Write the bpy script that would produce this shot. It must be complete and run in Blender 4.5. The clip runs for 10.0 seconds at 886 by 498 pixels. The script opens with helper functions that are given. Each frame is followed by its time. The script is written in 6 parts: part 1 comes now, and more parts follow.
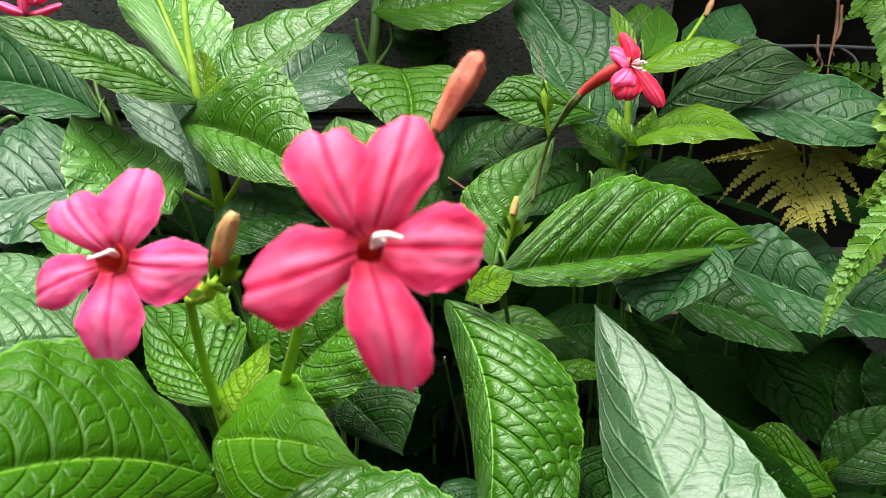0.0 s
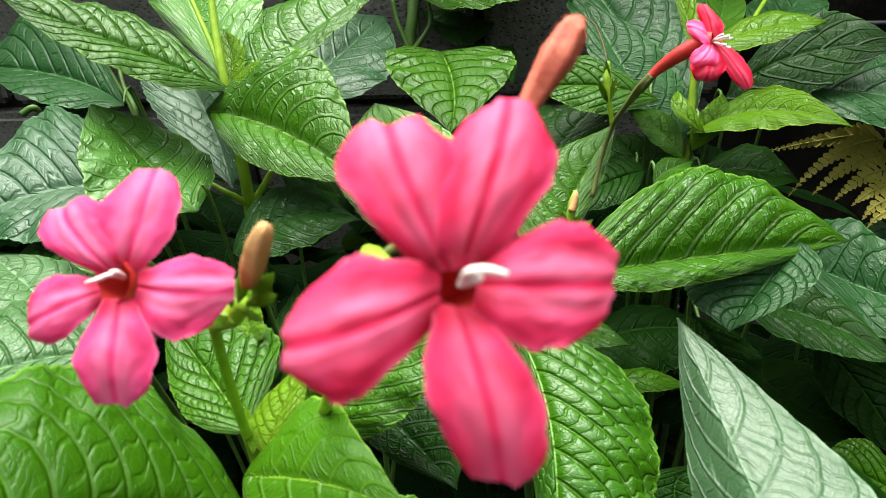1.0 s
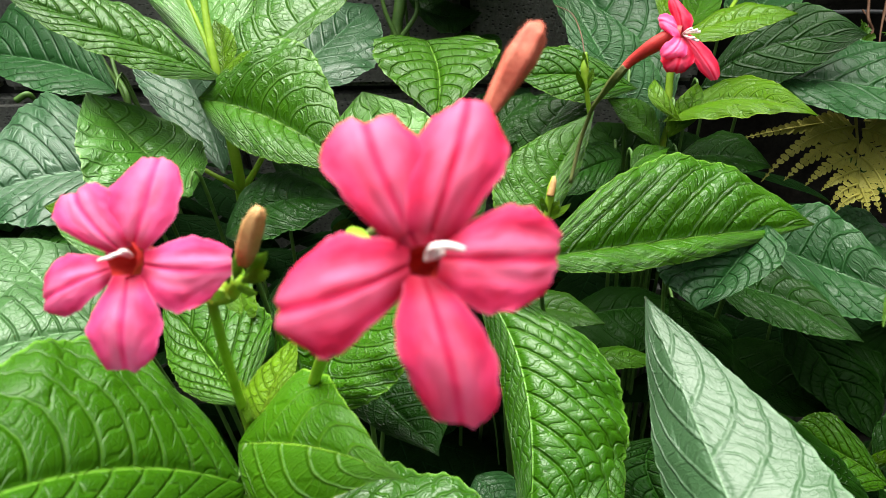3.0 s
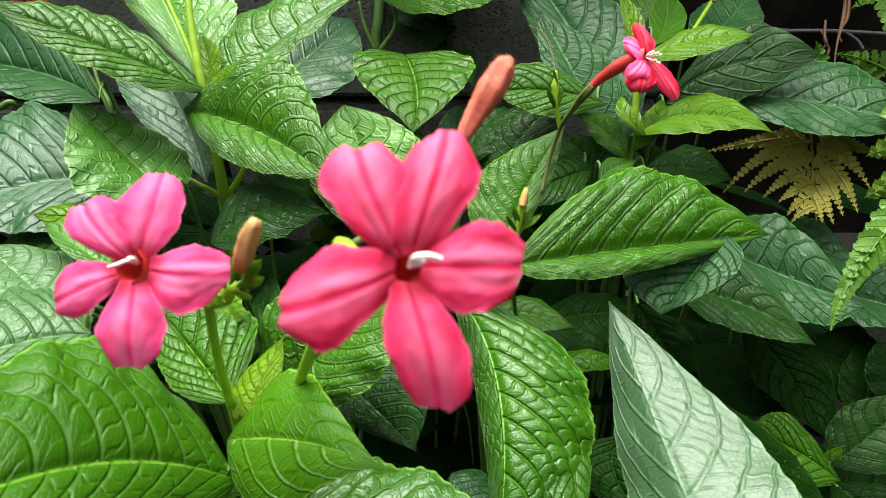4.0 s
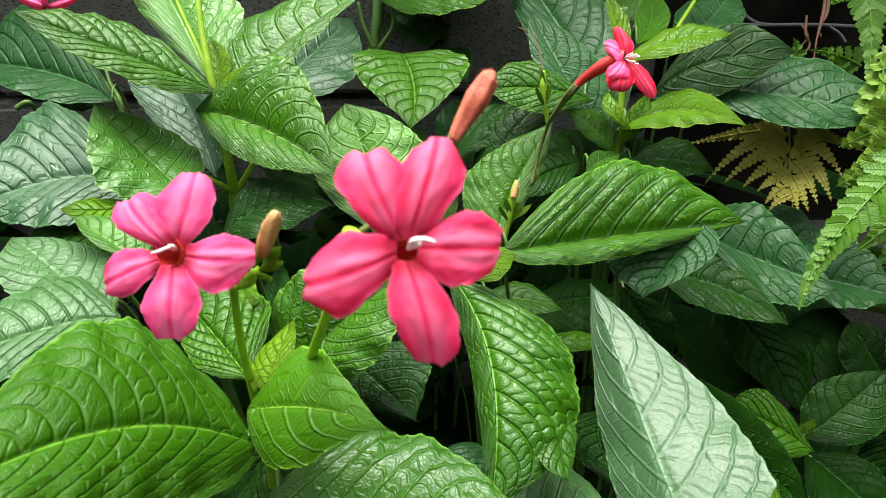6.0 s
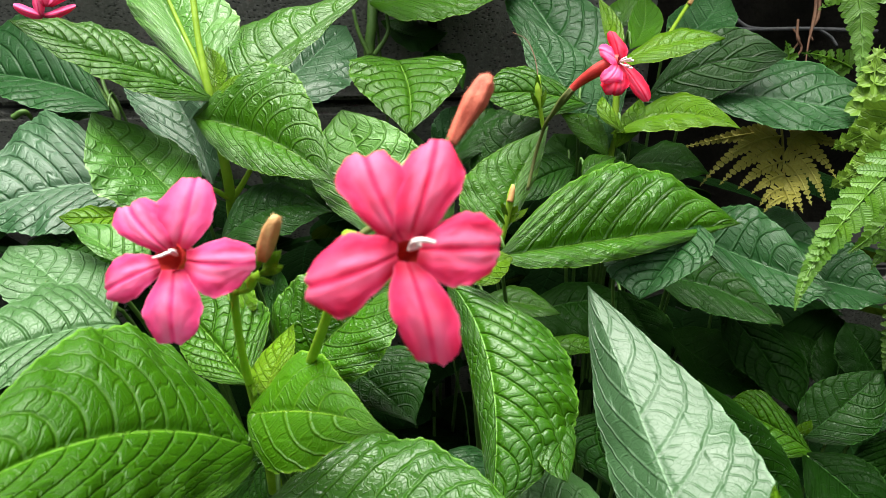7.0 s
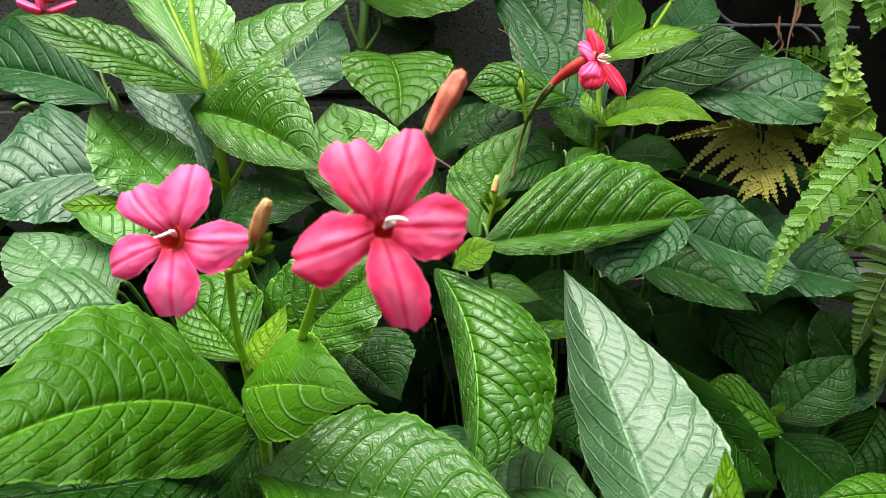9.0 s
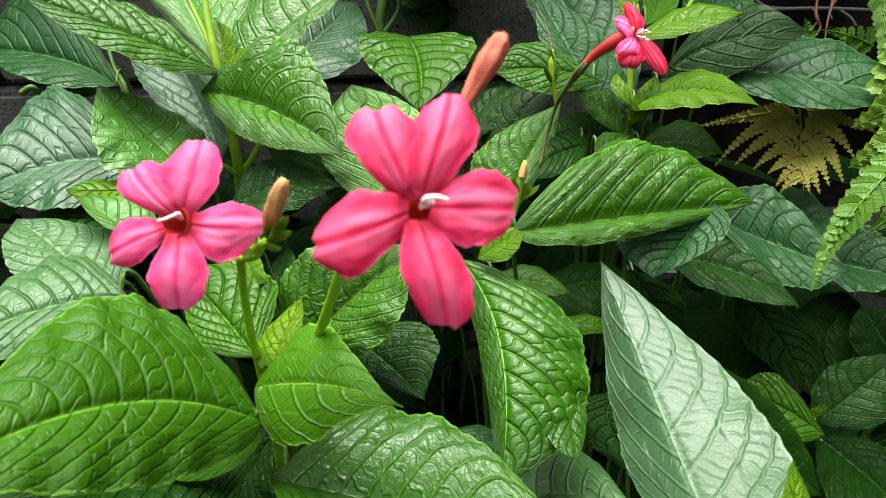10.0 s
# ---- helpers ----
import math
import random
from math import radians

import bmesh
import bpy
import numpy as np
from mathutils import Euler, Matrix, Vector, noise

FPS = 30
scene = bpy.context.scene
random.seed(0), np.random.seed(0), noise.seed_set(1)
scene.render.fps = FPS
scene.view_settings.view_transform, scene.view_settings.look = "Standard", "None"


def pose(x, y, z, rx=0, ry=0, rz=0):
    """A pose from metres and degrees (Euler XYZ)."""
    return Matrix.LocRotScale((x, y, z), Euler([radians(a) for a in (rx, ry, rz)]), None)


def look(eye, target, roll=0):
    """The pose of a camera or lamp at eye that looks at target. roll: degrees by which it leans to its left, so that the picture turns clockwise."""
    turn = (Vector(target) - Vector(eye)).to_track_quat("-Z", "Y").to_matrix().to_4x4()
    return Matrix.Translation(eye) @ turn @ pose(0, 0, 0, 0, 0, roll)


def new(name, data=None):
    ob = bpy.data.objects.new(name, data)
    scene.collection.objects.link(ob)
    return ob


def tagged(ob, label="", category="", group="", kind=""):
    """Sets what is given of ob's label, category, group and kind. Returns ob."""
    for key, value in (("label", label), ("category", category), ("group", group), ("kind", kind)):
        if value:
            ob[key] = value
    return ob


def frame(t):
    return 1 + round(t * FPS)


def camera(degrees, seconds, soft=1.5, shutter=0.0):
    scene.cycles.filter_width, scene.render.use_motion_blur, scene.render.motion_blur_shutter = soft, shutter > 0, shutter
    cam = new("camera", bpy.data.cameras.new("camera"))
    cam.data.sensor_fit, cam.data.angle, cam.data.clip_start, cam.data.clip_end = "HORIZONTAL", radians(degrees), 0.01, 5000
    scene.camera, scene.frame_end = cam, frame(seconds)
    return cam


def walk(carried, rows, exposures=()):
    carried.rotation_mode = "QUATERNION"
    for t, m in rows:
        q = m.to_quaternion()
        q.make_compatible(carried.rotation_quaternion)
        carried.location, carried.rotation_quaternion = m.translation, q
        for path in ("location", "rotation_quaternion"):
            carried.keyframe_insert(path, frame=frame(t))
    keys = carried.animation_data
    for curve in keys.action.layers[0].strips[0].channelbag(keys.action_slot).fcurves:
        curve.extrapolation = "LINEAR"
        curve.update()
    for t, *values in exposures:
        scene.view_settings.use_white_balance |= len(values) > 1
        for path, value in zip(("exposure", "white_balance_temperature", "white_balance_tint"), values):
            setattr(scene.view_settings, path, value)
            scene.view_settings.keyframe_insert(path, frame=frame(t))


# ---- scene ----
cam = camera(64.7, 10.0, soft=0.7)
PATH = [
    (0, (0.027, 0.043, 0.616), (-0.108, 1.725, -0.458), -2.0),
    (0.5, (0.02, 0.064, 0.608), (-0.136, 1.744, -0.464), -2.7),
    (1, (0.015, 0.072, 0.604), (-0.2, 1.728, -0.497), -3.6),
    (1.5, (0.024, 0.07, 0.603), (-0.156, 1.709, -0.529), -2.9),
    (2, (0.029, 0.074, 0.603), (-0.139, 1.708, -0.538), -2.5),
    (2.5, (0.022, 0.069, 0.604), (-0.186, 1.702, -0.532), -3.3),
    (2.7, (0.019, 0.065, 0.607), (-0.186, 1.698, -0.53), -3.4),
    (3.8, (0.021, 0.051, 0.618), (-0.102, 1.691, -0.52), -1.6),
    (4, (0.02, 0.048, 0.62), (-0.099, 1.698, -0.505), -1.6),
    (4.5, (0.019, 0.042, 0.62), (-0.082, 1.689, -0.51), -1.2),
    (5, (0.02, 0.041, 0.623), (-0.095, 1.683, -0.511), -1.8),
    (6.3, (0.023, 0.025, 0.634), (-0.091, 1.66, -0.513), -2.2),
    (6.5, (0.022, 0.025, 0.633), (-0.084, 1.661, -0.513), -2.2),
    (7, (0.022, 0.025, 0.633), (-0.083, 1.671, -0.497), -2.4),
    (7.5, (0.023, 0.025, 0.631), (-0.078, 1.678, -0.491), -2.1),
    (8, (0.021, 0.021, 0.631), (-0.09, 1.667, -0.499), -2.3),
    (8.5, (0.023, 0.013, 0.641), (-0.083, 1.653, -0.499), -2.2),
    (9, (0.028, 0.01, 0.639), (-0.067, 1.648, -0.505), -2.1),
    (9.5, (0.027, 0.017, 0.634), (-0.067, 1.653, -0.513), -2.1),
    (10, (0.021, 0.026, 0.626), (-0.109, 1.65, -0.534), -2.5),
]
walk(cam, [(t, look(eye, target, roll)) for t, eye, target, roll in PATH])

# ---- world, sun, exposure ----
cam.data.dof.use_dof = True
cam.data.dof.focus_distance = 0.40
cam.data.dof.aperture_fstop = 27.0
sky_world = bpy.data.worlds.new("overcast_sky")
scene.world = sky_world
sky_world.use_nodes = True
wn, wl = sky_world.node_tree.nodes, sky_world.node_tree.links
sky = wn.new("ShaderNodeTexSky")
sky.sky_type = "NISHITA"
sky.sun_disc = False
sky.sun_elevation, sky.sun_rotation = radians(71), radians(-25)
sky.air_density, sky.dust_density, sky.ozone_density = 1.0, 4.0, 0.6
haze = wn.new("ShaderNodeMix")
haze.data_type = "RGBA"
haze.inputs["Factor"].default_value = 0.7
haze.inputs["B"].default_value = (6.9, 7.2, 6.75, 1)
wl.new(sky.outputs["Color"], haze.inputs["A"])
# overcast: brighter overhead than at the horizon
heading = wn.new("ShaderNodeTexCoord")
height = wn.new("ShaderNodeSeparateXYZ")
wl.new(heading.outputs["Generated"], height.inputs[0])
fall = wn.new("ShaderNodeMapRange")
fall.inputs["From Min"].default_value, fall.inputs["From Max"].default_value = 0.26, 0.82
fall.inputs["To Min"].default_value, fall.inputs["To Max"].default_value = 0.035, 1.0
wl.new(height.outputs["Z"], fall.inputs["Value"])
cloud = wn.new("ShaderNodeVectorMath")
cloud.operation = "SCALE"
wl.new(haze.outputs["Result"], cloud.inputs[0])
wl.new(fall.outputs["Result"], cloud.inputs["Scale"])
wl.new(cloud.outputs[0], wn["Background"].inputs["Color"])
wn["Background"].inputs["Strength"].default_value = 0.135

sun_data = bpy.data.lights.new("sun", "SUN")
sun_data.energy, sun_data.angle, sun_data.color = 5.6, radians(54), (1.0, 0.995, 0.92)
sun = new("sun", sun_data)
sun.matrix_world = look((-0.42, 1.20, 3.2), (0, 0.3, 0.4))
scene.view_settings.exposure = 1.0


# ---- materials ----
def node(nt, kind, **inputs):
    n = nt.nodes.new(kind)
    for k, v in inputs.items():
        key = k.replace("_", " ")
        n.inputs[key].default_value = v
    return n


def mth(nt, op, a, b=None, c=None):
    n = nt.nodes.new("ShaderNodeMath")
    n.operation = op
    for i, v in enumerate((a, b, c)):
        if v is None:
            continue
        if isinstance(v, (int, float)):
            n.inputs[i].default_value = v
        else:
            nt.links.new(v, n.inputs[i])
    return n.outputs[0]


def ramp(nt, fac, *stops):
    n = nt.nodes.new("ShaderNodeValToRGB")
    while len(n.color_ramp.elements) < len(stops):
        n.color_ramp.elements.new(0.5)
    for e, (p, c) in zip(n.color_ramp.elements, stops):
        e.position = p
        e.color = (*c, 1) if len(c) == 3 else c
    nt.links.new(fac, n.inputs["Fac"])
    return n.outputs["Color"]


def mix(nt, fac, a, b, blend="MIX"):
    n = nt.nodes.new("ShaderNodeMix")
    n.data_type, n.blend_type = "RGBA", blend
    for key, v in (("Factor", fac), ("A", a), ("B", b)):
        if isinstance(v, (int, float)):
            n.inputs[key].default_value = v
        elif isinstance(v, tuple):
            n.inputs[key].default_value = (*v, 1)
        else:
            nt.links.new(v, n.inputs[key])
    return n.outputs["Result"]


def smooth(nt, v, lo, hi):
    n = nt.nodes.new("ShaderNodeMapRange")
    n.interpolation_type = "SMOOTHSTEP"
    n.inputs["From Min"].default_value, n.inputs["From Max"].default_value = lo, hi
    nt.links.new(v, n.inputs["Value"])
    return n.outputs["Result"]


def blank(name):
    m = bpy.data.materials.new(name)
    m.use_nodes = True
    return m, m.node_tree, m.node_tree.nodes["Principled BSDF"]


def noise_at(nt, scale, detail=4.0, rough=0.55, vec=None):
    n = node(nt, "ShaderNodeTexNoise", Scale=scale, Detail=detail, Roughness=rough)
    if vec is None:
        vec = nt.nodes.new("ShaderNodeTexCoord").outputs["Object"]
    nt.links.new(vec, n.inputs["Vector"])
    return n.outputs["Fac"]


def leaf_material(name, deep, light, vein, gloss=0.25, spec=0.55, quilt=1.0, thru=0.22):
    """Vein pattern from the blade's own coordinates: x counts side veins, y runs from midrib to margin."""
    m, nt, bsdf = blank(name)
    uv = nt.nodes.new("ShaderNodeUVMap")
    uv.uv_map = "veins"
    sep = nt.nodes.new("ShaderNodeSeparateXYZ")
    nt.links.new(uv.outputs["UV"], sep.inputs[0])
    x, y = sep.outputs["X"], sep.outputs["Y"]
    wob = noise_at(nt, 90.0, 2.0)
    x = mth(nt, "ADD", x, mth(nt, "MULTIPLY", mth(nt, "SUBTRACT", wob, 0.5), 0.03))
    side = mth(nt, "ABSOLUTE", mth(nt, "SUBTRACT", mth(nt, "FRACT", x), 0.5))
    side = mth(nt, "SUBTRACT", 0.5, side)
    uv2 = nt.nodes.new("ShaderNodeUVMap")
    uv2.uv_map = "rungs"
    sep2 = nt.nodes.new("ShaderNodeSeparateXYZ")
    nt.links.new(uv2.outputs["UV"], sep2.inputs[0])
    r = mth(nt, "ADD", sep2.outputs["Y"], mth(nt, "MULTIPLY", mth(nt, "SUBTRACT", noise_at(nt, 160.0, 2.0), 0.5), 0.22))
    cross = mth(nt, "SUBTRACT", 0.5, mth(nt, "ABSOLUTE", mth(nt, "SUBTRACT", mth(nt, "FRACT", r), 0.5)))
    fade = smooth(nt, noise_at(nt, 110.0, 2.0), 0.36, 0.62)
    rung = mth(nt, "MAXIMUM", smooth(nt, cross, 0.0, 0.17), mth(nt, "MULTIPLY", mth(nt, "SUBTRACT", 1.0, fade), 0.8))
    com2 = nt.nodes.new("ShaderNodeCombineXYZ")
    nt.links.new(mth(nt, "MULTIPLY", x, 4.6), com2.inputs["X"])
    nt.links.new(mth(nt, "MULTIPLY", r, 2.6), com2.inputs["Y"])
    fine = nt.nodes.new("ShaderNodeTexVoronoi")
    fine.feature, fine.voronoi_dimensions = "DISTANCE_TO_EDGE", "2D"
    fine.inputs["Scale"].default_value = 1.0
    nt.links.new(com2.outputs[0], fine.inputs["Vector"])
    net = smooth(nt, fine.outputs["Distance"], 0.0, 0.16)
    groove = smooth(nt, side, 0.0, 0.13)
    mid = smooth(nt, y, 0.0, 0.07)
    height = mth(nt, "ADD", mth(nt, "MULTIPLY", groove, 0.36), mth(nt, "MULTIPLY", mth(nt, "MULTIPLY", rung, groove), 0.48))
    height = mth(nt, "ADD", height, mth(nt, "MULTIPLY", net, 0.10))
    height = mth(nt, "ADD", height, mth(nt, "MULTIPLY", mid, 0.5))
    height = mth(nt, "ADD", height, mth(nt, "MULTIPLY", noise_at(nt, 520.0, 3.0), 0.045))
    bump = node(nt, "ShaderNodeBump", Strength=1.0, Distance=0.0015 * quilt)
    nt.links.new(height, bump.inputs["Height"])
    nt.links.new(bump.outputs["Normal"], bsdf.inputs["Normal"])
    big = noise_at(nt, 22.0, 3.0)
    rnd = nt.nodes.new("ShaderNodeObjectInfo").outputs["Random"]
    tone = mth(nt, "ADD", mth(nt, "MULTIPLY", big, 0.7), mth(nt, "MULTIPLY", rnd, 0.35))
    base = ramp(nt, tone, (0.25, deep), (0.75, light))
    v1 = mth(nt, "MULTIPLY", mth(nt, "SUBTRACT", 1.0, smooth(nt, side, 0.0, 0.045)), mth(nt, "SUBTRACT", 1.0, mth(nt, "MULTIPLY", y, 0.55)))
    v2 = mth(nt, "MULTIPLY", mth(nt, "SUBTRACT", 1.0, smooth(nt, cross, 0.0, 0.10)), mth(nt, "MULTIPLY", mth(nt, "MULTIPLY", groove, fade), 0.16))
    v3 = mth(nt, "SUBTRACT", 1.0, smooth(nt, y, 0.006, 0.020))
    lines = mth(nt, "MAXIMUM", mth(nt, "MULTIPLY", v1, 0.38), mth(nt, "MAXIMUM", v2, v3))
    rim = mth(nt, "MULTIPLY", smooth(nt, y, 0.955, 0.99), 0.75)
    col = mix(nt, mth(nt, "MAXIMUM", lines, rim), base, vein)
    spots = mth(nt, "MULTIPLY", smooth(nt, noise_at(nt, 140.0, 5.0), 0.66, 0.74), 0.35)
    col = mix(nt, spots, col, tuple(0.5 * c for c in deep))
    nt.links.new(col, bsdf.inputs["Base Color"])
    rgh = mth(nt, "ADD", gloss - 0.08, mth(nt, "MULTIPLY", noise_at(nt, 75.0, 4.0), 0.16))
    nt.links.new(rgh, bsdf.inputs["Roughness"])
    bsdf.inputs["Specular IOR Level"].default_value = spec
    tr = nt.nodes.new("ShaderNodeBsdfTranslucent")
    nt.links.new(mix(nt, 0.65, col, (0.28, 0.50, 0.03)), tr.inputs["Color"])
    nt.links.new(bump.outputs["Normal"], tr.inputs["Normal"])
    sh = nt.nodes.new("ShaderNodeMixShader")
    sh.inputs[0].default_value = thru
    nt.links.new(bsdf.outputs[0], sh.inputs[1])
    nt.links.new(tr.outputs[0], sh.inputs[2])
    nt.links.new(sh.outputs[0], nt.nodes["Material Output"].inputs["Surface"])
    return m


def plain_material(name, deep, light, scale=60.0, rough=0.5, bump_h=0.0006, bump_scale=220.0, spec=0.4, thru=0.0):
    m, nt, bsdf = blank(name)
    col = ramp(nt, mth(nt, "ADD", mth(nt, "MULTIPLY", noise_at(nt, scale, 5.0), 0.7), mth(nt, "MULTIPLY", noise_at(nt, scale * 6, 4.0), 0.3)), (0.3, deep), (0.7, light))
    nt.links.new(col, bsdf.inputs["Base Color"])
    nt.links.new(mth(nt, "ADD", rough - 0.1, mth(nt, "MULTIPLY", noise_at(nt, scale * 2, 3.0), 0.2)), bsdf.inputs["Roughness"])
    bsdf.inputs["Specular IOR Level"].default_value = spec
    b = node(nt, "ShaderNodeBump", Strength=0.8, Distance=bump_h)
    nt.links.new(noise_at(nt, bump_scale, 6.0, 0.65), b.inputs["Height"])
    nt.links.new(b.outputs["Normal"], bsdf.inputs["Normal"])
    if thru:
        tr = nt.nodes.new("ShaderNodeBsdfTranslucent")
        nt.links.new(col, tr.inputs["Color"])
        sh = nt.nodes.new("ShaderNodeMixShader")
        sh.inputs[0].default_value = thru
        nt.links.new(bsdf.outputs[0], sh.inputs[1])
        nt.links.new(tr.outputs[0], sh.inputs[2])
        nt.links.new(sh.outputs[0], nt.nodes["Material Output"].inputs["Surface"])
    return m


def petal_material(name, deep, light, pale):
    m, nt, bsdf = blank(name)
    uv = nt.nodes.new("ShaderNodeUVMap")
    uv.uv_map = "veins"
    sep = nt.nodes.new("ShaderNodeSeparateXYZ")
    nt.links.new(uv.outputs["UV"], sep.inputs[0])
    s, y = sep.outputs["X"], sep.outputs["Y"]
    col = ramp(nt, noise_at(nt, 160.0, 4.0), (0.3, deep), (0.7, light))
    line = mth(nt, "MULTIPLY", mth(nt, "SUBTRACT", 1.0, smooth(nt, y, 0.005, 0.06)), 0.22)
    col = mix(nt, line, col, tuple(0.62 * c for c in deep))
    flank = mth(nt, "MULTIPLY", smooth(nt, y, 0.03, 0.16), mth(nt, "SUBTRACT", 1.0, smooth(nt, y, 0.2, 0.75)))
    col = mix(nt, mth(nt, "MULTIPLY", mth(nt, "MULTIPLY", flank, noise_at(nt, 120.0, 3.0)), 1.0), col, pale)
    throat = mth(nt, "MULTIPLY", mth(nt, "SUBTRACT", 1.0, smooth(nt, s, 0.04, 0.24)), 0.75)
    col = mix(nt, throat, col, (0.55, 0.004, 0.03))
    rim = mth(nt, "MULTIPLY", smooth(nt, y, 0.88, 1.0), 0.35)
    col = mix(nt, rim, col, pale)
    nt.links.new(col, bsdf.inputs["Base Color"])
    bsdf.inputs["Roughness"].default_value = 0.55
    bsdf.inputs["Specular IOR Level"].default_value = 0.18
    bsdf.inputs["Sheen Weight"].default_value = 0.0
    com = nt.nodes.new("ShaderNodeCombineXYZ")
    nt.links.new(mth(nt, "MULTIPLY", s, 3.0), com.inputs["X"])
    nt.links.new(mth(nt, "MULTIPLY", y, 14.0), com.inputs["Y"])
    b = node(nt, "ShaderNodeBump", Strength=0.35, Distance=0.0004)
    nt.links.new(mth(nt, "ADD", noise_at(nt, 1.0, 4.0, 0.5, com.outputs[0]), mth(nt, "MULTIPLY", noise_at(nt, 900.0, 2.0), 0.3)), b.inputs["Height"])
    nt.links.new(b.outputs["Normal"], bsdf.inputs["Normal"])
    tr = nt.nodes.new("ShaderNodeBsdfTranslucent")
    nt.links.new(col, tr.inputs["Color"])
    sh = nt.nodes.new("ShaderNodeMixShader")
    sh.inputs[0].default_value = 0.55
    nt.links.new(bsdf.outputs[0], sh.inputs[1])
    nt.links.new(tr.outputs[0], sh.inputs[2])
    nt.links.new(sh.outputs[0], nt.nodes["Material Output"].inputs["Surface"])
    return m


def fern_material(name, deep, light, rough=0.36):
    """Leaflets with slanting side veins: x counts them, y runs from the rib to the margin."""
    m, nt, bsdf = blank(name)
    uv = nt.nodes.new("ShaderNodeUVMap")
    uv.uv_map = "veins"
    sep = nt.nodes.new("ShaderNodeSeparateXYZ")
    nt.links.new(uv.outputs["UV"], sep.inputs[0])
    x = mth(nt, "SUBTRACT", mth(nt, "MULTIPLY", sep.outputs["X"], 2.0), mth(nt, "MULTIPLY", sep.outputs["Y"], 0.9))
    gap = mth(nt, "ABSOLUTE", mth(nt, "SUBTRACT", mth(nt, "FRACT", x), 0.5))
    line = mth(nt, "SUBTRACT", 1.0, smooth(nt, gap, 0.02, 0.22))
    rib = mth(nt, "SUBTRACT", 1.0, smooth(nt, sep.outputs["Y"], 0.02, 0.16))
    tone = mth(nt, "ADD", mth(nt, "MULTIPLY", noise_at(nt, 55.0, 4.0), 0.8), mth(nt, "MULTIPLY", noise_at(nt, 420.0, 3.0), 0.2))
    col = ramp(nt, tone, (0.3, deep), (0.7, light))
    col = mix(nt, mth(nt, "MULTIPLY", mth(nt, "MAXIMUM", mth(nt, "MULTIPLY", line, 0.4), rib), 0.30), col, tuple(0.45 * c for c in deep))
    nt.links.new(col, bsdf.inputs["Base Color"])
    bsdf.inputs["Roughness"].default_value = rough
    bsdf.inputs["Specular IOR Level"].default_value = 0.4
    h = mth(nt, "ADD", mth(nt, "MULTIPLY", mth(nt, "MAXIMUM", mth(nt, "MULTIPLY", line, 0.5), rib), -0.6), mth(nt, "MULTIPLY", noise_at(nt, 500.0, 4.0), 0.35))
    b = node(nt, "ShaderNodeBump", Strength=0.8, Distance=0.0007)
    nt.links.new(h, b.inputs["Height"])
    nt.links.new(b.outputs["Normal"], bsdf.inputs["Normal"])
    tr = nt.nodes.new("ShaderNodeBsdfTranslucent")
    nt.links.new(col, tr.inputs["Color"])
    sh = nt.nodes.new("ShaderNodeMixShader")
    sh.inputs[0].default_value = 0.25
    nt.links.new(bsdf.outputs[0], sh.inputs[1])
    nt.links.new(tr.outputs[0], sh.inputs[2])
    nt.links.new(sh.outputs[0], nt.nodes["Material Output"].inputs["Surface"])
    return m


def concrete_material():
    m, nt, bsdf = blank("concrete_block")
    co = nt.nodes.new("ShaderNodeTexCoord").outputs["Object"]
    col = ramp(nt, noise_at(nt, 14.0, 6.0, 0.65), (0.3, (0.10, 0.10, 0.085)), (0.7, (0.20, 0.195, 0.175)))
    col = mix(nt, mth(nt, "MULTIPLY", smooth(nt, noise_at(nt, 340.0, 4.0), 0.45, 0.7), 0.5), col, (0.28, 0.275, 0.25))
    pit = nt.nodes.new("ShaderNodeTexVoronoi")
    pit.inputs["Scale"].default_value = 430.0
    squash = nt.nodes.new("ShaderNodeMapping")
    squash.inputs["Scale"].default_value = (0.6, 1.0, 1.0)
    nt.links.new(co, squash.inputs["Vector"])
    nt.links.new(squash.outputs[0], pit.inputs["Vector"])
    pits = smooth(nt, pit.outputs["Distance"], 0.20, 0.40)
    holes = mth(nt, "MAXIMUM", pits, smooth(nt, noise_at(nt, 110.0, 3.0), 0.50, 0.62))
    # pits are darkened in colour too, like the shade inside them
    col = mix(nt, mth(nt, "MULTIPLY", mth(nt, "SUBTRACT", 1.0, holes), 0.85), col, (0.02, 0.02, 0.018))
    moss = mth(nt, "MULTIPLY", smooth(nt, noise_at(nt, 9.0, 4.0), 0.55, 0.72), 0.35)
    col = mix(nt, moss, col, (0.06, 0.075, 0.04))
    nt.links.new(col, bsdf.inputs["Base Color"])
    bsdf.inputs["Roughness"].default_value = 0.8
    h = mth(nt, "ADD", mth(nt, "MULTIPLY", holes, 0.8), mth(nt, "MULTIPLY", noise_at(nt, 260.0, 6.0, 0.7), 0.9))
    b = node(nt, "ShaderNodeBump", Strength=0.9, Distance=0.0016)
    nt.links.new(h, b.inputs["Height"])
    nt.links.new(b.outputs["Normal"], bsdf.inputs["Normal"])
    return m


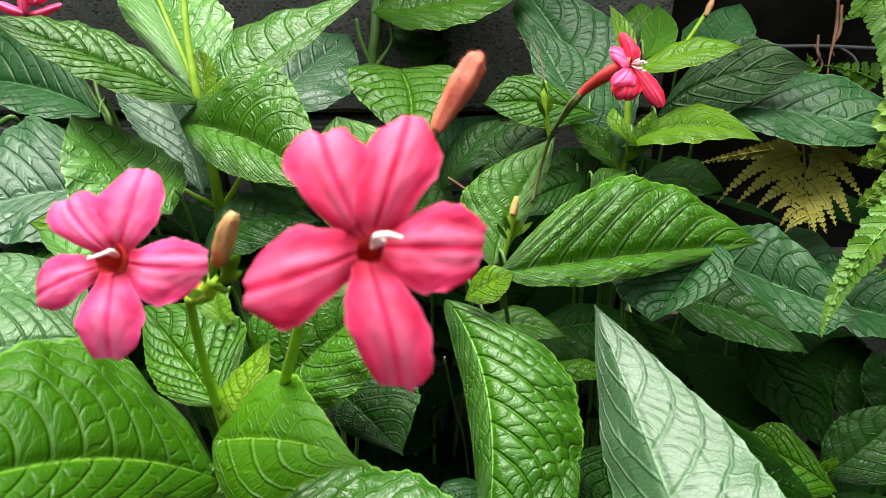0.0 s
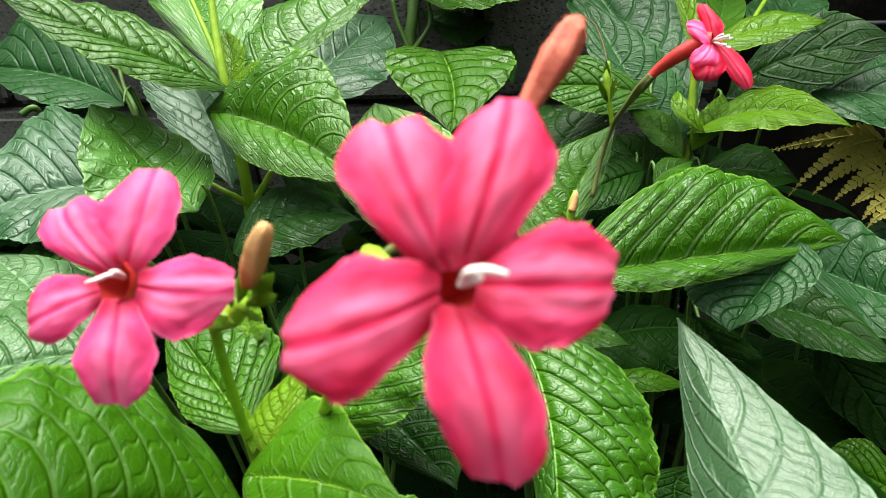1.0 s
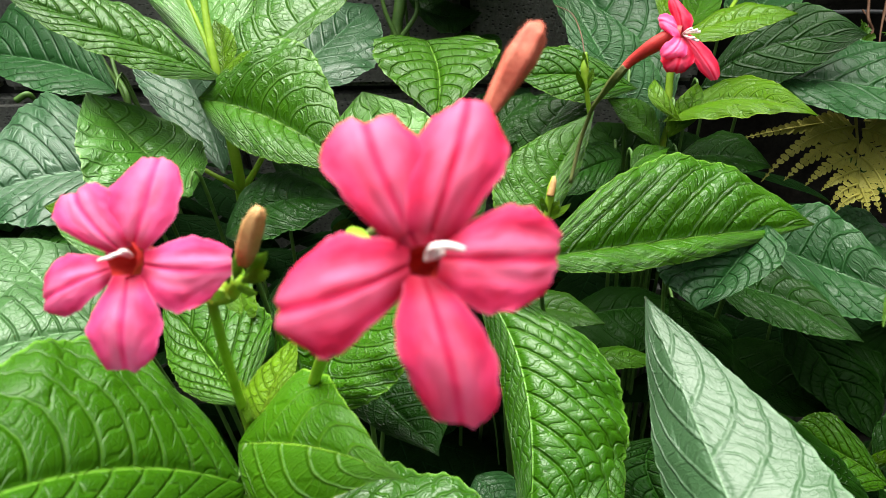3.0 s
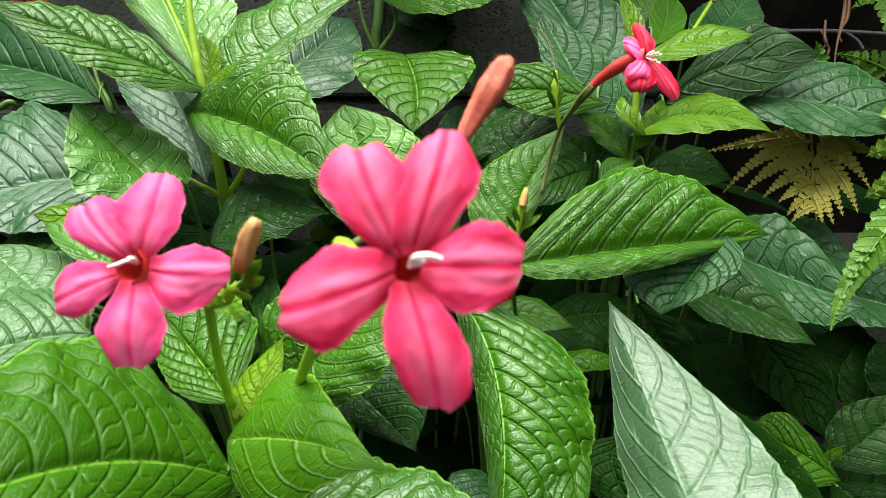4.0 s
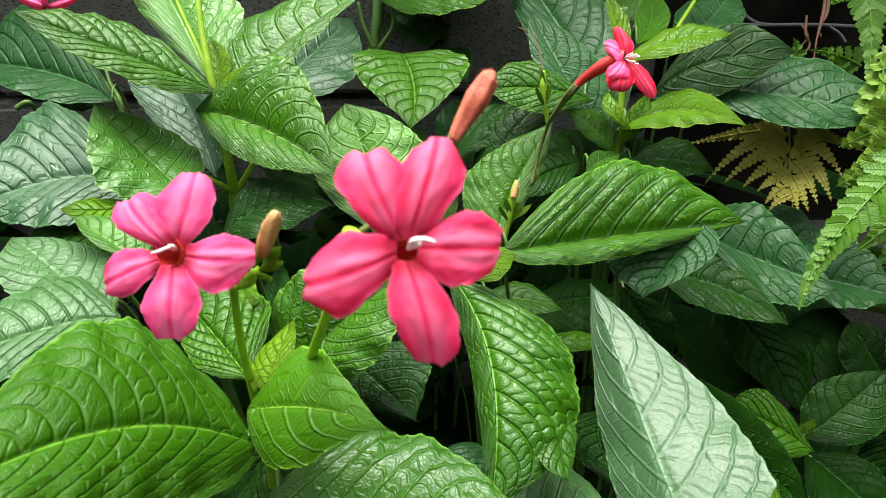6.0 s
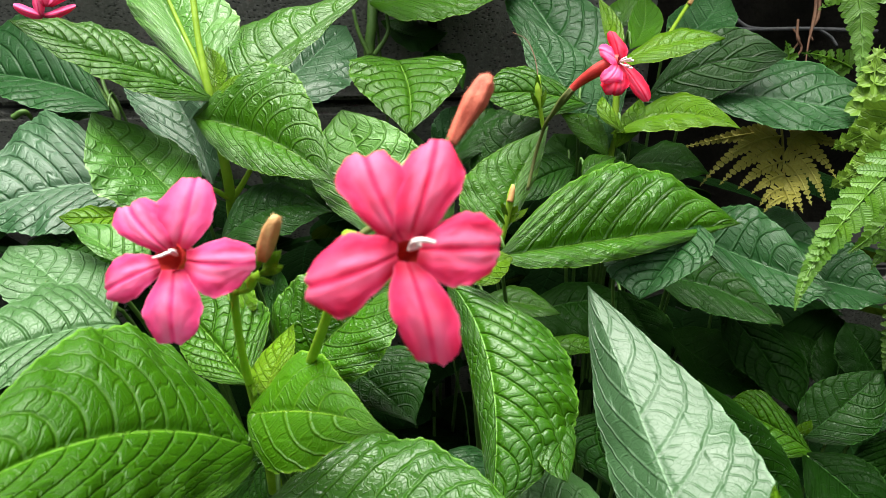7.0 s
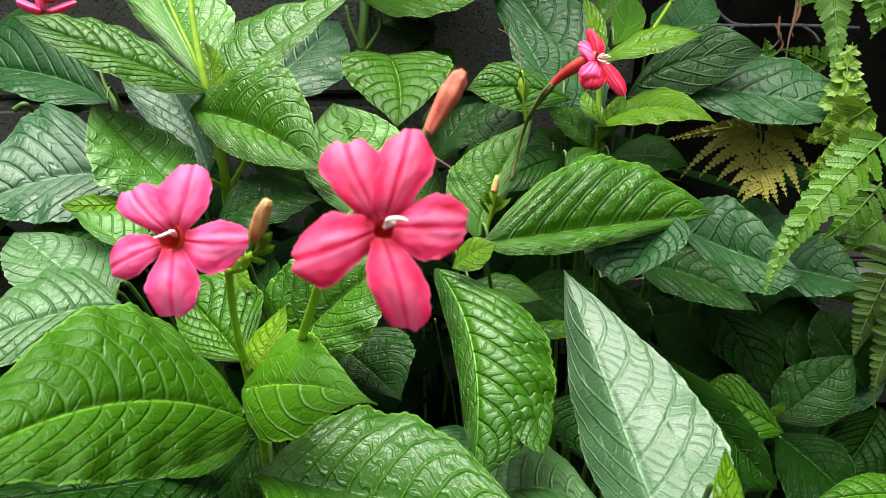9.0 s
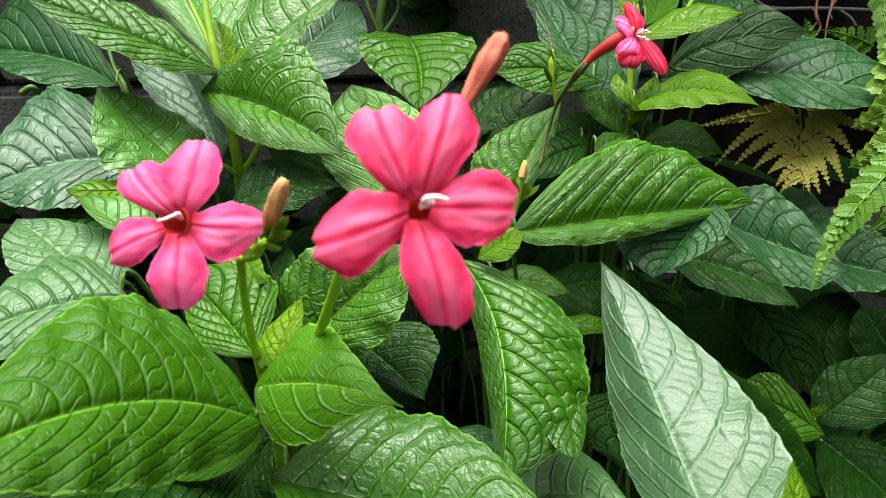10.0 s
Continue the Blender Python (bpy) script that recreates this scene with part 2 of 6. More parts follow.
M = {
    "mature": leaf_material("leaf_mature", (0.021, 0.098, 0.0007), (0.050, 0.165, 0.0018), (0.13, 0.30, 0.022), gloss=0.3, spec=0.42),
    "young": leaf_material("leaf_young", (0.0638, 0.1870, 0.0017), (0.1360, 0.2890, 0.0051), (0.30, 0.50, 0.04), spec=0.35, thru=0.3),
    "glossy": leaf_material("leaf_glossy", (0.020, 0.094, 0.0007), (0.050, 0.168, 0.0018), (0.12, 0.30, 0.025), quilt=0.6, gloss=0.29, spec=0.5),
    "tender": leaf_material("leaf_tender", (0.022, 0.098, 0.0008), (0.050, 0.165, 0.002), (0.20, 0.40, 0.03), quilt=0.4, gloss=0.34, spec=0.3, thru=0.27),
    "bright": leaf_material("leaf_fresh", (0.12, 0.30, 0.003), (0.22, 0.42, 0.008), (0.40, 0.58, 0.06), gloss=0.4, spec=0.3, thru=0.55),
    # darker leaves; part of this darkness is shade put into the colour
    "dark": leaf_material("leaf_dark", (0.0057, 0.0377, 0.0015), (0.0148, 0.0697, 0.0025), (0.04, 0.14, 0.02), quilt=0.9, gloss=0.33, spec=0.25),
    # bluish base colour imitates the sky's sheen on smooth blades
    "blue": leaf_material("leaf_bluish_sheen", (0.0085, 0.0595, 0.0085), (0.0204, 0.1020, 0.0195), (0.07, 0.21, 0.06), quilt=0.8, gloss=0.38, spec=0.42),
    "pale": leaf_material("leaf_pale", (0.040, 0.160, 0.008), (0.085, 0.25, 0.022), (0.22, 0.42, 0.10), quilt=0.8, gloss=0.34, spec=0.62),
    # part of the silvery sky sheen is painted into this base
    "sheen": leaf_material("leaf_sheen", (0.018, 0.080, 0.020), (0.036, 0.125, 0.042), (0.08, 0.20, 0.08), quilt=0.7, gloss=0.40, spec=0.85),
    # pale greyish base imitates bright sky glare on the blade
    "glare": leaf_material("leaf_painted_glare", (0.036, 0.118, 0.022), (0.062, 0.165, 0.042), (0.13, 0.27, 0.10), quilt=0.6, gloss=0.42, spec=0.6),
    # greyed, bluish base adds painted sheen to the glossy reflection
    "silver": leaf_material("leaf_silver_sheen", (0.030, 0.082, 0.026), (0.046, 0.108, 0.044), (0.11, 0.21, 0.10), quilt=0.33, gloss=0.42, spec=0.62, thru=0.14),
    "rich": leaf_material("leaf_rich", (0.014, 0.074, 0.0005), (0.032, 0.118, 0.0012), (0.13, 0.32, 0.025), quilt=0.45, gloss=0.34, spec=0.26),
    # shade of the low leaves is put into this near-black green
    "low": leaf_material("leaf_low_painted_shade", (0.0021, 0.0140, 0.0006), (0.0056, 0.0280, 0.0011), (0.02, 0.07, 0.010), quilt=0.9, gloss=0.4, spec=0.07, thru=0.08),
    # undergrowth green darkened nearly to black in place of shade
    "deep": leaf_material("leaf_deep_painted_shade", (0.0018, 0.0120, 0.0012), (0.0042, 0.0204, 0.0024), (0.012, 0.05, 0.012), quilt=0.7, gloss=0.6, spec=0.05, thru=0.05),
}
STEM = plain_material("green_stem", (0.22, 0.42, 0.016), (0.38, 0.58, 0.05), 120.0, 0.45, thru=0.3)
STEM_DARK = plain_material("old_stem", (0.05, 0.12, 0.02), (0.10, 0.20, 0.035), 90.0, 0.5)
PETAL = petal_material("pink_petal", (0.95, 0.065, 0.26), (0.98, 0.14, 0.41), (0.99, 0.40, 0.64))
RED_PETAL = petal_material("red_petal", (0.82, 0.010, 0.05), (0.92, 0.035, 0.12), (0.95, 0.20, 0.36))
TUBE = plain_material("red_flower_tube", (0.42, 0.02, 0.02), (0.62, 0.05, 0.04), 120.0, 0.5, thru=0.15)
BUD = plain_material("coral_bud", (0.50, 0.06, 0.035), (0.85, 0.27, 0.17), 260.0, 0.6, 0.0005, 700.0, thru=0.1)
BUD_TAN = plain_material("tan_bud", (0.52, 0.24, 0.08), (0.72, 0.44, 0.19), 150.0, 0.6, 0.0005, 700.0, thru=0.1)
HOT_PETAL = petal_material("hot_pink_petal", (0.96, 0.038, 0.15), (0.98, 0.090, 0.28), (0.98, 0.32, 0.54))
CALYX = plain_material("olive_calyx", (0.060, 0.060, 0.015), (0.13, 0.16, 0.035), 160.0, 0.55)
STIGMA = plain_material("white_stigma", (0.84, 0.74, 0.71), (0.93, 0.87, 0.83), 400.0, 0.6)
# dark soil, set near black to add to the shade in the gaps
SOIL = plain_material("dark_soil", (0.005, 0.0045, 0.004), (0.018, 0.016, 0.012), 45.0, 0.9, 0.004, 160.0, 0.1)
CONCRETE = concrete_material()
MORTAR = plain_material("dark_joint", (0.012, 0.012, 0.011), (0.03, 0.03, 0.028), 40.0, 0.9)
RIM_PLASTIC = plain_material("grey_rib_plastic", (0.07, 0.07, 0.075), (0.14, 0.14, 0.145), 80.0, 0.5, 0.0003)
FERN = fern_material("fern_green", (0.045, 0.14, 0.004), (0.10, 0.235, 0.012))
FERN_PALE = fern_material("fern_pale", (0.10, 0.21, 0.012), (0.19, 0.33, 0.036))
FERN_YELLOW = fern_material("fern_yellow", (0.30, 0.28, 0.035), (0.46, 0.42, 0.09), 0.5)
# darker copy of the fern green, with the fronds' shade in its colour
FERN_DARK = fern_material("fern_painted_shade", (0.022, 0.060, 0.003), (0.055, 0.118, 0.009), 0.5)
DRY = plain_material("dry_stalk", (0.07, 0.03, 0.015), (0.15, 0.07, 0.035), 200.0, 0.7)


# ---- builders ----
def mesh_object(name, verts, faces, material, parent=None, label="", uvs=None, flat=False):
    me = bpy.data.meshes.new(name)
    me.from_pydata([tuple(map(float, v)) for v in verts], [], faces)
    if uvs is not None:
        idx = np.zeros(len(me.loops), dtype=np.int32)
        me.loops.foreach_get("vertex_index", idx)
        grid = np.asarray(uvs, dtype=np.float32)[idx]
        me.uv_layers.new(name="veins").data.foreach_set("uv", grid[:, :2].ravel())
        me.uv_layers.new(name="rungs").data.foreach_set("uv", grid[:, [0, 2]].ravel())
    if not flat:
        me.polygons.foreach_set("use_smooth", [True] * len(me.polygons))
    me.materials.append(material)
    me.update()
    ob = new(name, me)
    if parent is not None:
        ob.parent = parent
        ob.matrix_parent_inverse = parent.matrix_world.inverted()
    if label:
        tagged(ob, label)
    return ob


def flower_part(name, at, label, plant):
    """A flower or bud as a part of its plant; its petals hang under it."""
    ob = new(name)
    ob.location = at
    ob.empty_display_size = 0.01
    bpy.context.view_layer.update()
    ob.parent = plant
    ob.matrix_parent_inverse = plant.matrix_world.inverted()
    bpy.context.view_layer.update()
    return tagged(ob, label)


def thing(name, at, label, category, group=""):
    ob = new(name)
    ob.location = at
    ob.empty_display_size = 0.02
    bpy.context.view_layer.update()
    return tagged(ob, label, category, group)


def unit(v):
    return v / (np.linalg.norm(v) + 1e-12)


def bend(base, mid, tip, s):
    """The curve thru base, mid (half way) and tip."""
    b, m, t = (np.asarray(v, float) for v in (base, mid, tip))
    c = 2 * m - 0.5 * (b + t)
    s = np.asarray(s)[..., None]
    return (1 - s) ** 2 * b + 2 * s * (1 - s) * c + s ** 2 * t


def blade(base, mid, tip, edge_a, edge_b, width, widest, ns, nt, relief, thick):
    """Grid of a two-sided blade: midrib curve, two half-blades towards the edge points, with relief."""
    s = np.linspace(0, 1, ns)
    rib = bend(base, mid, tip, s)
    tang = np.gradient(rib, axis=0)
    tang /= np.linalg.norm(tang, axis=1)[:, None] + 1e-12
    star = bend(base, mid, tip, np.array([widest]))[0]
    ea, eb = np.asarray(edge_a, float) - star, np.asarray(edge_b, float) - star
    up = np.cross(tang, ea - eb)
    up /= np.linalg.norm(up, axis=1)[:, None] + 1e-12
    if (up @ np.array([0, -0.55, 0.83])).mean() < 0:
        up = -up
    verts, uvs = [], []
    cols = np.concatenate([-np.linspace(1, 0, nt + 1)[:-1], np.linspace(0, 1, nt + 1)])
    for c in cols:
        e = ea if c < 0 else eb
        a = abs(c)
        w = width(s)
        p = rib + (w * a)[:, None] * e
        h, u, along, rr = relief(s, a, c < 0, np.linalg.norm(e) * w)
        p = p + up * h[:, None] + tang * along[:, None]
        verts.append(p)
        uvs.append(np.stack([u, np.full(ns, a), rr], 1))
    top = np.array(verts)
    nc = len(cols)
    body = top.reshape(-1, 3)
    uv = np.array(uvs)
    i, j = np.meshgrid(np.arange(nc - 1), np.arange(ns - 1), indexing="ij")
    q = (i * ns + j).ravel()
    faces = np.stack([q, q + 1, q + ns + 1, q + ns], 1).tolist()
    # the underside: a plainer sheet a little below, drawn in to the same margin
    ci = np.unique(np.concatenate([np.arange(0, nc, 3), [nc - 1]]))
    cj = np.unique(np.concatenate([np.arange(0, ns, 3), [ns - 1]]))
    inset = np.ones((len(ci), len(cj)))
    inset[[0, -1], :] = 0.02
    inset[:, [0, -1]] = 0.02
    low = top[np.ix_(ci, cj)] - up[None, cj] * (thick * inset)[..., None]
    n0, m = nc * ns, len(cj)
    i, j = np.meshgrid(np.arange(len(ci) - 1), np.arange(m - 1), indexing="ij")
    q = (i * m + j).ravel() + n0
    faces += np.stack([q + m, q + m + 1, q + 1, q], 1).tolist()
    allv = np.concatenate([body, low.reshape(-1, 3)])
    alluv = np.concatenate([uv.reshape(-1, 3), uv[np.ix_(ci, cj)].reshape(-1, 3)])
    return allv, faces, alluv


def leaf(plant, tone, base, mid, tip, edge_a, edge_b, widest=0.45, veins=9, puff=0.10, fold=0.0, ns=0, nt=0, point=1.15, quilt=0.7, crinkle=0.045, label=""):
    """One quilted, pointed leaf blade: side veins sunk, cross veins between them, the panes puffed up."""
    rng = random.Random(repr(base) + repr(tip))
    ph = rng.random() * 6.28
    q = point * (1 - widest) / 0.55
    pw = q * widest / (1 - widest)
    norm = widest ** pw * (1 - widest) ** q
    star = bend(base, mid, tip, np.array([widest]))[0]
    span = 0.5 * (np.linalg.norm(np.asarray(edge_a) - star) + np.linalg.norm(np.asarray(edge_b) - star)) + 1e-6
    length = np.linalg.norm(np.asarray(mid) - np.asarray(base)) + np.linalg.norm(np.asarray(tip) - np.asarray(mid))
    large = span > 0.013
    ns, nt = ns or (150 if large else 60), nt or (42 if large else 16)
    ratio = min(length / span, 5.0)
    k = 0.32 * ratio ** 2
    per = span * math.hypot(1.0, 0.32 * ratio) / (1 + 0.32 * k) / max(0.0026, 0.16 * span)
    lift = quilt * (1.0 if large else 0.35) * {"blue": 0.6, "sheen": 0.6, "glare": 0.6, "tender": 0.6, "pale": 0.75, "silver": 0.55, "dark": 0.85, "rich": 0.6}.get(tone, 1.0)

    crinkle *= {"blue": 0.5, "sheen": 0.4, "pale": 0.6, "glare": 0.5, "silver": 0.6}.get(tone, 1.0)

    def width(s):
        w = np.maximum(s, 1e-6) ** pw * np.maximum(1 - s, 0) ** q / norm
        w = w * (1 + 0.012 * np.sin(s * veins * 12.6 + ph) + 0.016 * np.sin(s * 23 + 2 * ph) + 0.02 * np.sin(s * 9 + 3 * ph))
        return np.maximum(w, 0.012 + 0.02 * (1 - s))

    def relief(s, a, left, half):
        shift = 0.0 if left else 0.35
        u = (s - (0.10 * a + 0.24 * a * a) * (1.15 - 0.5 * s)) * veins + shift + 0.05 * np.sin(7 * a + 5 * s + ph)
        lane = np.floor(u)
        r = (a + k * s) * per + 3.7 * np.abs(np.sin(lane * 12.9 + ph)) + 0.4 * np.sin(2.1 * lane + 5.0 * a + ph) + 0.13 * np.sin(8 * (u - lane) + 7 * a + lane)
        d = 0.5 - np.abs(u - np.floor(u) - 0.5)
        c = 0.5 - np.abs(r - np.floor(r) - 0.5)
        edge = min(1.0, (1 - a) * 5) * min(1.0, a * 6 + 0.1)
        size = np.minimum(half, 0.035)
        pane = np.sin(0.5 * np.pi * np.clip(d * 2.3, 0, 1)) ** 0.5
        pillow = np.sin(0.5 * np.pi * np.clip(c * 2.2, 0, 1)) ** 0.45
        rough = np.array([noise.noise((1.9 * x, 1.25 * y, ph + (0 if left else 9))) for x, y in zip(u, r)])
        h = size * lift * edge * (0.030 * pane + crinkle * pane * (0.40 * pillow + 0.16 * rough))
        h = h + half * puff * np.sin(np.pi * min(a, 1.0) * 0.9) + half * fold * a * a
        h = h + size * 0.035 * a * np.sin(s * veins * 3.3 + ph + (1.4 if left else 0)) * (a > 0.5)
        h = h + half * 0.05 * a * np.sin(s * 6 + ph + (2 if left else 0))
        h = h - size * 0.03 * math.exp(-(a / 0.06) ** 2)
        return h, u, np.zeros_like(s), r

    v, f, uv = blade(base, mid, tip, edge_a, edge_b, width, widest, ns, nt, relief, 0.0009)
    return mesh_object("leaf", v, f, M[tone], plant, label, uv)


def petal(flower, mat, base, mid, tip, edge_a, edge_b, widest=0.64, notch=0.06, curl=-0.10, pleat=1.0):
    """One soft lobe of a flower: narrow at the throat, round and slightly notched at the end, pleated along its length."""
    rng = random.Random(repr(tip))
    ph = rng.random() * 6.28

    def width(s):
        k = np.clip(s, 0, 1)
        past = np.clip((k - widest) / (1 - widest), 0, 1)
        lobe = np.where(k > widest, 1 - 0.10 * past ** 2, 0.42 + 0.58 * np.sin(0.5 * np.pi * np.clip(k / widest, 0, 1)) ** 1.1)
        return np.maximum(1.05 * lobe * (1 + 0.035 * np.sin(8 * k + ph) + 0.022 * np.sin(19 * k + 2 * ph) + 0.010 * np.sin(37 * k)), 0.03)

    def relief(s, a, left, half):
        sg = -1 if left else 1
        full = half.max()
        soft = np.clip(s * 2.2, 0, 1)
        h = half * (curl * a ** 2.4 - 0.07 * math.exp(-(a / 0.09) ** 2) * np.clip(1.25 - s, 0, 1))
        h = h + full * 0.038 * pleat * math.exp(-((a - 0.24) / 0.13) ** 2) * np.clip(1.5 - 1.2 * s, 0, 1) * soft
        h = h + full * 0.016 * pleat * math.cos(a * 9.5 + 0.8 * sg) * soft
        crumple = np.array([noise.noise((2.4 * q, 1.6 * a * sg, ph)) + 0.45 * noise.noise((5.5 * q, 5.0 * a * sg, ph + 7)) for q in s])
        h = h + full * 0.075 * crumple * soft
        h = h + full * 0.05 * np.sin(s * 8 + ph + 2.5 * a * sg) * a * a + 0.8 * full * curl * np.clip((s - 0.7) / 0.3, 0, 1) ** 2
        end = np.clip((s - 0.35) / 0.65, 0, 1) ** 2
        round_off = -0.72 * (1 - math.sqrt(max(0.0, 1 - (0.985 * a) ** 2)))
        frill = 0.05 * math.sin(a * 9 + ph + 2 * sg) + 0.03 * math.sin(a * 21 + 2 * ph)
        along = full * (round_off + 2.0 * notch * math.sin(math.pi * min(1.0, a * 1.15)) + frill * min(1.0, 4 * a)) * end
        return h, s, along, s

    v, f, uv = blade(base, mid, tip, edge_a, edge_b, width, widest, 48, 18, relief, 0.0004)
    return mesh_object("petal", v, f, mat, flower, "", uv)


def tube(name, pts, radii, material, parent=None, label="", sides=10, per=8, cap=True, ridge=0.0):
    """A round stem along a smooth curve thru the points."""
    P = [np.asarray(p, float) for p in pts]
    Q = [2 * P[0] - P[1]] + P + [2 * P[-1] - P[-2]]
    line, rad = [], []
    for k in range(len(P) - 1):
        for t in np.linspace(0, 1, per, endpoint=(k == len(P) - 2)):
            a, b, c, d = Q[k:k + 4]
            line.append(0.5 * (2 * b + (c - a) * t + (2 * a - 5 * b + 4 * c - d) * t * t + (3 * b - a - 3 * c + d) * t ** 3))
            rad.append(radii[k] * (1 - t) + radii[k + 1] * t)
    line = np.array(line)
    tan = np.gradient(line, axis=0)
    ref = np.array([0.31, 0.87, 0.17])
    verts, faces = [], []
    for p, t, r in zip(line, tan, rad):
        t = unit(t)
        u = unit(np.cross(t, ref))
        w = np.cross(t, u)
        for k in range(sides):
            an = 2 * math.pi * k / sides
            rr = r * (1 + ridge * math.cos(5 * an + 0.12 * len(verts) / sides))
            verts.append(p + rr * (math.cos(an) * u + math.sin(an) * w))
    n = len(line)
    for i in range(n - 1):
        for k in range(sides):
            a, b = i * sides + k, i * sides + (k + 1) % sides
            faces.append([a, b, b + sides, a + sides])
    if cap:
        faces.append(list(range(sides))[::-1])
        faces.append([(n - 1) * sides + k for k in range(sides)])
    return mesh_object(name, verts, faces, material, parent, label)


def fuzz(name, pts, radii, material, parent, label, count):
    """Short fine hairs standing off a bud."""
    rng = random.Random(count)
    P = np.array(pts, float)
    verts, faces = [], []
    for n in range(count):
        k = rng.random() * (len(P) - 1)
        i, t = min(int(k), len(P) - 2), k - min(int(k), len(P) - 2)
        axis = unit(P[i + 1] - P[i])
        u = unit(np.cross(axis, (0.31, 0.87, 0.17)))
        an = rng.random() * 6.28
        out = math.cos(an) * u + math.sin(an) * np.cross(axis, u)
        base = P[i] * (1 - t) + P[i + 1] * t + out * 0.95 * (radii[i] * (1 - t) + radii[i + 1] * t)
        tip = base + (out + 0.5 * axis) * rng.uniform(0.0004, 0.0009)
        across = np.cross(out, axis) * 0.00005
        q = len(verts)
        verts += [base - across, base + across, tip, base + axis * 0.00008]
        faces += [[q, q + 1, q + 2], [q + 1, q + 3, q + 2], [q + 3, q, q + 2]]
    return mesh_object(name, verts, faces, material, parent, label)


def frond(name, parent, mat, base, mid, tip, side, span, count=16, lobes=5, droop=0.25, slim=0.30, lean=0.45, start=0.06, curl=0.0, blunt=2.6, gather=1.45, tooth=0.84, fall=0.9, seed=1, label=""):
    """A fern frond: rachis with tapering, toothed leaflets on both sides; side is the spread direction."""
    rng = random.Random(seed)
    verts, faces, uvs = [], [], []
    s = np.linspace(0, 1, 40)
    line = bend(base, mid, tip, s)
    side = unit(np.asarray(side, float))
    for i in range(39):
        t = unit(line[i + 1] - line[i])
        u = unit(side - t * (side @ t))
        n = np.cross(t, u)
        r = 0.0009 * (1 - 0.75 * s[i])
        k = len(verts)
        for p in (line[i], line[i + 1]):
            for c in range(4):
                an = c * math.pi / 2
                verts.append(p + r * (math.cos(an) * u + math.sin(an) * n))
                uvs.append((0.25, 0.6, 0.0))
        for c in range(4):
            faces.append([k + c, k + (c + 1) % 4, k + 4 + (c + 1) % 4, k + 4 + c])
    total = np.linalg.norm(np.diff(line, axis=0), axis=1).sum()
    for i in range(count):
        g = 1 - i / count
        f = 1 - (1 - start) * g ** gather
        pitch = (1 - start) * gather * g ** (gather - 1) * total / count
        p = bend(base, mid, tip, np.array([f]))[0]
        p2 = bend(base, mid, tip, np.array([min(1, f + 0.02)]))[0]
        t = unit(p2 - p)
        u = unit(side - t * (side @ t))
        n = np.cross(t, u)
        if n[2] < 0:
            n = -n
        size = span * (1 - f) ** fall * (0.92 + 0.16 * rng.random())
        for sg in (-1, 1):
            q = p + t * (0.25 * pitch * (0.5 if sg > 0 else 0.0))
            out = unit(u * sg + t * (lean + 0.6 * f))
            fat = 2.0 * slim * pitch * (0.94 + 0.12 * rng.random())
            k = len(verts)
            m = lobes * 2 + 1
            dz = droop * (0.7 + 0.6 * rng.random())
            tw = rng.uniform(-0.4, 0.4)
            across = unit(t - out * (t @ out)) + n * tw
            for j in range(m):
                a = j / (m - 1)
                prof = (1 - a ** blunt) ** 0.6 * min(1.0, 0.62 + a * 2)
                if j % 2 == 0:
                    prof *= tooth
                c = q + out * size * a - n * size * dz * a * a + n * size * curl * math.sin(a * 7 + i)
                edge = fat * prof
                fw = out * (size / m * 0.7)
                verts.append(c + across * edge + fw * (j % 2) + n * edge * 0.16)
                verts.append(c - n * edge * 0.12)
                verts.append(c - across * edge + fw * (j % 2) + n * edge * 0.16)
                uvs += [(a * lobes, 1.0, 0.0), (a * lobes, 0.0, 0.0), (a * lobes, 1.0, 0.0)]
            for j in range(m - 1):
                b = k + 3 * j
                faces.append([b, b + 1, b + 4, b + 3])
                faces.append([b + 1, b + 2, b + 5, b + 4])
    return mesh_object(name, verts, faces, mat, parent, label, uvs)


# ---- things ----

# the flowering plant in front
front_plant = thing("flowering_plant", (-0.06, 0.24, 0.0), "flowering plant with quilted bright green leaves and pink five-lobed flowers", "plant", "flowering plants in the bed")
leaf(front_plant, "rich", (-0.0554, 0.1817, 0.4424), (-0.0801, 0.1541, 0.4819), (-0.1017, 0.1094, 0.5036), (-0.0973, 0.1994, 0.4835), (-0.0693, 0.1357, 0.4722), widest=0.42, point=0.85, veins=12, puff=0.08, fold=-0.1, quilt=0.42)
leaf(front_plant, "tender", (-0.0599, 0.1916, 0.4482), (-0.0308, 0.1780, 0.4649), (-0.0035, 0.1628, 0.4722), (-0.0408, 0.2056, 0.4667), (-0.0429, 0.1667, 0.4496), widest=0.28, point=1.35, veins=6, puff=0.07, fold=-0.1, quilt=0.5)
leaf(front_plant, "bright", (-0.0542, 0.1954, 0.4532), (-0.0512, 0.2059, 0.4593), (-0.0487, 0.2259, 0.4615), (-0.0603, 0.2072, 0.4566), (-0.0458, 0.2075, 0.4593), widest=0.42, veins=7)
leaf(front_plant, "bright", (-0.0573, 0.1953, 0.4533), (-0.0600, 0.1998, 0.4548), (-0.0652, 0.2128, 0.4545), (-0.0625, 0.2029, 0.4542), (-0.0571, 0.2019, 0.4557), widest=0.42, veins=5)
leaf(front_plant, "mature", (-0.0652, 0.2091, 0.4458), (-0.0793, 0.2247, 0.4483), (-0.1078, 0.2524, 0.4553), (-0.0675, 0.2477, 0.4541), (-0.0901, 0.2172, 0.4472), widest=0.45, veins=8)
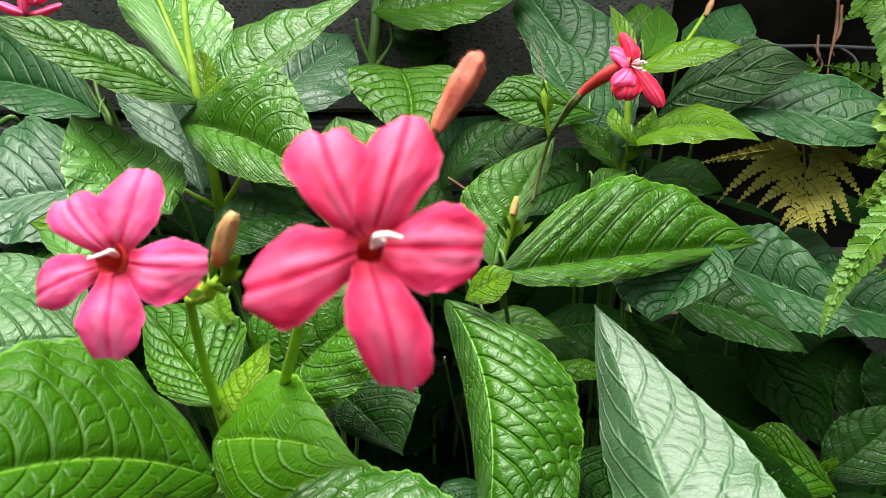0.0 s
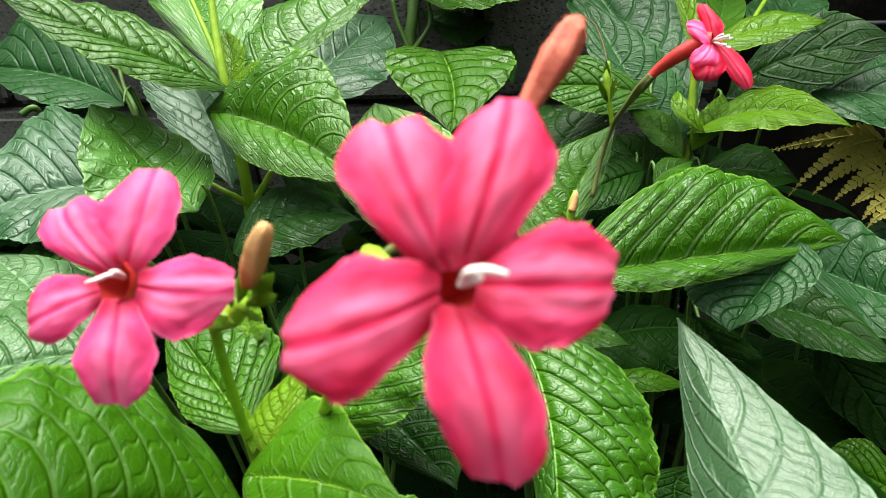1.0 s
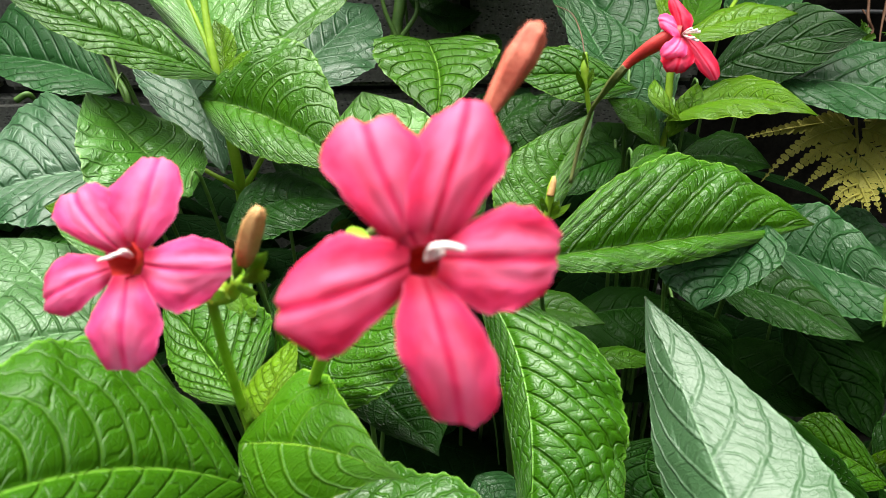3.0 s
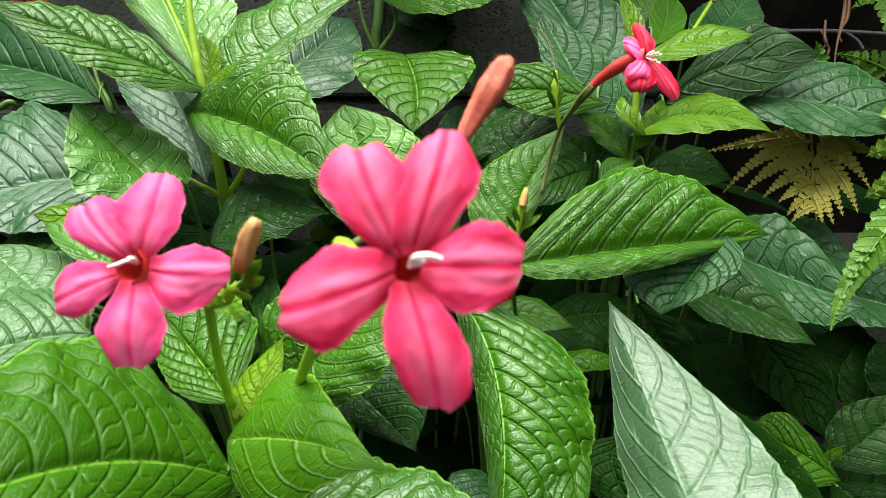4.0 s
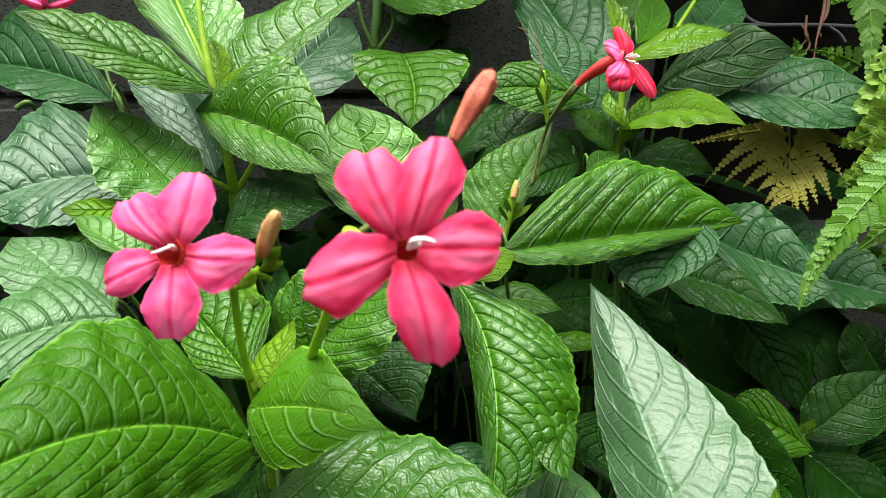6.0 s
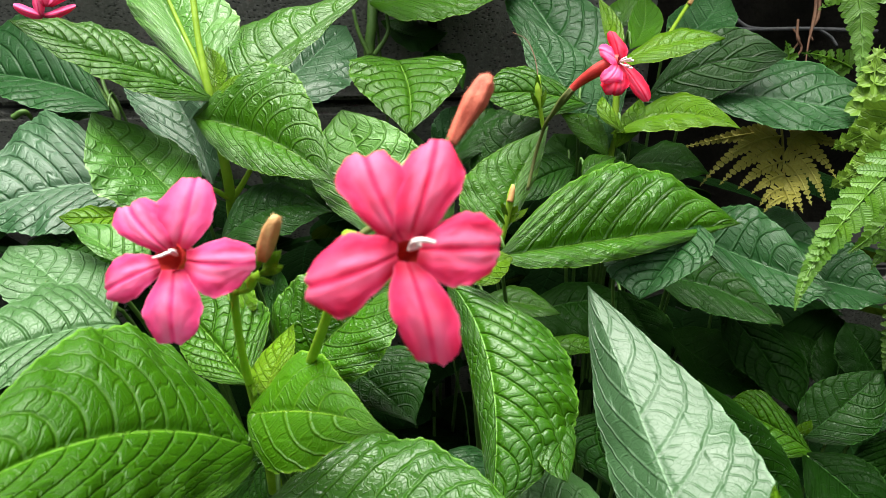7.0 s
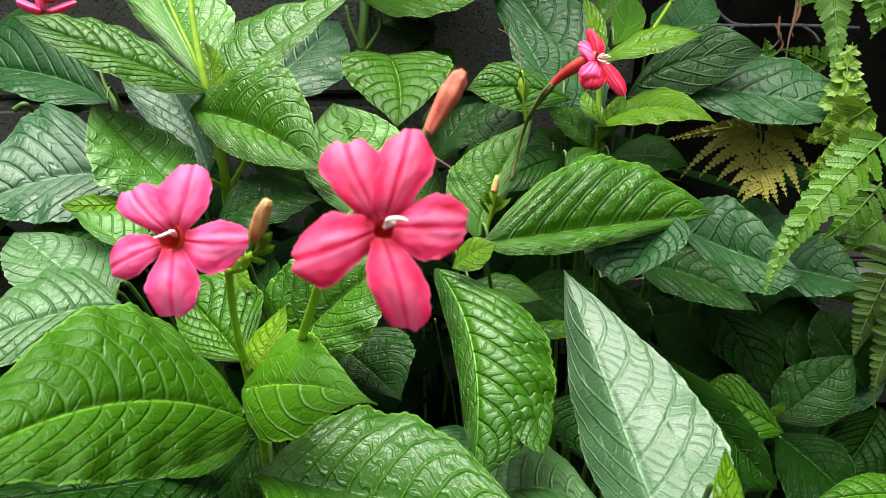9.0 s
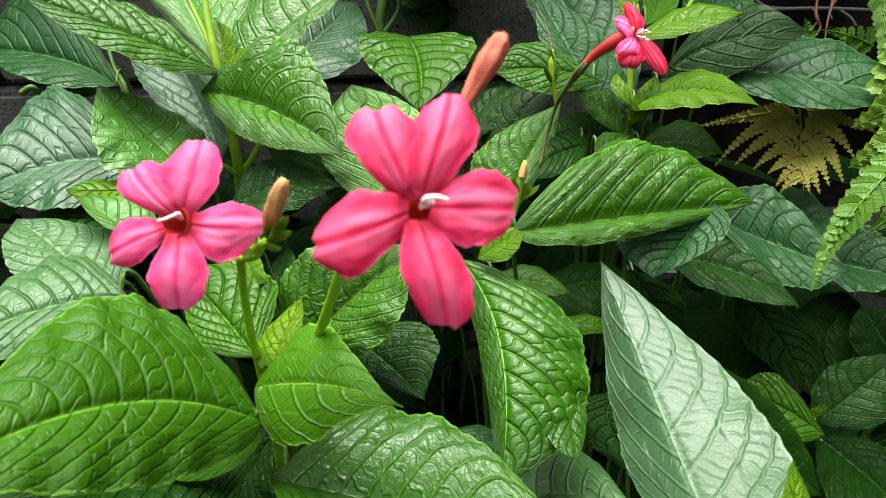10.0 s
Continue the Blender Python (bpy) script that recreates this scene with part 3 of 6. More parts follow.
leaf(front_plant, "young", (-0.0720, 0.2415, 0.4543), (-0.0791, 0.2549, 0.4565), (-0.0838, 0.2701, 0.4612), (-0.0903, 0.2544, 0.4568), (-0.0684, 0.2445, 0.4582), widest=0.45, veins=8)
leaf(front_plant, "mature", (-0.0600, 0.2226, 0.4261), (-0.0354, 0.2327, 0.4508), (-0.0054, 0.2449, 0.4710), (-0.0550, 0.2477, 0.4617), (-0.0180, 0.2162, 0.4485), widest=0.45, veins=9)
leaf(front_plant, "dark", (-0.0411, 0.2503, 0.4205), (-0.0209, 0.2290, 0.4234), (-0.0035, 0.2121, 0.4205), (-0.0029, 0.2419, 0.4316), (-0.0365, 0.2342, 0.4146), widest=0.36, veins=8)
leaf(front_plant, "glossy", (-0.0543, 0.1739, 0.4224), (-0.0110, 0.1706, 0.4141), (0.0469, 0.1563, 0.4186), (-0.0074, 0.2055, 0.4236), (-0.0154, 0.1361, 0.4385), widest=0.5, veins=10, puff=0.1, quilt=0.5)
leaf(front_plant, "mature", (-0.0622, 0.1938, 0.4202), (-0.0834, 0.1905, 0.4083), (-0.1064, 0.1895, 0.4001), (-0.0865, 0.1976, 0.4101), (-0.0792, 0.1844, 0.4081), widest=0.45, veins=7)
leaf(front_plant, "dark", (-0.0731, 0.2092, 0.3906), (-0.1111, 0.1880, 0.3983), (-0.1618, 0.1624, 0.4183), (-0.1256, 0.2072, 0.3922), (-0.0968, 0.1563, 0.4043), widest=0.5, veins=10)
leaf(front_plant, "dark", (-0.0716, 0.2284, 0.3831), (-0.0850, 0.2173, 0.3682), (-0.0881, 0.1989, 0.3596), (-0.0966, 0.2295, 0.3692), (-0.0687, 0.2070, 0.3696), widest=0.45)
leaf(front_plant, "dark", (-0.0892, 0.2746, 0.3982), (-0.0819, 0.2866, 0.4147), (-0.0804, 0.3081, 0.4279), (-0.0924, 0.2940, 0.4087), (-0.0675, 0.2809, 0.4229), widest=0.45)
tube("stem", [(-0.0471, 0.1778, 0.5148), (-0.0538, 0.1885, 0.4905), (-0.0593, 0.1983, 0.4648), (-0.0613, 0.2028, 0.4434), (-0.0645, 0.2085, 0.4064), (-0.0733, 0.2194, 0.3527), (-0.0990, 0.2491, 0.2576)], [0.0012, 0.0013, 0.0014, 0.0017, 0.0019, 0.0022, 0.003], STEM, front_plant, "ribbed light green stem")
tube("stem", [(-0.0141, 0.1820, 0.5303), (-0.0185, 0.1828, 0.5144), (-0.0270, 0.1901, 0.4905), (-0.0383, 0.2021, 0.4614), (-0.0513, 0.2103, 0.4254), (-0.0690, 0.2179, 0.3677)], [0.0013, 0.0014, 0.0016, 0.0018, 0.002, 0.0024], STEM, front_plant, "slender green flower stalk")
front_flower = flower_part("flower", (0.0111, 0.1308, 0.5616), "hot pink five-lobed flower with a red throat", front_plant)
petal(front_flower, HOT_PETAL, (0.0074, 0.1342, 0.5598), (0.0032, 0.1375, 0.5689), (0.0004, 0.1439, 0.5732), (-0.0041, 0.1374, 0.5705), (0.0085, 0.1416, 0.5709), widest=0.66, notch=0.12, pleat=1.2)
petal(front_flower, HOT_PETAL, (0.0090, 0.1351, 0.5602), (0.0124, 0.1401, 0.5696), (0.0138, 0.1487, 0.5744), (0.0065, 0.1400, 0.5702), (0.0189, 0.1427, 0.5689), widest=0.66, notch=0.05, pleat=1.3)
petal(front_flower, HOT_PETAL, (0.0065, 0.1324, 0.5579), (-0.0023, 0.1265, 0.5574), (-0.0106, 0.1269, 0.5548), (-0.0037, 0.1314, 0.5629), (-0.0029, 0.1224, 0.5516), widest=0.60, notch=0.10, curl=-0.22)
petal(front_flower, HOT_PETAL, (0.0105, 0.1339, 0.5582), (0.0184, 0.1339, 0.5582), (0.0262, 0.1372, 0.5561), (0.0213, 0.1393, 0.5630), (0.0190, 0.1301, 0.5525), widest=0.62, notch=0.03)
petal(front_flower, HOT_PETAL, (0.0084, 0.1320, 0.5566), (0.0117, 0.1251, 0.5503), (0.0135, 0.1213, 0.5407), (0.0062, 0.1237, 0.5496), (0.0180, 0.1253, 0.5472), widest=0.62, notch=0.07)
tube("flower_tube", [(0.0084, 0.1334, 0.5590), (0.0056, 0.1412, 0.5542), (0.0005, 0.1572, 0.5426), (-0.0096, 0.1765, 0.5309)], [0.0040, 0.0028, 0.0020, 0.0014], TUBE, front_flower, "dark red throat and tube", cap=False)
tube("stigma", [(0.0086, 0.1340, 0.5584), (0.0099, 0.1316, 0.5615), (0.0119, 0.1313, 0.5620), (0.0139, 0.1314, 0.5614)], [0.0003, 0.0005, 0.0005, 0.0003], STIGMA, front_flower, "white stigma", sides=14)
tube("stamen", [(0.0086, 0.1338, 0.5582), (0.0103, 0.1320, 0.5602), (0.0110, 0.1315, 0.5609)], [0.0004, 0.0006, 0.0005], STIGMA, front_flower, "pale stamen", sides=10)
tube("calyx", [(-0.0141, 0.1820, 0.5303), (-0.0124, 0.1797, 0.5304), (-0.0090, 0.1740, 0.5325)], [0.0015, 0.0024, 0.0018], STEM, front_flower, "green calyx")
right_bud = flower_part("flower_bud", (0.0134, 0.1785, 0.5563), "closed coral red flower bud", front_plant)
tube("bud_tip", [(0.0152, 0.1798, 0.5580), (0.0175, 0.1823, 0.5614), (0.0210, 0.1849, 0.5666), (0.0236, 0.1876, 0.5702), (0.0251, 0.1886, 0.5715)], [0.0013, 0.0020, 0.0029, 0.0024, 0.0005], BUD, right_bud, "fuzzy coral bud", sides=20, ridge=0.13)
fuzz("fuzz", [(0.0152, 0.1798, 0.5580), (0.0175, 0.1823, 0.5614), (0.0210, 0.1849, 0.5666), (0.0236, 0.1876, 0.5702), (0.0251, 0.1886, 0.5715)], [0.0013, 0.0020, 0.0029, 0.0024, 0.0005], BUD, right_bud, "short pale hairs", 420)
tube("bud_calyx", [(-0.0118, 0.1794, 0.5300), (-0.0015, 0.1815, 0.5373), (0.0093, 0.1798, 0.5515), (0.0138, 0.1798, 0.5564), (0.0160, 0.1807, 0.5592)], [0.001, 0.001, 0.0011, 0.0016, 0.0014], CALYX, right_bud, "green calyx on a thin stalk")
left_flower = flower_part("flower", (-0.0591, 0.1730, 0.5300), "hot pink five-lobed flower with a white stigma", front_plant)
petal(left_flower, PETAL, (-0.0563, 0.1664, 0.5360), (-0.0621, 0.1689, 0.5412), (-0.0674, 0.1748, 0.5444), (-0.0703, 0.1698, 0.5417), (-0.0593, 0.1736, 0.5458), widest=0.72, notch=0.05)
petal(left_flower, PETAL, (-0.0535, 0.1670, 0.5366), (-0.0510, 0.1714, 0.5444), (-0.0504, 0.1796, 0.5496), (-0.0596, 0.1732, 0.5457), (-0.0444, 0.1724, 0.5447), widest=0.66, notch=0.06)
petal(left_flower, PETAL, (-0.0513, 0.1647, 0.5340), (-0.0415, 0.1626, 0.5343), (-0.0336, 0.1649, 0.5335), (-0.0405, 0.1672, 0.5387), (-0.0425, 0.1578, 0.5283), widest=0.58, notch=0.02)
petal(left_flower, PETAL, (-0.0543, 0.1632, 0.5324), (-0.0537, 0.1556, 0.5267), (-0.0539, 0.1514, 0.5184), (-0.0609, 0.1542, 0.5245), (-0.0467, 0.1549, 0.5251), widest=0.62, notch=0.06)
petal(left_flower, PETAL, (-0.0579, 0.1639, 0.5332), (-0.0642, 0.1606, 0.5321), (-0.0724, 0.1605, 0.5278), (-0.0685, 0.1643, 0.5356), (-0.0647, 0.1574, 0.5279), widest=0.60, notch=0.08, curl=-0.22)
tube("flower_tube", [(-0.0557, 0.1649, 0.5350), (-0.0538, 0.1725, 0.5291), (-0.0535, 0.1838, 0.5185), (-0.0449, 0.1819, 0.5135)], [0.0040, 0.0028, 0.0020, 0.0016], TUBE, left_flower, "dark red throat and tube", cap=False)
tube("stigma", [(-0.0541, 0.1658, 0.5347), (-0.0536, 0.1622, 0.5382), (-0.0552, 0.1609, 0.5382), (-0.0573, 0.1605, 0.5378)], [0.0002, 0.0004, 0.0004, 0.0002], STIGMA, left_flower, "white stigma", sides=12)
tube("stamen", [(-0.0539, 0.1660, 0.5349), (-0.0530, 0.1633, 0.5379), (-0.0537, 0.1625, 0.5385)], [0.0004, 0.0005, 0.0004], STIGMA, left_flower, "pale stamen", sides=10)
tube("calyx", [(-0.0473, 0.1784, 0.5139), (-0.0449, 0.1819, 0.5135), (-0.0413, 0.1814, 0.5177)], [0.0016, 0.0026, 0.0016], STEM, left_flower, "green calyx")
left_bud = flower_part("flower_bud", (-0.0354, 0.1719, 0.5264), "small closed tan and orange flower bud", front_plant)
tube("bud_tip", [(-0.0351, 0.1734, 0.5285), (-0.0335, 0.1727, 0.5326), (-0.0313, 0.1725, 0.5374), (-0.0294, 0.1726, 0.5409), (-0.0288, 0.1733, 0.5418)], [0.0016, 0.0022, 0.0022, 0.0016, 0.0005], BUD_TAN, left_bud, "fuzzy tan bud", sides=20, ridge=0.1)
fuzz("fuzz", [(-0.0351, 0.1734, 0.5285), (-0.0335, 0.1727, 0.5326), (-0.0313, 0.1725, 0.5374), (-0.0294, 0.1726, 0.5409), (-0.0288, 0.1733, 0.5418)], [0.0016, 0.0022, 0.0022, 0.0016, 0.0005], BUD_TAN, left_bud, "short pale hairs", 260)
leaf(left_bud, "bright", (-0.0398, 0.1757, 0.5217), (-0.0362, 0.1737, 0.5290), (-0.0339, 0.1744, 0.5334), (-0.0383, 0.1765, 0.5280), (-0.0351, 0.1729, 0.5277), veins=4, ns=16, nt=4)
leaf(left_bud, "bright", (-0.0373, 0.1758, 0.5216), (-0.0328, 0.1731, 0.5279), (-0.0296, 0.1732, 0.5313), (-0.0349, 0.1760, 0.5269), (-0.0317, 0.1723, 0.5267), veins=4, ns=16, nt=4)
leaf(left_bud, "bright", (-0.0381, 0.1756, 0.5214), (-0.0329, 0.1718, 0.5261), (-0.0290, 0.1709, 0.5280), (-0.0350, 0.1747, 0.5251), (-0.0318, 0.1710, 0.5249), veins=4, ns=16, nt=4)
leaf(left_bud, "bright", (-0.0410, 0.1752, 0.5211), (-0.0392, 0.1722, 0.5271), (-0.0388, 0.1719, 0.5302), (-0.0413, 0.1750, 0.5261), (-0.0381, 0.1714, 0.5259), veins=4, ns=16, nt=4)
leaf(left_bud, "bright", (-0.0390, 0.1748, 0.5203), (-0.0346, 0.1702, 0.5238), (-0.0316, 0.1684, 0.5245), (-0.0367, 0.1730, 0.5228), (-0.0335, 0.1694, 0.5226), veins=4, ns=16, nt=4)
leaf(left_bud, "bright", (-0.0415, 0.1742, 0.5197), (-0.0411, 0.1693, 0.5232), (-0.0420, 0.1672, 0.5238), (-0.0432, 0.1721, 0.5221), (-0.0399, 0.1685, 0.5219), veins=4, ns=16, nt=4)

# the plant behind on the same bed, with tall stems
back_left_plant = thing("flowering_plant", (-0.16, 0.42, 0.0), "tall leafy plant with long quilted leaves beside the block wall", "plant", "flowering plants in the bed")
leaf(back_left_plant, "mature", (-0.1206, 0.3763, 0.4904), (-0.1672, 0.3725, 0.5151), (-0.2134, 0.3704, 0.5368), (-0.1791, 0.4052, 0.5227), (-0.1609, 0.3518, 0.5112), widest=0.45, veins=11, fold=-0.1)
leaf(back_left_plant, "pale", (-0.1275, 0.3864, 0.4914), (-0.1492, 0.4242, 0.5037), (-0.1840, 0.4788, 0.5236), (-0.1947, 0.4608, 0.5161), (-0.1224, 0.4431, 0.5197), widest=0.55, veins=9)
leaf(back_left_plant, "mature", (-0.1169, 0.3751, 0.4884), (-0.0855, 0.4012, 0.5092), (-0.0368, 0.4438, 0.5312), (-0.1269, 0.4339, 0.5071), (-0.0813, 0.3818, 0.5072), widest=0.42, veins=10, fold=-0.1)
leaf(back_left_plant, "young", (-0.1218, 0.3800, 0.4905), (-0.1236, 0.3930, 0.5006), (-0.1300, 0.4057, 0.5105), (-0.1307, 0.3927, 0.5008), (-0.1144, 0.3894, 0.5034), widest=0.45, veins=6)
leaf(back_left_plant, "young", (-0.1173, 0.3703, 0.4885), (-0.1099, 0.3727, 0.4966), (-0.0983, 0.3740, 0.5062), (-0.1158, 0.3791, 0.4975), (-0.1058, 0.3673, 0.4938), widest=0.45, veins=5)
leaf(back_left_plant, "sheen", (-0.1321, 0.4422, 0.4494), (-0.1065, 0.5005, 0.4608), (-0.0792, 0.5599, 0.4737), (-0.1309, 0.5325, 0.4736), (-0.0696, 0.4864, 0.4549), widest=0.48, veins=9)
leaf(back_left_plant, "sheen", (-0.1512, 0.4176, 0.4157), (-0.1794, 0.4668, 0.4413), (-0.2119, 0.5075, 0.4621), (-0.2221, 0.4749, 0.4512), (-0.1453, 0.4428, 0.4513), widest=0.55, veins=8)
leaf(back_left_plant, "blue", (-0.2343, 0.4705, 0.4460), (-0.2905, 0.5034, 0.4540), (-0.3722, 0.5295, 0.4544), (-0.3206, 0.5645, 0.4827), (-0.2915, 0.4700, 0.4500), widest=0.5, veins=9)
leaf(back_left_plant, "sheen", (-0.1713, 0.3602, 0.4401), (-0.2168, 0.3711, 0.4420), (-0.2706, 0.3493, 0.4327), (-0.2549, 0.4305, 0.4602), (-0.2069, 0.3305, 0.4320), widest=0.45, veins=10)
leaf(back_left_plant, "pale", (-0.1259, 0.3261, 0.4540), (-0.1555, 0.3487, 0.4678), (-0.1791, 0.3571, 0.4923), (-0.1630, 0.3115, 0.4711), (-0.1423, 0.3773, 0.4587), widest=0.5, veins=9)
leaf(back_left_plant, "mature", (-0.1333, 0.3732, 0.4817), (-0.0888, 0.3495, 0.4808), (-0.0464, 0.3122, 0.4747), (-0.0804, 0.3776, 0.5065), (-0.0924, 0.3288, 0.4725), widest=0.42, veins=10, puff=0.16, quilt=0.55)
leaf(back_left_plant, "dark", (-0.1087, 0.3148, 0.4398), (-0.0817, 0.3209, 0.4550), (-0.0495, 0.3126, 0.4580), (-0.0954, 0.3403, 0.4578), (-0.0788, 0.3033, 0.4471), widest=0.4, veins=9)
leaf(back_left_plant, "pale", (-0.0358, 0.3351, 0.4279), (-0.0405, 0.3618, 0.4491), (-0.0554, 0.3923, 0.4765), (-0.0696, 0.3608, 0.4499), (-0.0098, 0.3704, 0.4587), widest=0.55, veins=9)
leaf(back_left_plant, "dark", (-0.1099, 0.3898, 0.4425), (-0.0847, 0.3760, 0.4380), (-0.0535, 0.3539, 0.4389), (-0.0873, 0.3926, 0.4446), (-0.0853, 0.3595, 0.4320), widest=0.45)
leaf(back_left_plant, "young", (-0.1485, 0.3132, 0.4584), (-0.1606, 0.3026, 0.4616), (-0.1765, 0.2982, 0.4654), (-0.1674, 0.3142, 0.4614), (-0.1538, 0.2888, 0.4588), widest=0.45, veins=7)
leaf(back_left_plant, "pale", (-0.1166, 0.2563, 0.4617), (-0.1328, 0.2618, 0.4708), (-0.1560, 0.2756, 0.4750), (-0.1376, 0.2571, 0.4733), (-0.1276, 0.2752, 0.4721), widest=0.45, veins=7)
leaf(back_left_plant, "glare", (-0.1381, 0.2489, 0.4353), (-0.1719, 0.2747, 0.4436), (-0.2043, 0.2950, 0.4509), (-0.1879, 0.2599, 0.4464), (-0.1589, 0.2921, 0.4430), widest=0.5, veins=9)
leaf(back_left_plant, "glare", (-0.1165, 0.2255, 0.4612), (-0.1408, 0.2135, 0.4654), (-0.1664, 0.1850, 0.4686), (-0.1555, 0.2459, 0.4640), (-0.1364, 0.1934, 0.4606), widest=0.45, veins=9)
leaf(back_left_plant, "dark", (-0.1763, 0.3309, 0.4161), (-0.2053, 0.3363, 0.4262), (-0.2344, 0.3288, 0.4178), (-0.2169, 0.3565, 0.4211), (-0.1937, 0.3103, 0.4230), widest=0.45)
leaf(back_left_plant, "dark", (-0.2666, 0.5289, 0.4273), (-0.2915, 0.5267, 0.4262), (-0.3164, 0.5206, 0.4195), (-0.2994, 0.5424, 0.4319), (-0.2836, 0.5112, 0.4208), widest=0.45)
tube("stem", [(-0.1370, 0.4249, 0.5474), (-0.1303, 0.3979, 0.5170), (-0.1237, 0.3790, 0.4893), (-0.1233, 0.3771, 0.4603), (-0.1255, 0.3793, 0.4287), (-0.1467, 0.4118, 0.3546)], [0.0017, 0.0018, 0.0022, 0.0028, 0.003, 0.0034], STEM, back_left_plant, "upright green stem")
tube("stem", [(-0.1610, 0.4345, 0.5457), (-0.1457, 0.4130, 0.5223), (-0.1323, 0.3945, 0.5035), (-0.1241, 0.3799, 0.4889)], [0.0011, 0.0012, 0.0013, 0.0014], STEM, back_left_plant, "slender light green stalk")
tube("stem", [(-0.2936, 0.5512, 0.4615), (-0.2702, 0.5269, 0.4423), (-0.2444, 0.4952, 0.4297), (-0.2394, 0.4874, 0.3831)], [0.0013, 0.0015, 0.002, 0.0024], STEM_DARK, back_left_plant, "")
tube("stem", [(-0.2701, 0.5371, 0.4568), (-0.2582, 0.5153, 0.4421), (-0.2436, 0.4952, 0.4296), (-0.2555, 0.4956, 0.3787)], [0.0013, 0.0015, 0.002, 0.0024], STEM_DARK, back_left_plant, "")
tube("stem", [(-0.1406, 0.3749, 0.4411), (-0.1304, 0.3723, 0.4366), (-0.1238, 0.3794, 0.4286), (-0.1083, 0.3819, 0.4485)], [0.0012, 0.0014, 0.002, 0.0014], STEM, back_left_plant, "")
tube("stem", [(-0.3017, 0.4650, 0.4437), (-0.2936, 0.4677, 0.4468), (-0.2930, 0.4724, 0.4360), (-0.2980, 0.4797, 0.4120)], [0.0022, 0.002, 0.001, 0.001], STEM_DARK, back_left_plant, "small green bud")
top_flower = flower_part("flower", (-0.2161, 0.4099, 0.5325), "pink flower half hidden behind a long leaf", back_left_plant)
petal(top_flower, PETAL, (-0.2184, 0.4071, 0.5286), (-0.2236, 0.4049, 0.5312), (-0.2335, 0.4078, 0.5344), (-0.2268, 0.4097, 0.5331), (-0.2268, 0.4064, 0.5283))
petal(top_flower, PETAL, (-0.2171, 0.4071, 0.5286), (-0.2070, 0.4055, 0.5307), (-0.1989, 0.4087, 0.5328), (-0.2074, 0.4104, 0.5325), (-0.2081, 0.4073, 0.5280))
petal(top_flower, PETAL, (-0.2171, 0.4099, 0.5325), (-0.2166, 0.4089, 0.5381), (-0.2191, 0.4146, 0.5429), (-0.2258, 0.4133, 0.5381), (-0.2129, 0.4136, 0.5374))
petal(top_flower, PETAL, (-0.2155, 0.4099, 0.5325), (-0.2073, 0.4093, 0.5378), (-0.2043, 0.4151, 0.5425), (-0.2145, 0.4142, 0.5386), (-0.2032, 0.4139, 0.5372))
petal(top_flower, PETAL, (-0.2191, 0.4067, 0.5281), (-0.2185, 0.4059, 0.5340), (-0.2197, 0.4103, 0.5403), (-0.2242, 0.4102, 0.5336), (-0.2178, 0.4104, 0.5334))

# the plant at the wall, centre
wall_plant = thing("flowering_plant", (-0.04, 0.55, 0.0), "leafy plant with broad heart-shaped leaves against the wall", "plant", "flowering plants in the bed")
leaf(wall_plant, "mature", (-0.0340, 0.4974, 0.4678), (-0.0233, 0.4608, 0.4582), (-0.0229, 0.4222, 0.4466), (-0.0649, 0.4729, 0.4702), (0.0118, 0.4768, 0.4695), widest=0.35, veins=9, point=1.0, puff=0.04, quilt=0.2)
leaf(wall_plant, "mature", (-0.0614, 0.5703, 0.4870), (-0.0089, 0.5554, 0.4963), (0.0527, 0.5534, 0.5058), (-0.0086, 0.6006, 0.5086), (-0.0058, 0.5284, 0.4836), widest=0.45, veins=9)
leaf(wall_plant, "dark", (-0.0569, 0.5931, 0.4669), (-0.0302, 0.5774, 0.4597), (-0.0023, 0.5748, 0.4623), (-0.0312, 0.5941, 0.4661), (-0.0292, 0.5597, 0.4517), widest=0.45)
leaf(wall_plant, "dark", (-0.0180, 0.5510, 0.4384), (-0.0016, 0.5496, 0.4524), (0.0104, 0.5061, 0.4416), (-0.0187, 0.5699, 0.4480), (0.0095, 0.5500, 0.4521), widest=0.45)
leaf(wall_plant, "pale", (-0.0115, 0.4011, 0.3587), (-0.0204, 0.4332, 0.3973), (-0.0285, 0.4642, 0.4340), (-0.0420, 0.4272, 0.4006), (0.0039, 0.4370, 0.3992), widest=0.45, veins=9)
leaf(wall_plant, "dark", (0.0192, 0.4530, 0.3935), (0.0319, 0.4759, 0.4157), (0.0557, 0.4977, 0.4345), (0.0127, 0.4831, 0.4200), (0.0589, 0.4720, 0.4148), widest=0.45, veins=8)
leaf(wall_plant, "blue", (-0.0075, 0.5179, 0.3676), (0.0081, 0.5376, 0.3935), (0.0339, 0.5535, 0.4125), (-0.0122, 0.5429, 0.4042), (0.0244, 0.5342, 0.3863), widest=0.45, veins=8)
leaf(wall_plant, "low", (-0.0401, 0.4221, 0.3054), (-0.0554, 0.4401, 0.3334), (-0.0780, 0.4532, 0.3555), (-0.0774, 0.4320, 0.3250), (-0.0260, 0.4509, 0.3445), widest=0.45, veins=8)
tube("stem", [(-0.0622, 0.6039, 0.5003), (-0.0623, 0.5828, 0.4701), (-0.0655, 0.5745, 0.4496), (-0.0641, 0.5607, 0.4210)], [0.0042, 0.0042, 0.0045, 0.005], STEM_DARK, wall_plant, "thick green stem with leaf nodes")
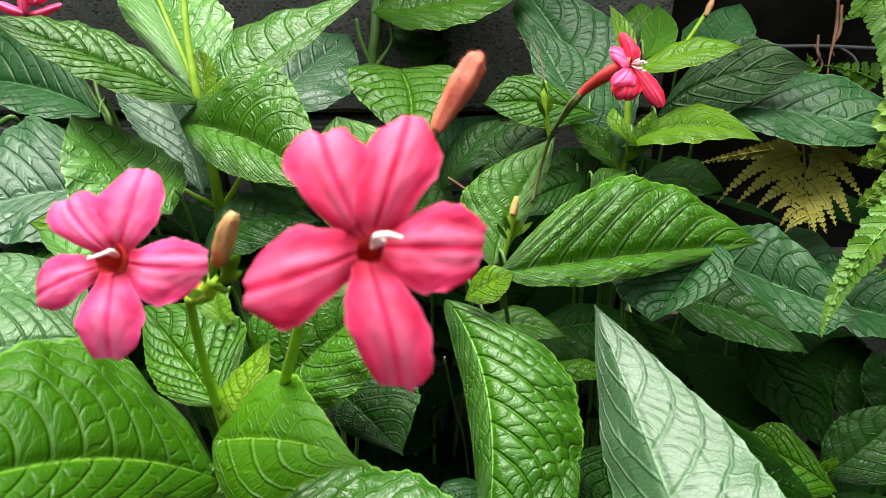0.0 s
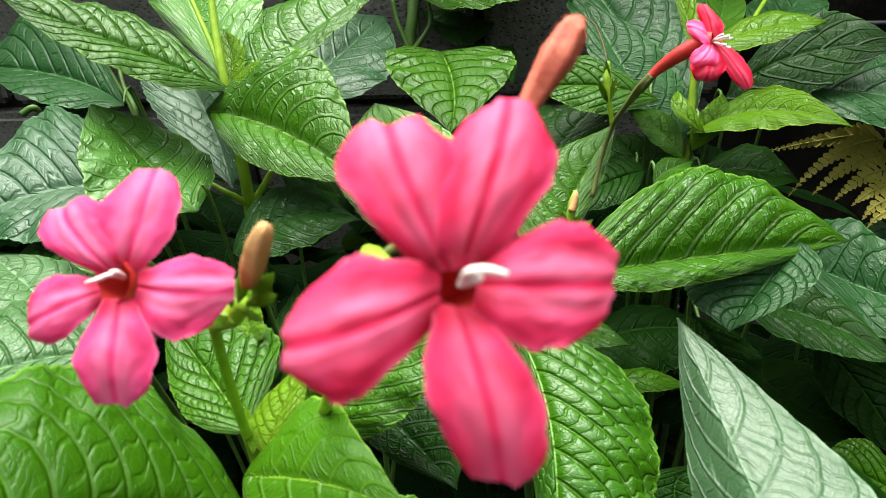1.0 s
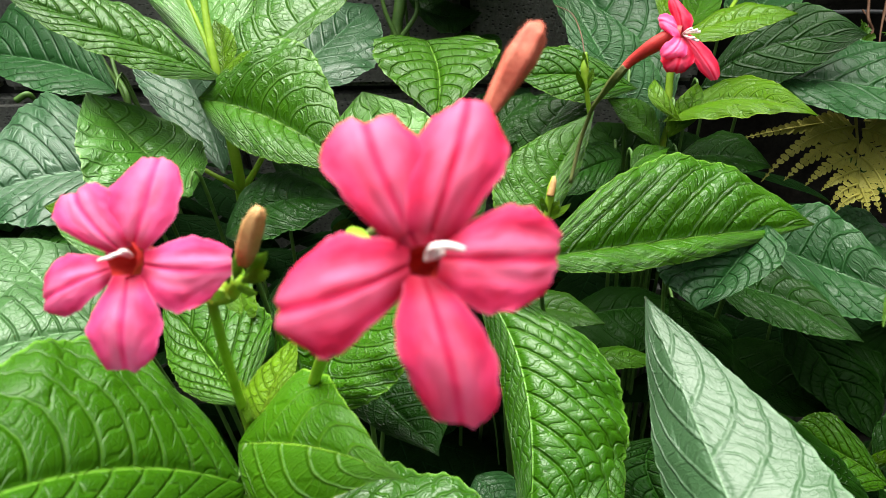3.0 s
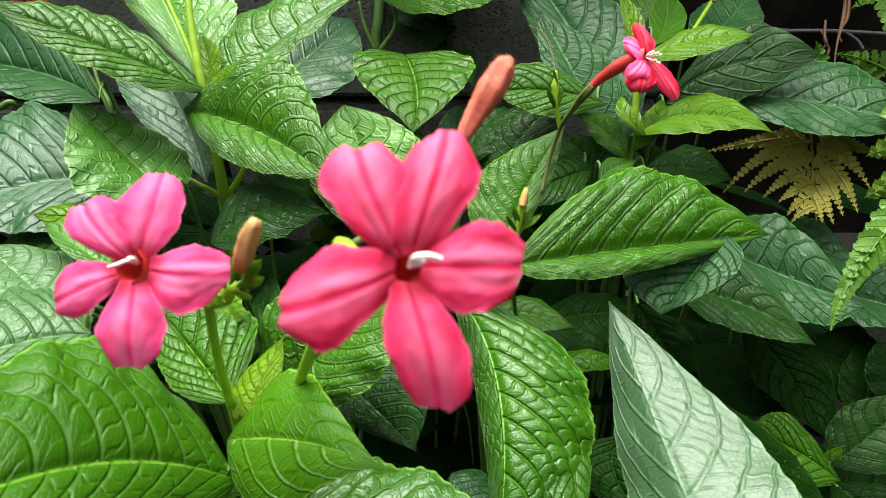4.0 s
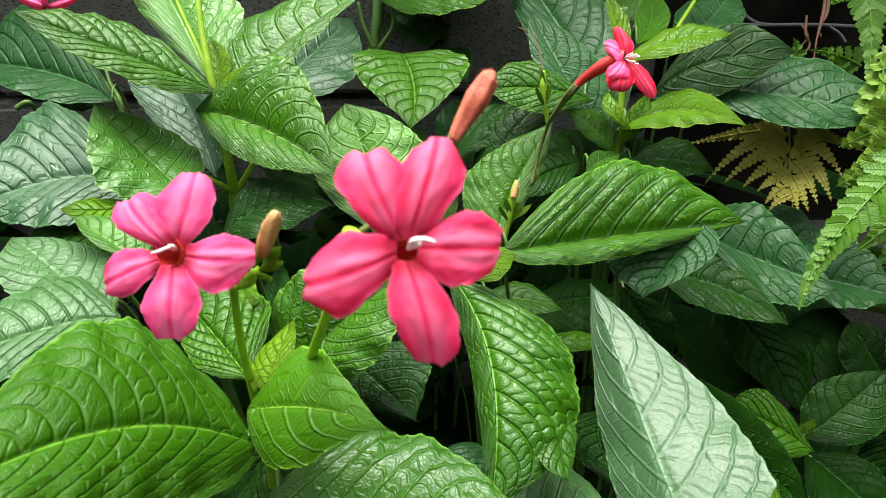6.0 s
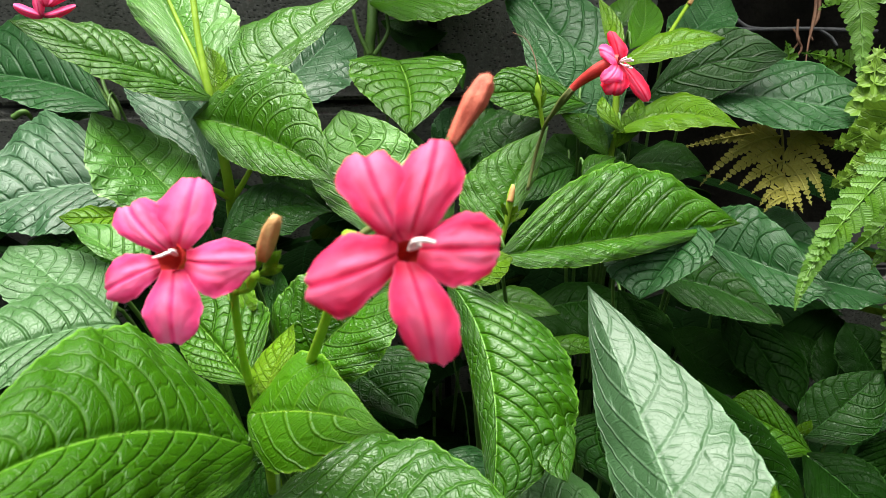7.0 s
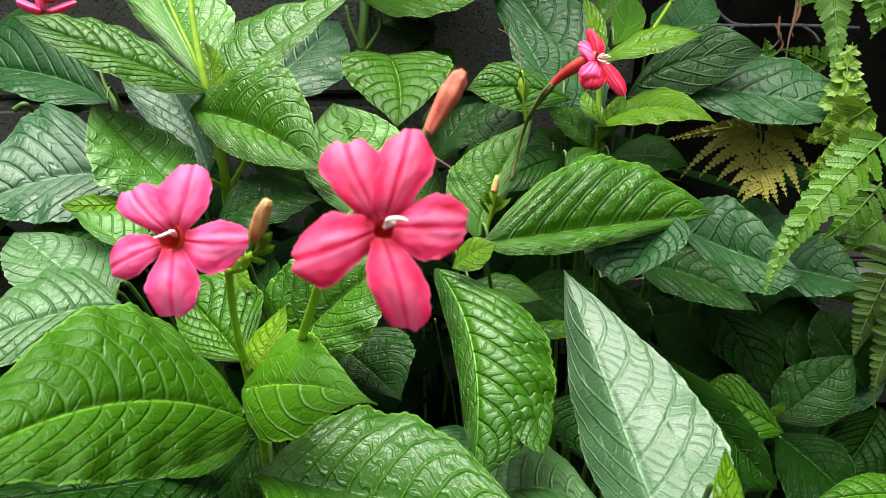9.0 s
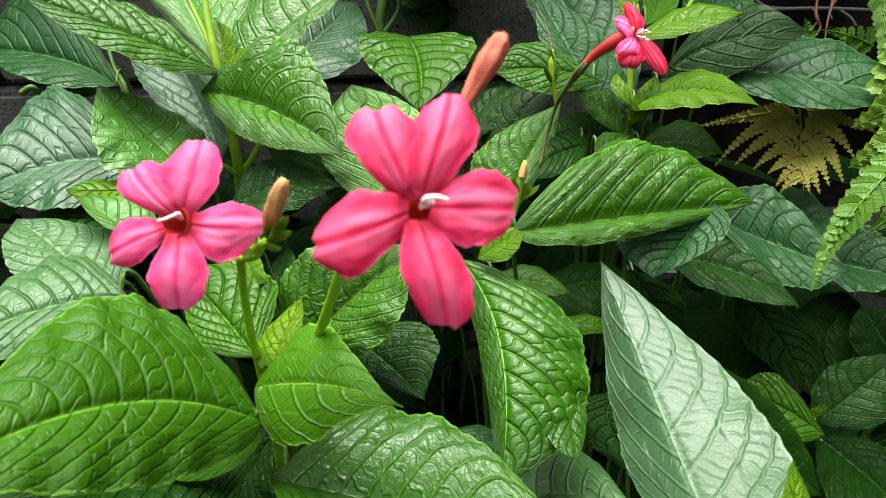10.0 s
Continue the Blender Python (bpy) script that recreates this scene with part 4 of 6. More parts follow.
tube("stem", [(-0.0647, 0.5669, 0.4475), (-0.0721, 0.5722, 0.4644), (-0.0756, 0.5774, 0.4809)], [0.002, 0.0016, 0.0014], STEM_DARK, wall_plant, "")
tube("stem", [(-0.0611, 0.5670, 0.4474), (-0.0493, 0.5730, 0.4637), (-0.0503, 0.5783, 0.4801)], [0.002, 0.0016, 0.0014], STEM_DARK, wall_plant, "")

# the plant with the red tubular flower
red_plant = thing("flowering_plant", (0.12, 0.44, 0.0), "leafy plant carrying one red tubular flower", "plant", "flowering plants in the bed")
leaf(red_plant, "blue", (0.1068, 0.4402, 0.4266), (0.0858, 0.5013, 0.4635), (0.0493, 0.5741, 0.5008), (0.0504, 0.5292, 0.4714), (0.1162, 0.5163, 0.4825), widest=0.55, veins=9)
leaf(red_plant, "blue", (0.1033, 0.4288, 0.4281), (0.0774, 0.4513, 0.4624), (0.0526, 0.4972, 0.4953), (0.0589, 0.4527, 0.4660), (0.0997, 0.4563, 0.4678), widest=0.5, veins=9)
leaf(red_plant, "mature", (0.0884, 0.4322, 0.4604), (0.0575, 0.4304, 0.4692), (0.0224, 0.4285, 0.4694), (0.0492, 0.4486, 0.4784), (0.0516, 0.4127, 0.4618), widest=0.45, veins=8)
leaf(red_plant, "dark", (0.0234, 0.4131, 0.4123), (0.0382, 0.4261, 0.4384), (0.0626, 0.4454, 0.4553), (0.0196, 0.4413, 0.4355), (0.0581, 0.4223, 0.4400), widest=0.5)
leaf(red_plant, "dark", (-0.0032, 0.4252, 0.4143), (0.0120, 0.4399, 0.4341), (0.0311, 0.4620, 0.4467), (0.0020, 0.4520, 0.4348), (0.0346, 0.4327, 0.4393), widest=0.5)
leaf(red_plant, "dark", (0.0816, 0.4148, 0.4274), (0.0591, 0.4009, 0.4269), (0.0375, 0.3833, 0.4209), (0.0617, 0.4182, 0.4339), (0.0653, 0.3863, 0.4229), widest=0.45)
leaf(red_plant, "mature", (0.0287, 0.3247, 0.4251), (0.0384, 0.3548, 0.4412), (0.0611, 0.3911, 0.4651), (0.0127, 0.3619, 0.4448), (0.0514, 0.3634, 0.4437), widest=0.48, veins=11, quilt=0.9, crinkle=0.06)
leaf(red_plant, "mature", (0.0307, 0.3070, 0.4347), (0.0943, 0.3295, 0.4300), (0.1640, 0.3533, 0.4233), (0.0953, 0.3634, 0.4540), (0.0739, 0.3073, 0.4279), widest=0.45, veins=9, puff=0.12, quilt=1.1, crinkle=0.085)
leaf(red_plant, "young", (0.0159, 0.2913, 0.4308), (0.0266, 0.2920, 0.4396), (0.0374, 0.2908, 0.4458), (0.0238, 0.2997, 0.4422), (0.0299, 0.2838, 0.4363), widest=0.45, veins=6)
leaf(red_plant, "blue", (0.1389, 0.3452, 0.4278), (0.1211, 0.3271, 0.4174), (0.1030, 0.3069, 0.4074), (0.0882, 0.3330, 0.4181), (0.1382, 0.3204, 0.4239), widest=0.42, veins=8, puff=0.04)
leaf(red_plant, "dark", (0.1257, 0.3688, 0.3753), (0.1636, 0.3665, 0.3689), (0.1892, 0.3254, 0.3744), (0.1647, 0.3908, 0.3773), (0.1572, 0.3451, 0.3650), widest=0.45, veins=9, quilt=0.7)
leaf(red_plant, "blue", (0.1574, 0.3968, 0.3866), (0.1940, 0.3846, 0.3748), (0.2242, 0.3524, 0.3786), (0.1959, 0.4170, 0.3947), (0.1935, 0.3543, 0.3664), widest=0.45, veins=7, quilt=0.4)
leaf(red_plant, "blue", (0.1964, 0.4360, 0.3608), (0.2246, 0.4287, 0.3654), (0.2469, 0.4062, 0.3664), (0.2307, 0.4477, 0.3747), (0.2204, 0.4030, 0.3640), widest=0.45, veins=8)
leaf(red_plant, "blue", (0.2407, 0.4215, 0.3363), (0.2680, 0.4110, 0.3365), (0.2916, 0.3905, 0.3401), (0.2770, 0.4344, 0.3518), (0.2544, 0.3858, 0.3366), widest=0.4, veins=7)
leaf(red_plant, "young", (0.1035, 0.4271, 0.4431), (0.1361, 0.4215, 0.4586), (0.1627, 0.3773, 0.4683), (0.1410, 0.4329, 0.4658), (0.1358, 0.4020, 0.4570), widest=0.45, veins=10)
# dark tone here stands in for shade from the small leaf above
leaf(red_plant, "dark", (0.1269, 0.4586, 0.4426), (0.1571, 0.4668, 0.4676), (0.2161, 0.4638, 0.4776), (0.1710, 0.4840, 0.4876), (0.1671, 0.4522, 0.4528), widest=0.5, veins=7, puff=0.04, quilt=0.35)
leaf(red_plant, "blue", (0.1615, 0.4687, 0.4542), (0.2112, 0.4578, 0.4519), (0.2778, 0.4383, 0.4447), (0.2327, 0.4883, 0.4676), (0.2052, 0.4323, 0.4421), widest=0.45, veins=7, puff=0.05, quilt=0.4)
leaf(red_plant, "young", (0.1073, 0.4511, 0.4773), (0.1375, 0.4507, 0.4915), (0.1680, 0.4435, 0.4962), (0.1400, 0.4644, 0.4936), (0.1385, 0.4358, 0.4877), widest=0.5, veins=8)
leaf(red_plant, "young", (0.1080, 0.4512, 0.4772), (0.1054, 0.4736, 0.4921), (0.0996, 0.4964, 0.5078), (0.1017, 0.4734, 0.4922), (0.1126, 0.4699, 0.4949), widest=0.45, veins=7)
leaf(red_plant, "mature", (0.1203, 0.4776, 0.4791), (0.1364, 0.5171, 0.4819), (0.1416, 0.5506, 0.4945), (0.1263, 0.5190, 0.4855), (0.1468, 0.5074, 0.4846), widest=0.5, veins=7)
leaf(red_plant, "blue", (0.1621, 0.5409, 0.4613), (0.1938, 0.5708, 0.4666), (0.2160, 0.6063, 0.4806), (0.1743, 0.5853, 0.4715), (0.2126, 0.5589, 0.4655), widest=0.5, veins=7)
leaf(red_plant, "mature", (0.1129, 0.5415, 0.4663), (0.1279, 0.5506, 0.4781), (0.1342, 0.5723, 0.4911), (0.1167, 0.5616, 0.4773), (0.1407, 0.5523, 0.4795), widest=0.5, veins=7)
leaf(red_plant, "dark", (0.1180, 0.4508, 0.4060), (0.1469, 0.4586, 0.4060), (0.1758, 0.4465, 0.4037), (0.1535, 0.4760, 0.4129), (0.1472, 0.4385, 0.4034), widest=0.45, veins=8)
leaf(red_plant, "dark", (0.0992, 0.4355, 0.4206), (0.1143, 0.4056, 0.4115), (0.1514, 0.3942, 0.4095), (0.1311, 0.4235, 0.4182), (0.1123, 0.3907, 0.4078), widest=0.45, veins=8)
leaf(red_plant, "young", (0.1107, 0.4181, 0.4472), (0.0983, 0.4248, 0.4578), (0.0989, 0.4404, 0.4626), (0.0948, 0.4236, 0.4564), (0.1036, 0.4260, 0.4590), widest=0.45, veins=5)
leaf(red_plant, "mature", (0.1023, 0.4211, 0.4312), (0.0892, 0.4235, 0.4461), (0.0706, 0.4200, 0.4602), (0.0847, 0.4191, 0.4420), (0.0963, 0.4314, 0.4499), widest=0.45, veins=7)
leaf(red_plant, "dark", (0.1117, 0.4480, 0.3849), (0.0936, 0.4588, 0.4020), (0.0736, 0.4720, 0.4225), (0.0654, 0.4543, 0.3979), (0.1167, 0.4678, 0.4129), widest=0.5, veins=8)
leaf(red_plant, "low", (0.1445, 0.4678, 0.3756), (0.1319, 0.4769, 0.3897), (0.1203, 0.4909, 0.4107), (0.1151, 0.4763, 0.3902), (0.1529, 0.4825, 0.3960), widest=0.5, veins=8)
leaf(red_plant, "young", (0.1064, 0.4220, 0.4356), (0.1172, 0.4280, 0.4503), (0.1207, 0.4354, 0.4624), (0.1072, 0.4276, 0.4506), (0.1237, 0.4272, 0.4486), widest=0.45, veins=6)
leaf(red_plant, "mature", (0.0827, 0.3930, 0.4310), (0.0911, 0.4062, 0.4317), (0.1071, 0.4189, 0.4311), (0.0876, 0.4091, 0.4362), (0.0966, 0.3955, 0.4334), widest=0.45, veins=6)
tube("stem", [(0.1089, 0.4592, 0.4800), (0.1090, 0.4482, 0.4554), (0.1079, 0.4410, 0.4365), (0.1069, 0.4381, 0.4149), (0.1150, 0.4546, 0.3592)], [0.0015, 0.0022, 0.0026, 0.003, 0.0034], STEM, red_plant, "upright green stem")
tube("stem", [(0.0477, 0.3526, 0.4460), (0.0517, 0.3614, 0.4618), (0.0550, 0.3614, 0.4754), (0.0562, 0.3568, 0.4828)], [0.0009, 0.0009, 0.0009, 0.0009], CALYX, red_plant, "slender flower stalk")
tube("stem", [(0.0559, 0.3672, 0.4750), (0.0538, 0.3687, 0.4860), (0.0528, 0.3720, 0.4944), (0.0530, 0.3754, 0.5010)], [0.0011, 0.0012, 0.002, 0.0008], STEM, red_plant, "green bud cluster")
tube("stem", [(0.0528, 0.3755, 0.4994), (0.0520, 0.3934, 0.5040), (0.0485, 0.4086, 0.5087), (0.0414, 0.4208, 0.5092)], [0.0003, 0.0003, 0.0003, 0.0002], DRY, red_plant, "thin brown thread", sides=5)
tube("stem", [(0.0327, 0.3299, 0.4235), (0.0358, 0.3337, 0.4375), (0.0382, 0.3383, 0.4508), (0.0391, 0.3409, 0.4562)], [0.0013, 0.0014, 0.0022, 0.0008], STEM, red_plant, "stalk of a small bud")
tube("stem", [(0.0375, 0.3348, 0.4493), (0.0390, 0.3386, 0.4547), (0.0393, 0.3400, 0.4567)], [0.0017, 0.0014, 0.0005], BUD_TAN, red_plant, "tiny tan bud")
leaf(red_plant, "young", (0.0358, 0.3346, 0.4388), (0.0348, 0.3346, 0.4441), (0.0339, 0.3355, 0.4489), (0.0330, 0.3360, 0.4444), (0.0366, 0.3333, 0.4438), veins=4, ns=16, nt=4)
leaf(red_plant, "young", (0.0370, 0.3350, 0.4392), (0.0394, 0.3346, 0.4436), (0.0418, 0.3349, 0.4474), (0.0376, 0.3359, 0.4439), (0.0412, 0.3332, 0.4433), veins=4, ns=16, nt=4)
leaf(red_plant, "young", (0.0364, 0.3332, 0.4367), (0.0417, 0.3333, 0.4417), (0.0469, 0.3342, 0.4460), (0.0399, 0.3346, 0.4419), (0.0434, 0.3320, 0.4414), veins=4, ns=16, nt=4)
leaf(red_plant, "young", (0.0349, 0.3328, 0.4363), (0.0325, 0.3326, 0.4414), (0.0303, 0.3333, 0.4460), (0.0307, 0.3340, 0.4417), (0.0343, 0.3313, 0.4412), veins=4, ns=16, nt=4)
leaf(red_plant, "young", (0.0532, 0.3678, 0.4848), (0.0508, 0.3679, 0.4904), (0.0486, 0.3690, 0.4956), (0.0494, 0.3690, 0.4903), (0.0523, 0.3669, 0.4905), veins=4, ns=16, nt=4)
leaf(red_plant, "young", (0.0535, 0.3678, 0.4848), (0.0550, 0.3683, 0.4906), (0.0565, 0.3696, 0.4959), (0.0535, 0.3693, 0.4905), (0.0564, 0.3672, 0.4907), veins=4, ns=16, nt=4)
leaf(red_plant, "young", (0.0535, 0.3704, 0.4886), (0.0527, 0.3718, 0.4958), (0.0520, 0.3740, 0.5025), (0.0512, 0.3728, 0.4957), (0.0541, 0.3707, 0.4958), veins=4, ns=16, nt=4)
tube("stem", [(0.1525, 0.5131, 0.4747), (0.1659, 0.5407, 0.4783), (0.1799, 0.5689, 0.4825)], [0.0014, 0.0014, 0.0016], STEM, red_plant, "")
tube("stem", [(0.1785, 0.5628, 0.4826), (0.1820, 0.5674, 0.4888), (0.1855, 0.5724, 0.4958)], [0.0016, 0.0024, 0.0008], BUD_TAN, red_plant, "small orange bud", sides=14, ridge=0.08)
red_flower = flower_part("flower", (0.0862, 0.3421, 0.5187), "red tubular flower with pink lobes seen from the side", red_plant)
tube("flower_tube", [(0.0634, 0.3442, 0.5017), (0.0682, 0.3452, 0.5072), (0.0758, 0.3432, 0.5142), (0.0835, 0.3420, 0.5188), (0.0867, 0.3406, 0.5200)], [0.0013, 0.002, 0.003, 0.0036, 0.003], TUBE, red_flower, "dark red tube", cap=False, sides=14)
tube("calyx", [(0.0556, 0.3564, 0.4823), (0.0588, 0.3521, 0.4899), (0.0614, 0.3483, 0.4964), (0.0634, 0.3447, 0.5015), (0.0663, 0.3445, 0.5054)], [0.0008, 0.0012, 0.0017, 0.0019, 0.0017], CALYX, red_flower, "olive brown calyx", ridge=0.14, sides=20)
petal(red_flower, RED_PETAL, (0.0861, 0.3409, 0.5205), (0.0851, 0.3446, 0.5259), (0.0831, 0.3516, 0.5308), (0.0823, 0.3481, 0.5258), (0.0890, 0.3424, 0.5260))
petal(red_flower, PETAL, (0.0856, 0.3406, 0.5201), (0.0815, 0.3406, 0.5240), (0.0775, 0.3473, 0.5234), (0.0812, 0.3480, 0.5259), (0.0811, 0.3362, 0.5211))
petal(red_flower, PETAL, (0.0852, 0.3377, 0.5194), (0.0818, 0.3291, 0.5180), (0.0774, 0.3279, 0.5149), (0.0780, 0.3310, 0.5192), (0.0852, 0.3277, 0.5157))
petal(red_flower, RED_PETAL, (0.0863, 0.3374, 0.5190), (0.0836, 0.3272, 0.5151), (0.0821, 0.3257, 0.5096), (0.0769, 0.3292, 0.5133), (0.0893, 0.3283, 0.5126))
petal(red_flower, RED_PETAL, (0.0874, 0.3378, 0.5194), (0.0928, 0.3295, 0.5141), (0.0978, 0.3248, 0.5069), (0.0900, 0.3293, 0.5122), (0.0968, 0.3301, 0.5146))
tube("stamen", [(0.0861, 0.3403, 0.5196), (0.0864, 0.3353, 0.5229), (0.0879, 0.3337, 0.5241)], [0.0003, 0.0003, 0.0006], STIGMA, red_flower, "", sides=6, per=4)
tube("stamen", [(0.0861, 0.3403, 0.5196), (0.0876, 0.3351, 0.5226), (0.0900, 0.3335, 0.5236)], [0.0003, 0.0003, 0.0006], STIGMA, red_flower, "", sides=6, per=4)
tube("stamen", [(0.0861, 0.3403, 0.5196), (0.0883, 0.3348, 0.5221), (0.0911, 0.3331, 0.5229)], [0.0003, 0.0003, 0.0006], STIGMA, red_flower, "", sides=6, per=4)
tube("stamen", [(0.0861, 0.3403, 0.5196), (0.0870, 0.3338, 0.5208), (0.0890, 0.3317, 0.5210)], [0.0003, 0.0003, 0.0006], STIGMA, red_flower, "", sides=6, per=4)
tube("stamen", [(0.0861, 0.3403, 0.5196), (0.0879, 0.3334, 0.5201), (0.0905, 0.3311, 0.5201)], [0.0003, 0.0003, 0.0006], STIGMA, red_flower, "", sides=6, per=4)

# the shaded plant with the broad pale leaf
right_plant = thing("flowering_plant", (0.17, 0.22, 0.0), "shaded leafy plant with one broad silvery leaf", "plant", "flowering plants in the bed")
leaf(right_plant, "silver", (0.0847, 0.1154, 0.4530), (0.0792, 0.1768, 0.4452), (0.0653, 0.2508, 0.4597), (0.0670, 0.1840, 0.4277), (0.1095, 0.1725, 0.4506), widest=0.47, veins=9, puff=0.02, quilt=0.4)
leaf(right_plant, "dark", (0.1314, 0.2834, 0.3750), (0.1635, 0.2742, 0.3328), (0.1975, 0.2628, 0.2962), (0.1778, 0.2817, 0.3336), (0.1432, 0.2513, 0.3281), widest=0.5, veins=9)
leaf(right_plant, "bright", (0.0978, 0.1258, 0.4581), (0.0993, 0.1362, 0.4640), (0.1008, 0.1476, 0.4716), (0.0954, 0.1360, 0.4641), (0.1041, 0.1354, 0.4626), widest=0.45, veins=6)
leaf(right_plant, "glossy", (0.0073, 0.2996, 0.4247), (0.0260, 0.2489, 0.4158), (0.0260, 0.1974, 0.3875), (0.0146, 0.2668, 0.4085), (0.0642, 0.2547, 0.4070), widest=0.42, veins=11, quilt=0.8, puff=0.12, point=0.8)
leaf(right_plant, "mature", (0.0567, 0.2416, 0.4027), (0.0551, 0.2218, 0.3984), (0.0569, 0.2050, 0.3955), (0.0454, 0.2171, 0.3985), (0.0617, 0.2257, 0.3974), widest=0.45, veins=6)
leaf(right_plant, "mature", (0.0516, 0.2574, 0.3618), (0.0599, 0.2558, 0.3484), (0.0689, 0.2556, 0.3298), (0.0675, 0.2622, 0.3587), (0.0522, 0.2548, 0.3406), widest=0.35, veins=6)
leaf(right_plant, "mature", (0.0208, 0.3446, 0.3755), (0.0439, 0.3415, 0.3780), (0.0668, 0.3269, 0.3815), (0.0443, 0.3545, 0.3791), (0.0435, 0.3287, 0.3771), widest=0.45, veins=8)
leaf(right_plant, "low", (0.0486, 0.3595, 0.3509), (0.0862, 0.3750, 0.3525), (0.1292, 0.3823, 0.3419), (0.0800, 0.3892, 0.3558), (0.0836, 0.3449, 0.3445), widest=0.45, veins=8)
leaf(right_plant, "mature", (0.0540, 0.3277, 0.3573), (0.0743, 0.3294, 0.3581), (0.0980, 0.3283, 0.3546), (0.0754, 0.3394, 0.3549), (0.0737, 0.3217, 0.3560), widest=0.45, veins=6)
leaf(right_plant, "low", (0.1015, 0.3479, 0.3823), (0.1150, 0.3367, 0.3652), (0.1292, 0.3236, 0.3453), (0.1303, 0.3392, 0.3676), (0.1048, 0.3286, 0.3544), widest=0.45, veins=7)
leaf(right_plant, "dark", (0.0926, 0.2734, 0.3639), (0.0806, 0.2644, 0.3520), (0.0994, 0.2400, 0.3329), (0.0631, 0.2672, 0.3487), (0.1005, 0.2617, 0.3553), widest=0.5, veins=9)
# pale tone brightens this blade in place of light it lacks
leaf(right_plant, "glare", (0.0241, 0.2129, 0.3441), (0.0557, 0.2147, 0.3616), (0.0864, 0.1875, 0.3725), (0.0507, 0.2590, 0.3468), (0.0550, 0.1794, 0.3722), widest=0.45, veins=10)
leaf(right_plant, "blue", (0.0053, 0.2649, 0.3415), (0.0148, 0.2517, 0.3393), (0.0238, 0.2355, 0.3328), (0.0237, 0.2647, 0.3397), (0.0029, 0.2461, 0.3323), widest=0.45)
# low leaves from here on get their shade from the base colour
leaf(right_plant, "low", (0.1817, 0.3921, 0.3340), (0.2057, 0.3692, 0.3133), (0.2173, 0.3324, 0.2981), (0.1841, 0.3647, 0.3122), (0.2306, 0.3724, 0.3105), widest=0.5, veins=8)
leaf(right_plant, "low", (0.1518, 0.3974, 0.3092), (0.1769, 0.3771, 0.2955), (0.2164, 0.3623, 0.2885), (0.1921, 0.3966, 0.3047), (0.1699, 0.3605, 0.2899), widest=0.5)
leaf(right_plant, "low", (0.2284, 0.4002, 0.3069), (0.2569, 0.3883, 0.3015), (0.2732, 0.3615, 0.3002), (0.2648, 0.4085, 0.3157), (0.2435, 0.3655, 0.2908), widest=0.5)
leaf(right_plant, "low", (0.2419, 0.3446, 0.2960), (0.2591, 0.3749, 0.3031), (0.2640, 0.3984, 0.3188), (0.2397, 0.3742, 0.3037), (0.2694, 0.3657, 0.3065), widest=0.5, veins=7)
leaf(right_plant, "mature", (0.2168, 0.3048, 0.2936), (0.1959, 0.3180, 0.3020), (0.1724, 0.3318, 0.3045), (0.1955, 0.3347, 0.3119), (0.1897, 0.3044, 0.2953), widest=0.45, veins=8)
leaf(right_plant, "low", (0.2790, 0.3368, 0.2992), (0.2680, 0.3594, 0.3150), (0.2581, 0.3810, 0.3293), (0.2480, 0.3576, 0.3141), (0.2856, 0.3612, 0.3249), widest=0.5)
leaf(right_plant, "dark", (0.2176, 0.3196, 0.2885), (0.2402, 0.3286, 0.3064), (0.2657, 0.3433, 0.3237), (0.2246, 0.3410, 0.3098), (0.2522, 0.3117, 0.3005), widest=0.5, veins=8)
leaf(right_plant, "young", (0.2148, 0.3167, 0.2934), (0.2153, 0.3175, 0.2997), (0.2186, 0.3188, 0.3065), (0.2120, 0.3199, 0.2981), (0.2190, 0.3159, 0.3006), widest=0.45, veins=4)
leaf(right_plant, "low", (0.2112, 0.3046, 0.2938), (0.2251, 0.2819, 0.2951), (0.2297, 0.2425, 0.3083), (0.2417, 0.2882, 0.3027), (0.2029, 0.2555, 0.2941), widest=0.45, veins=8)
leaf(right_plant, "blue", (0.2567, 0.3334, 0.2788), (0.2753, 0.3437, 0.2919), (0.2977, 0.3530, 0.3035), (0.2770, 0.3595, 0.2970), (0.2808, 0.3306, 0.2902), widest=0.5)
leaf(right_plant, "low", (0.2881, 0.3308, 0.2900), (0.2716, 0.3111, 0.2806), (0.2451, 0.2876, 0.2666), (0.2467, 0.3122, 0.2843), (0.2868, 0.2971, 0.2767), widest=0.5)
leaf(right_plant, "mature", (0.2399, 0.2216, 0.3475), (0.2132, 0.2214, 0.3493), (0.1861, 0.2181, 0.3469), (0.2189, 0.2336, 0.3489), (0.2127, 0.2056, 0.3442), widest=0.5, veins=8)
tube("stem", [(0.2333, 0.3492, 0.2858), (0.2219, 0.3232, 0.2845), (0.2502, 0.3340, 0.2102), (0.2879, 0.3564, 0.0992)], [0.0014, 0.0018, 0.002, 0.0026], STEM_DARK, right_plant, "")
tube("stem", [(0.0122, 0.3064, 0.4178), (0.0147, 0.3004, 0.3916), (0.0188, 0.2993, 0.3546), (0.0228, 0.3109, 0.2660)], [0.0014, 0.0018, 0.002, 0.0026], STEM_DARK, right_plant, "")
tube("stem", [(0.0067, 0.2840, 0.4037), (0.0091, 0.3007, 0.3575), (0.0125, 0.3198, 0.3146), (0.0143, 0.3460, 0.2471)], [0.0005, 0.0005, 0.0005, 0.0005], STEM_DARK, right_plant, "thin hanging tendril")
tube("stem", [(0.0035, 0.3851, 0.4437), (0.0136, 0.3815, 0.4378), (0.0238, 0.3761, 0.4292)], [0.0009, 0.0009, 0.0009], DRY, right_plant, "brown twig")

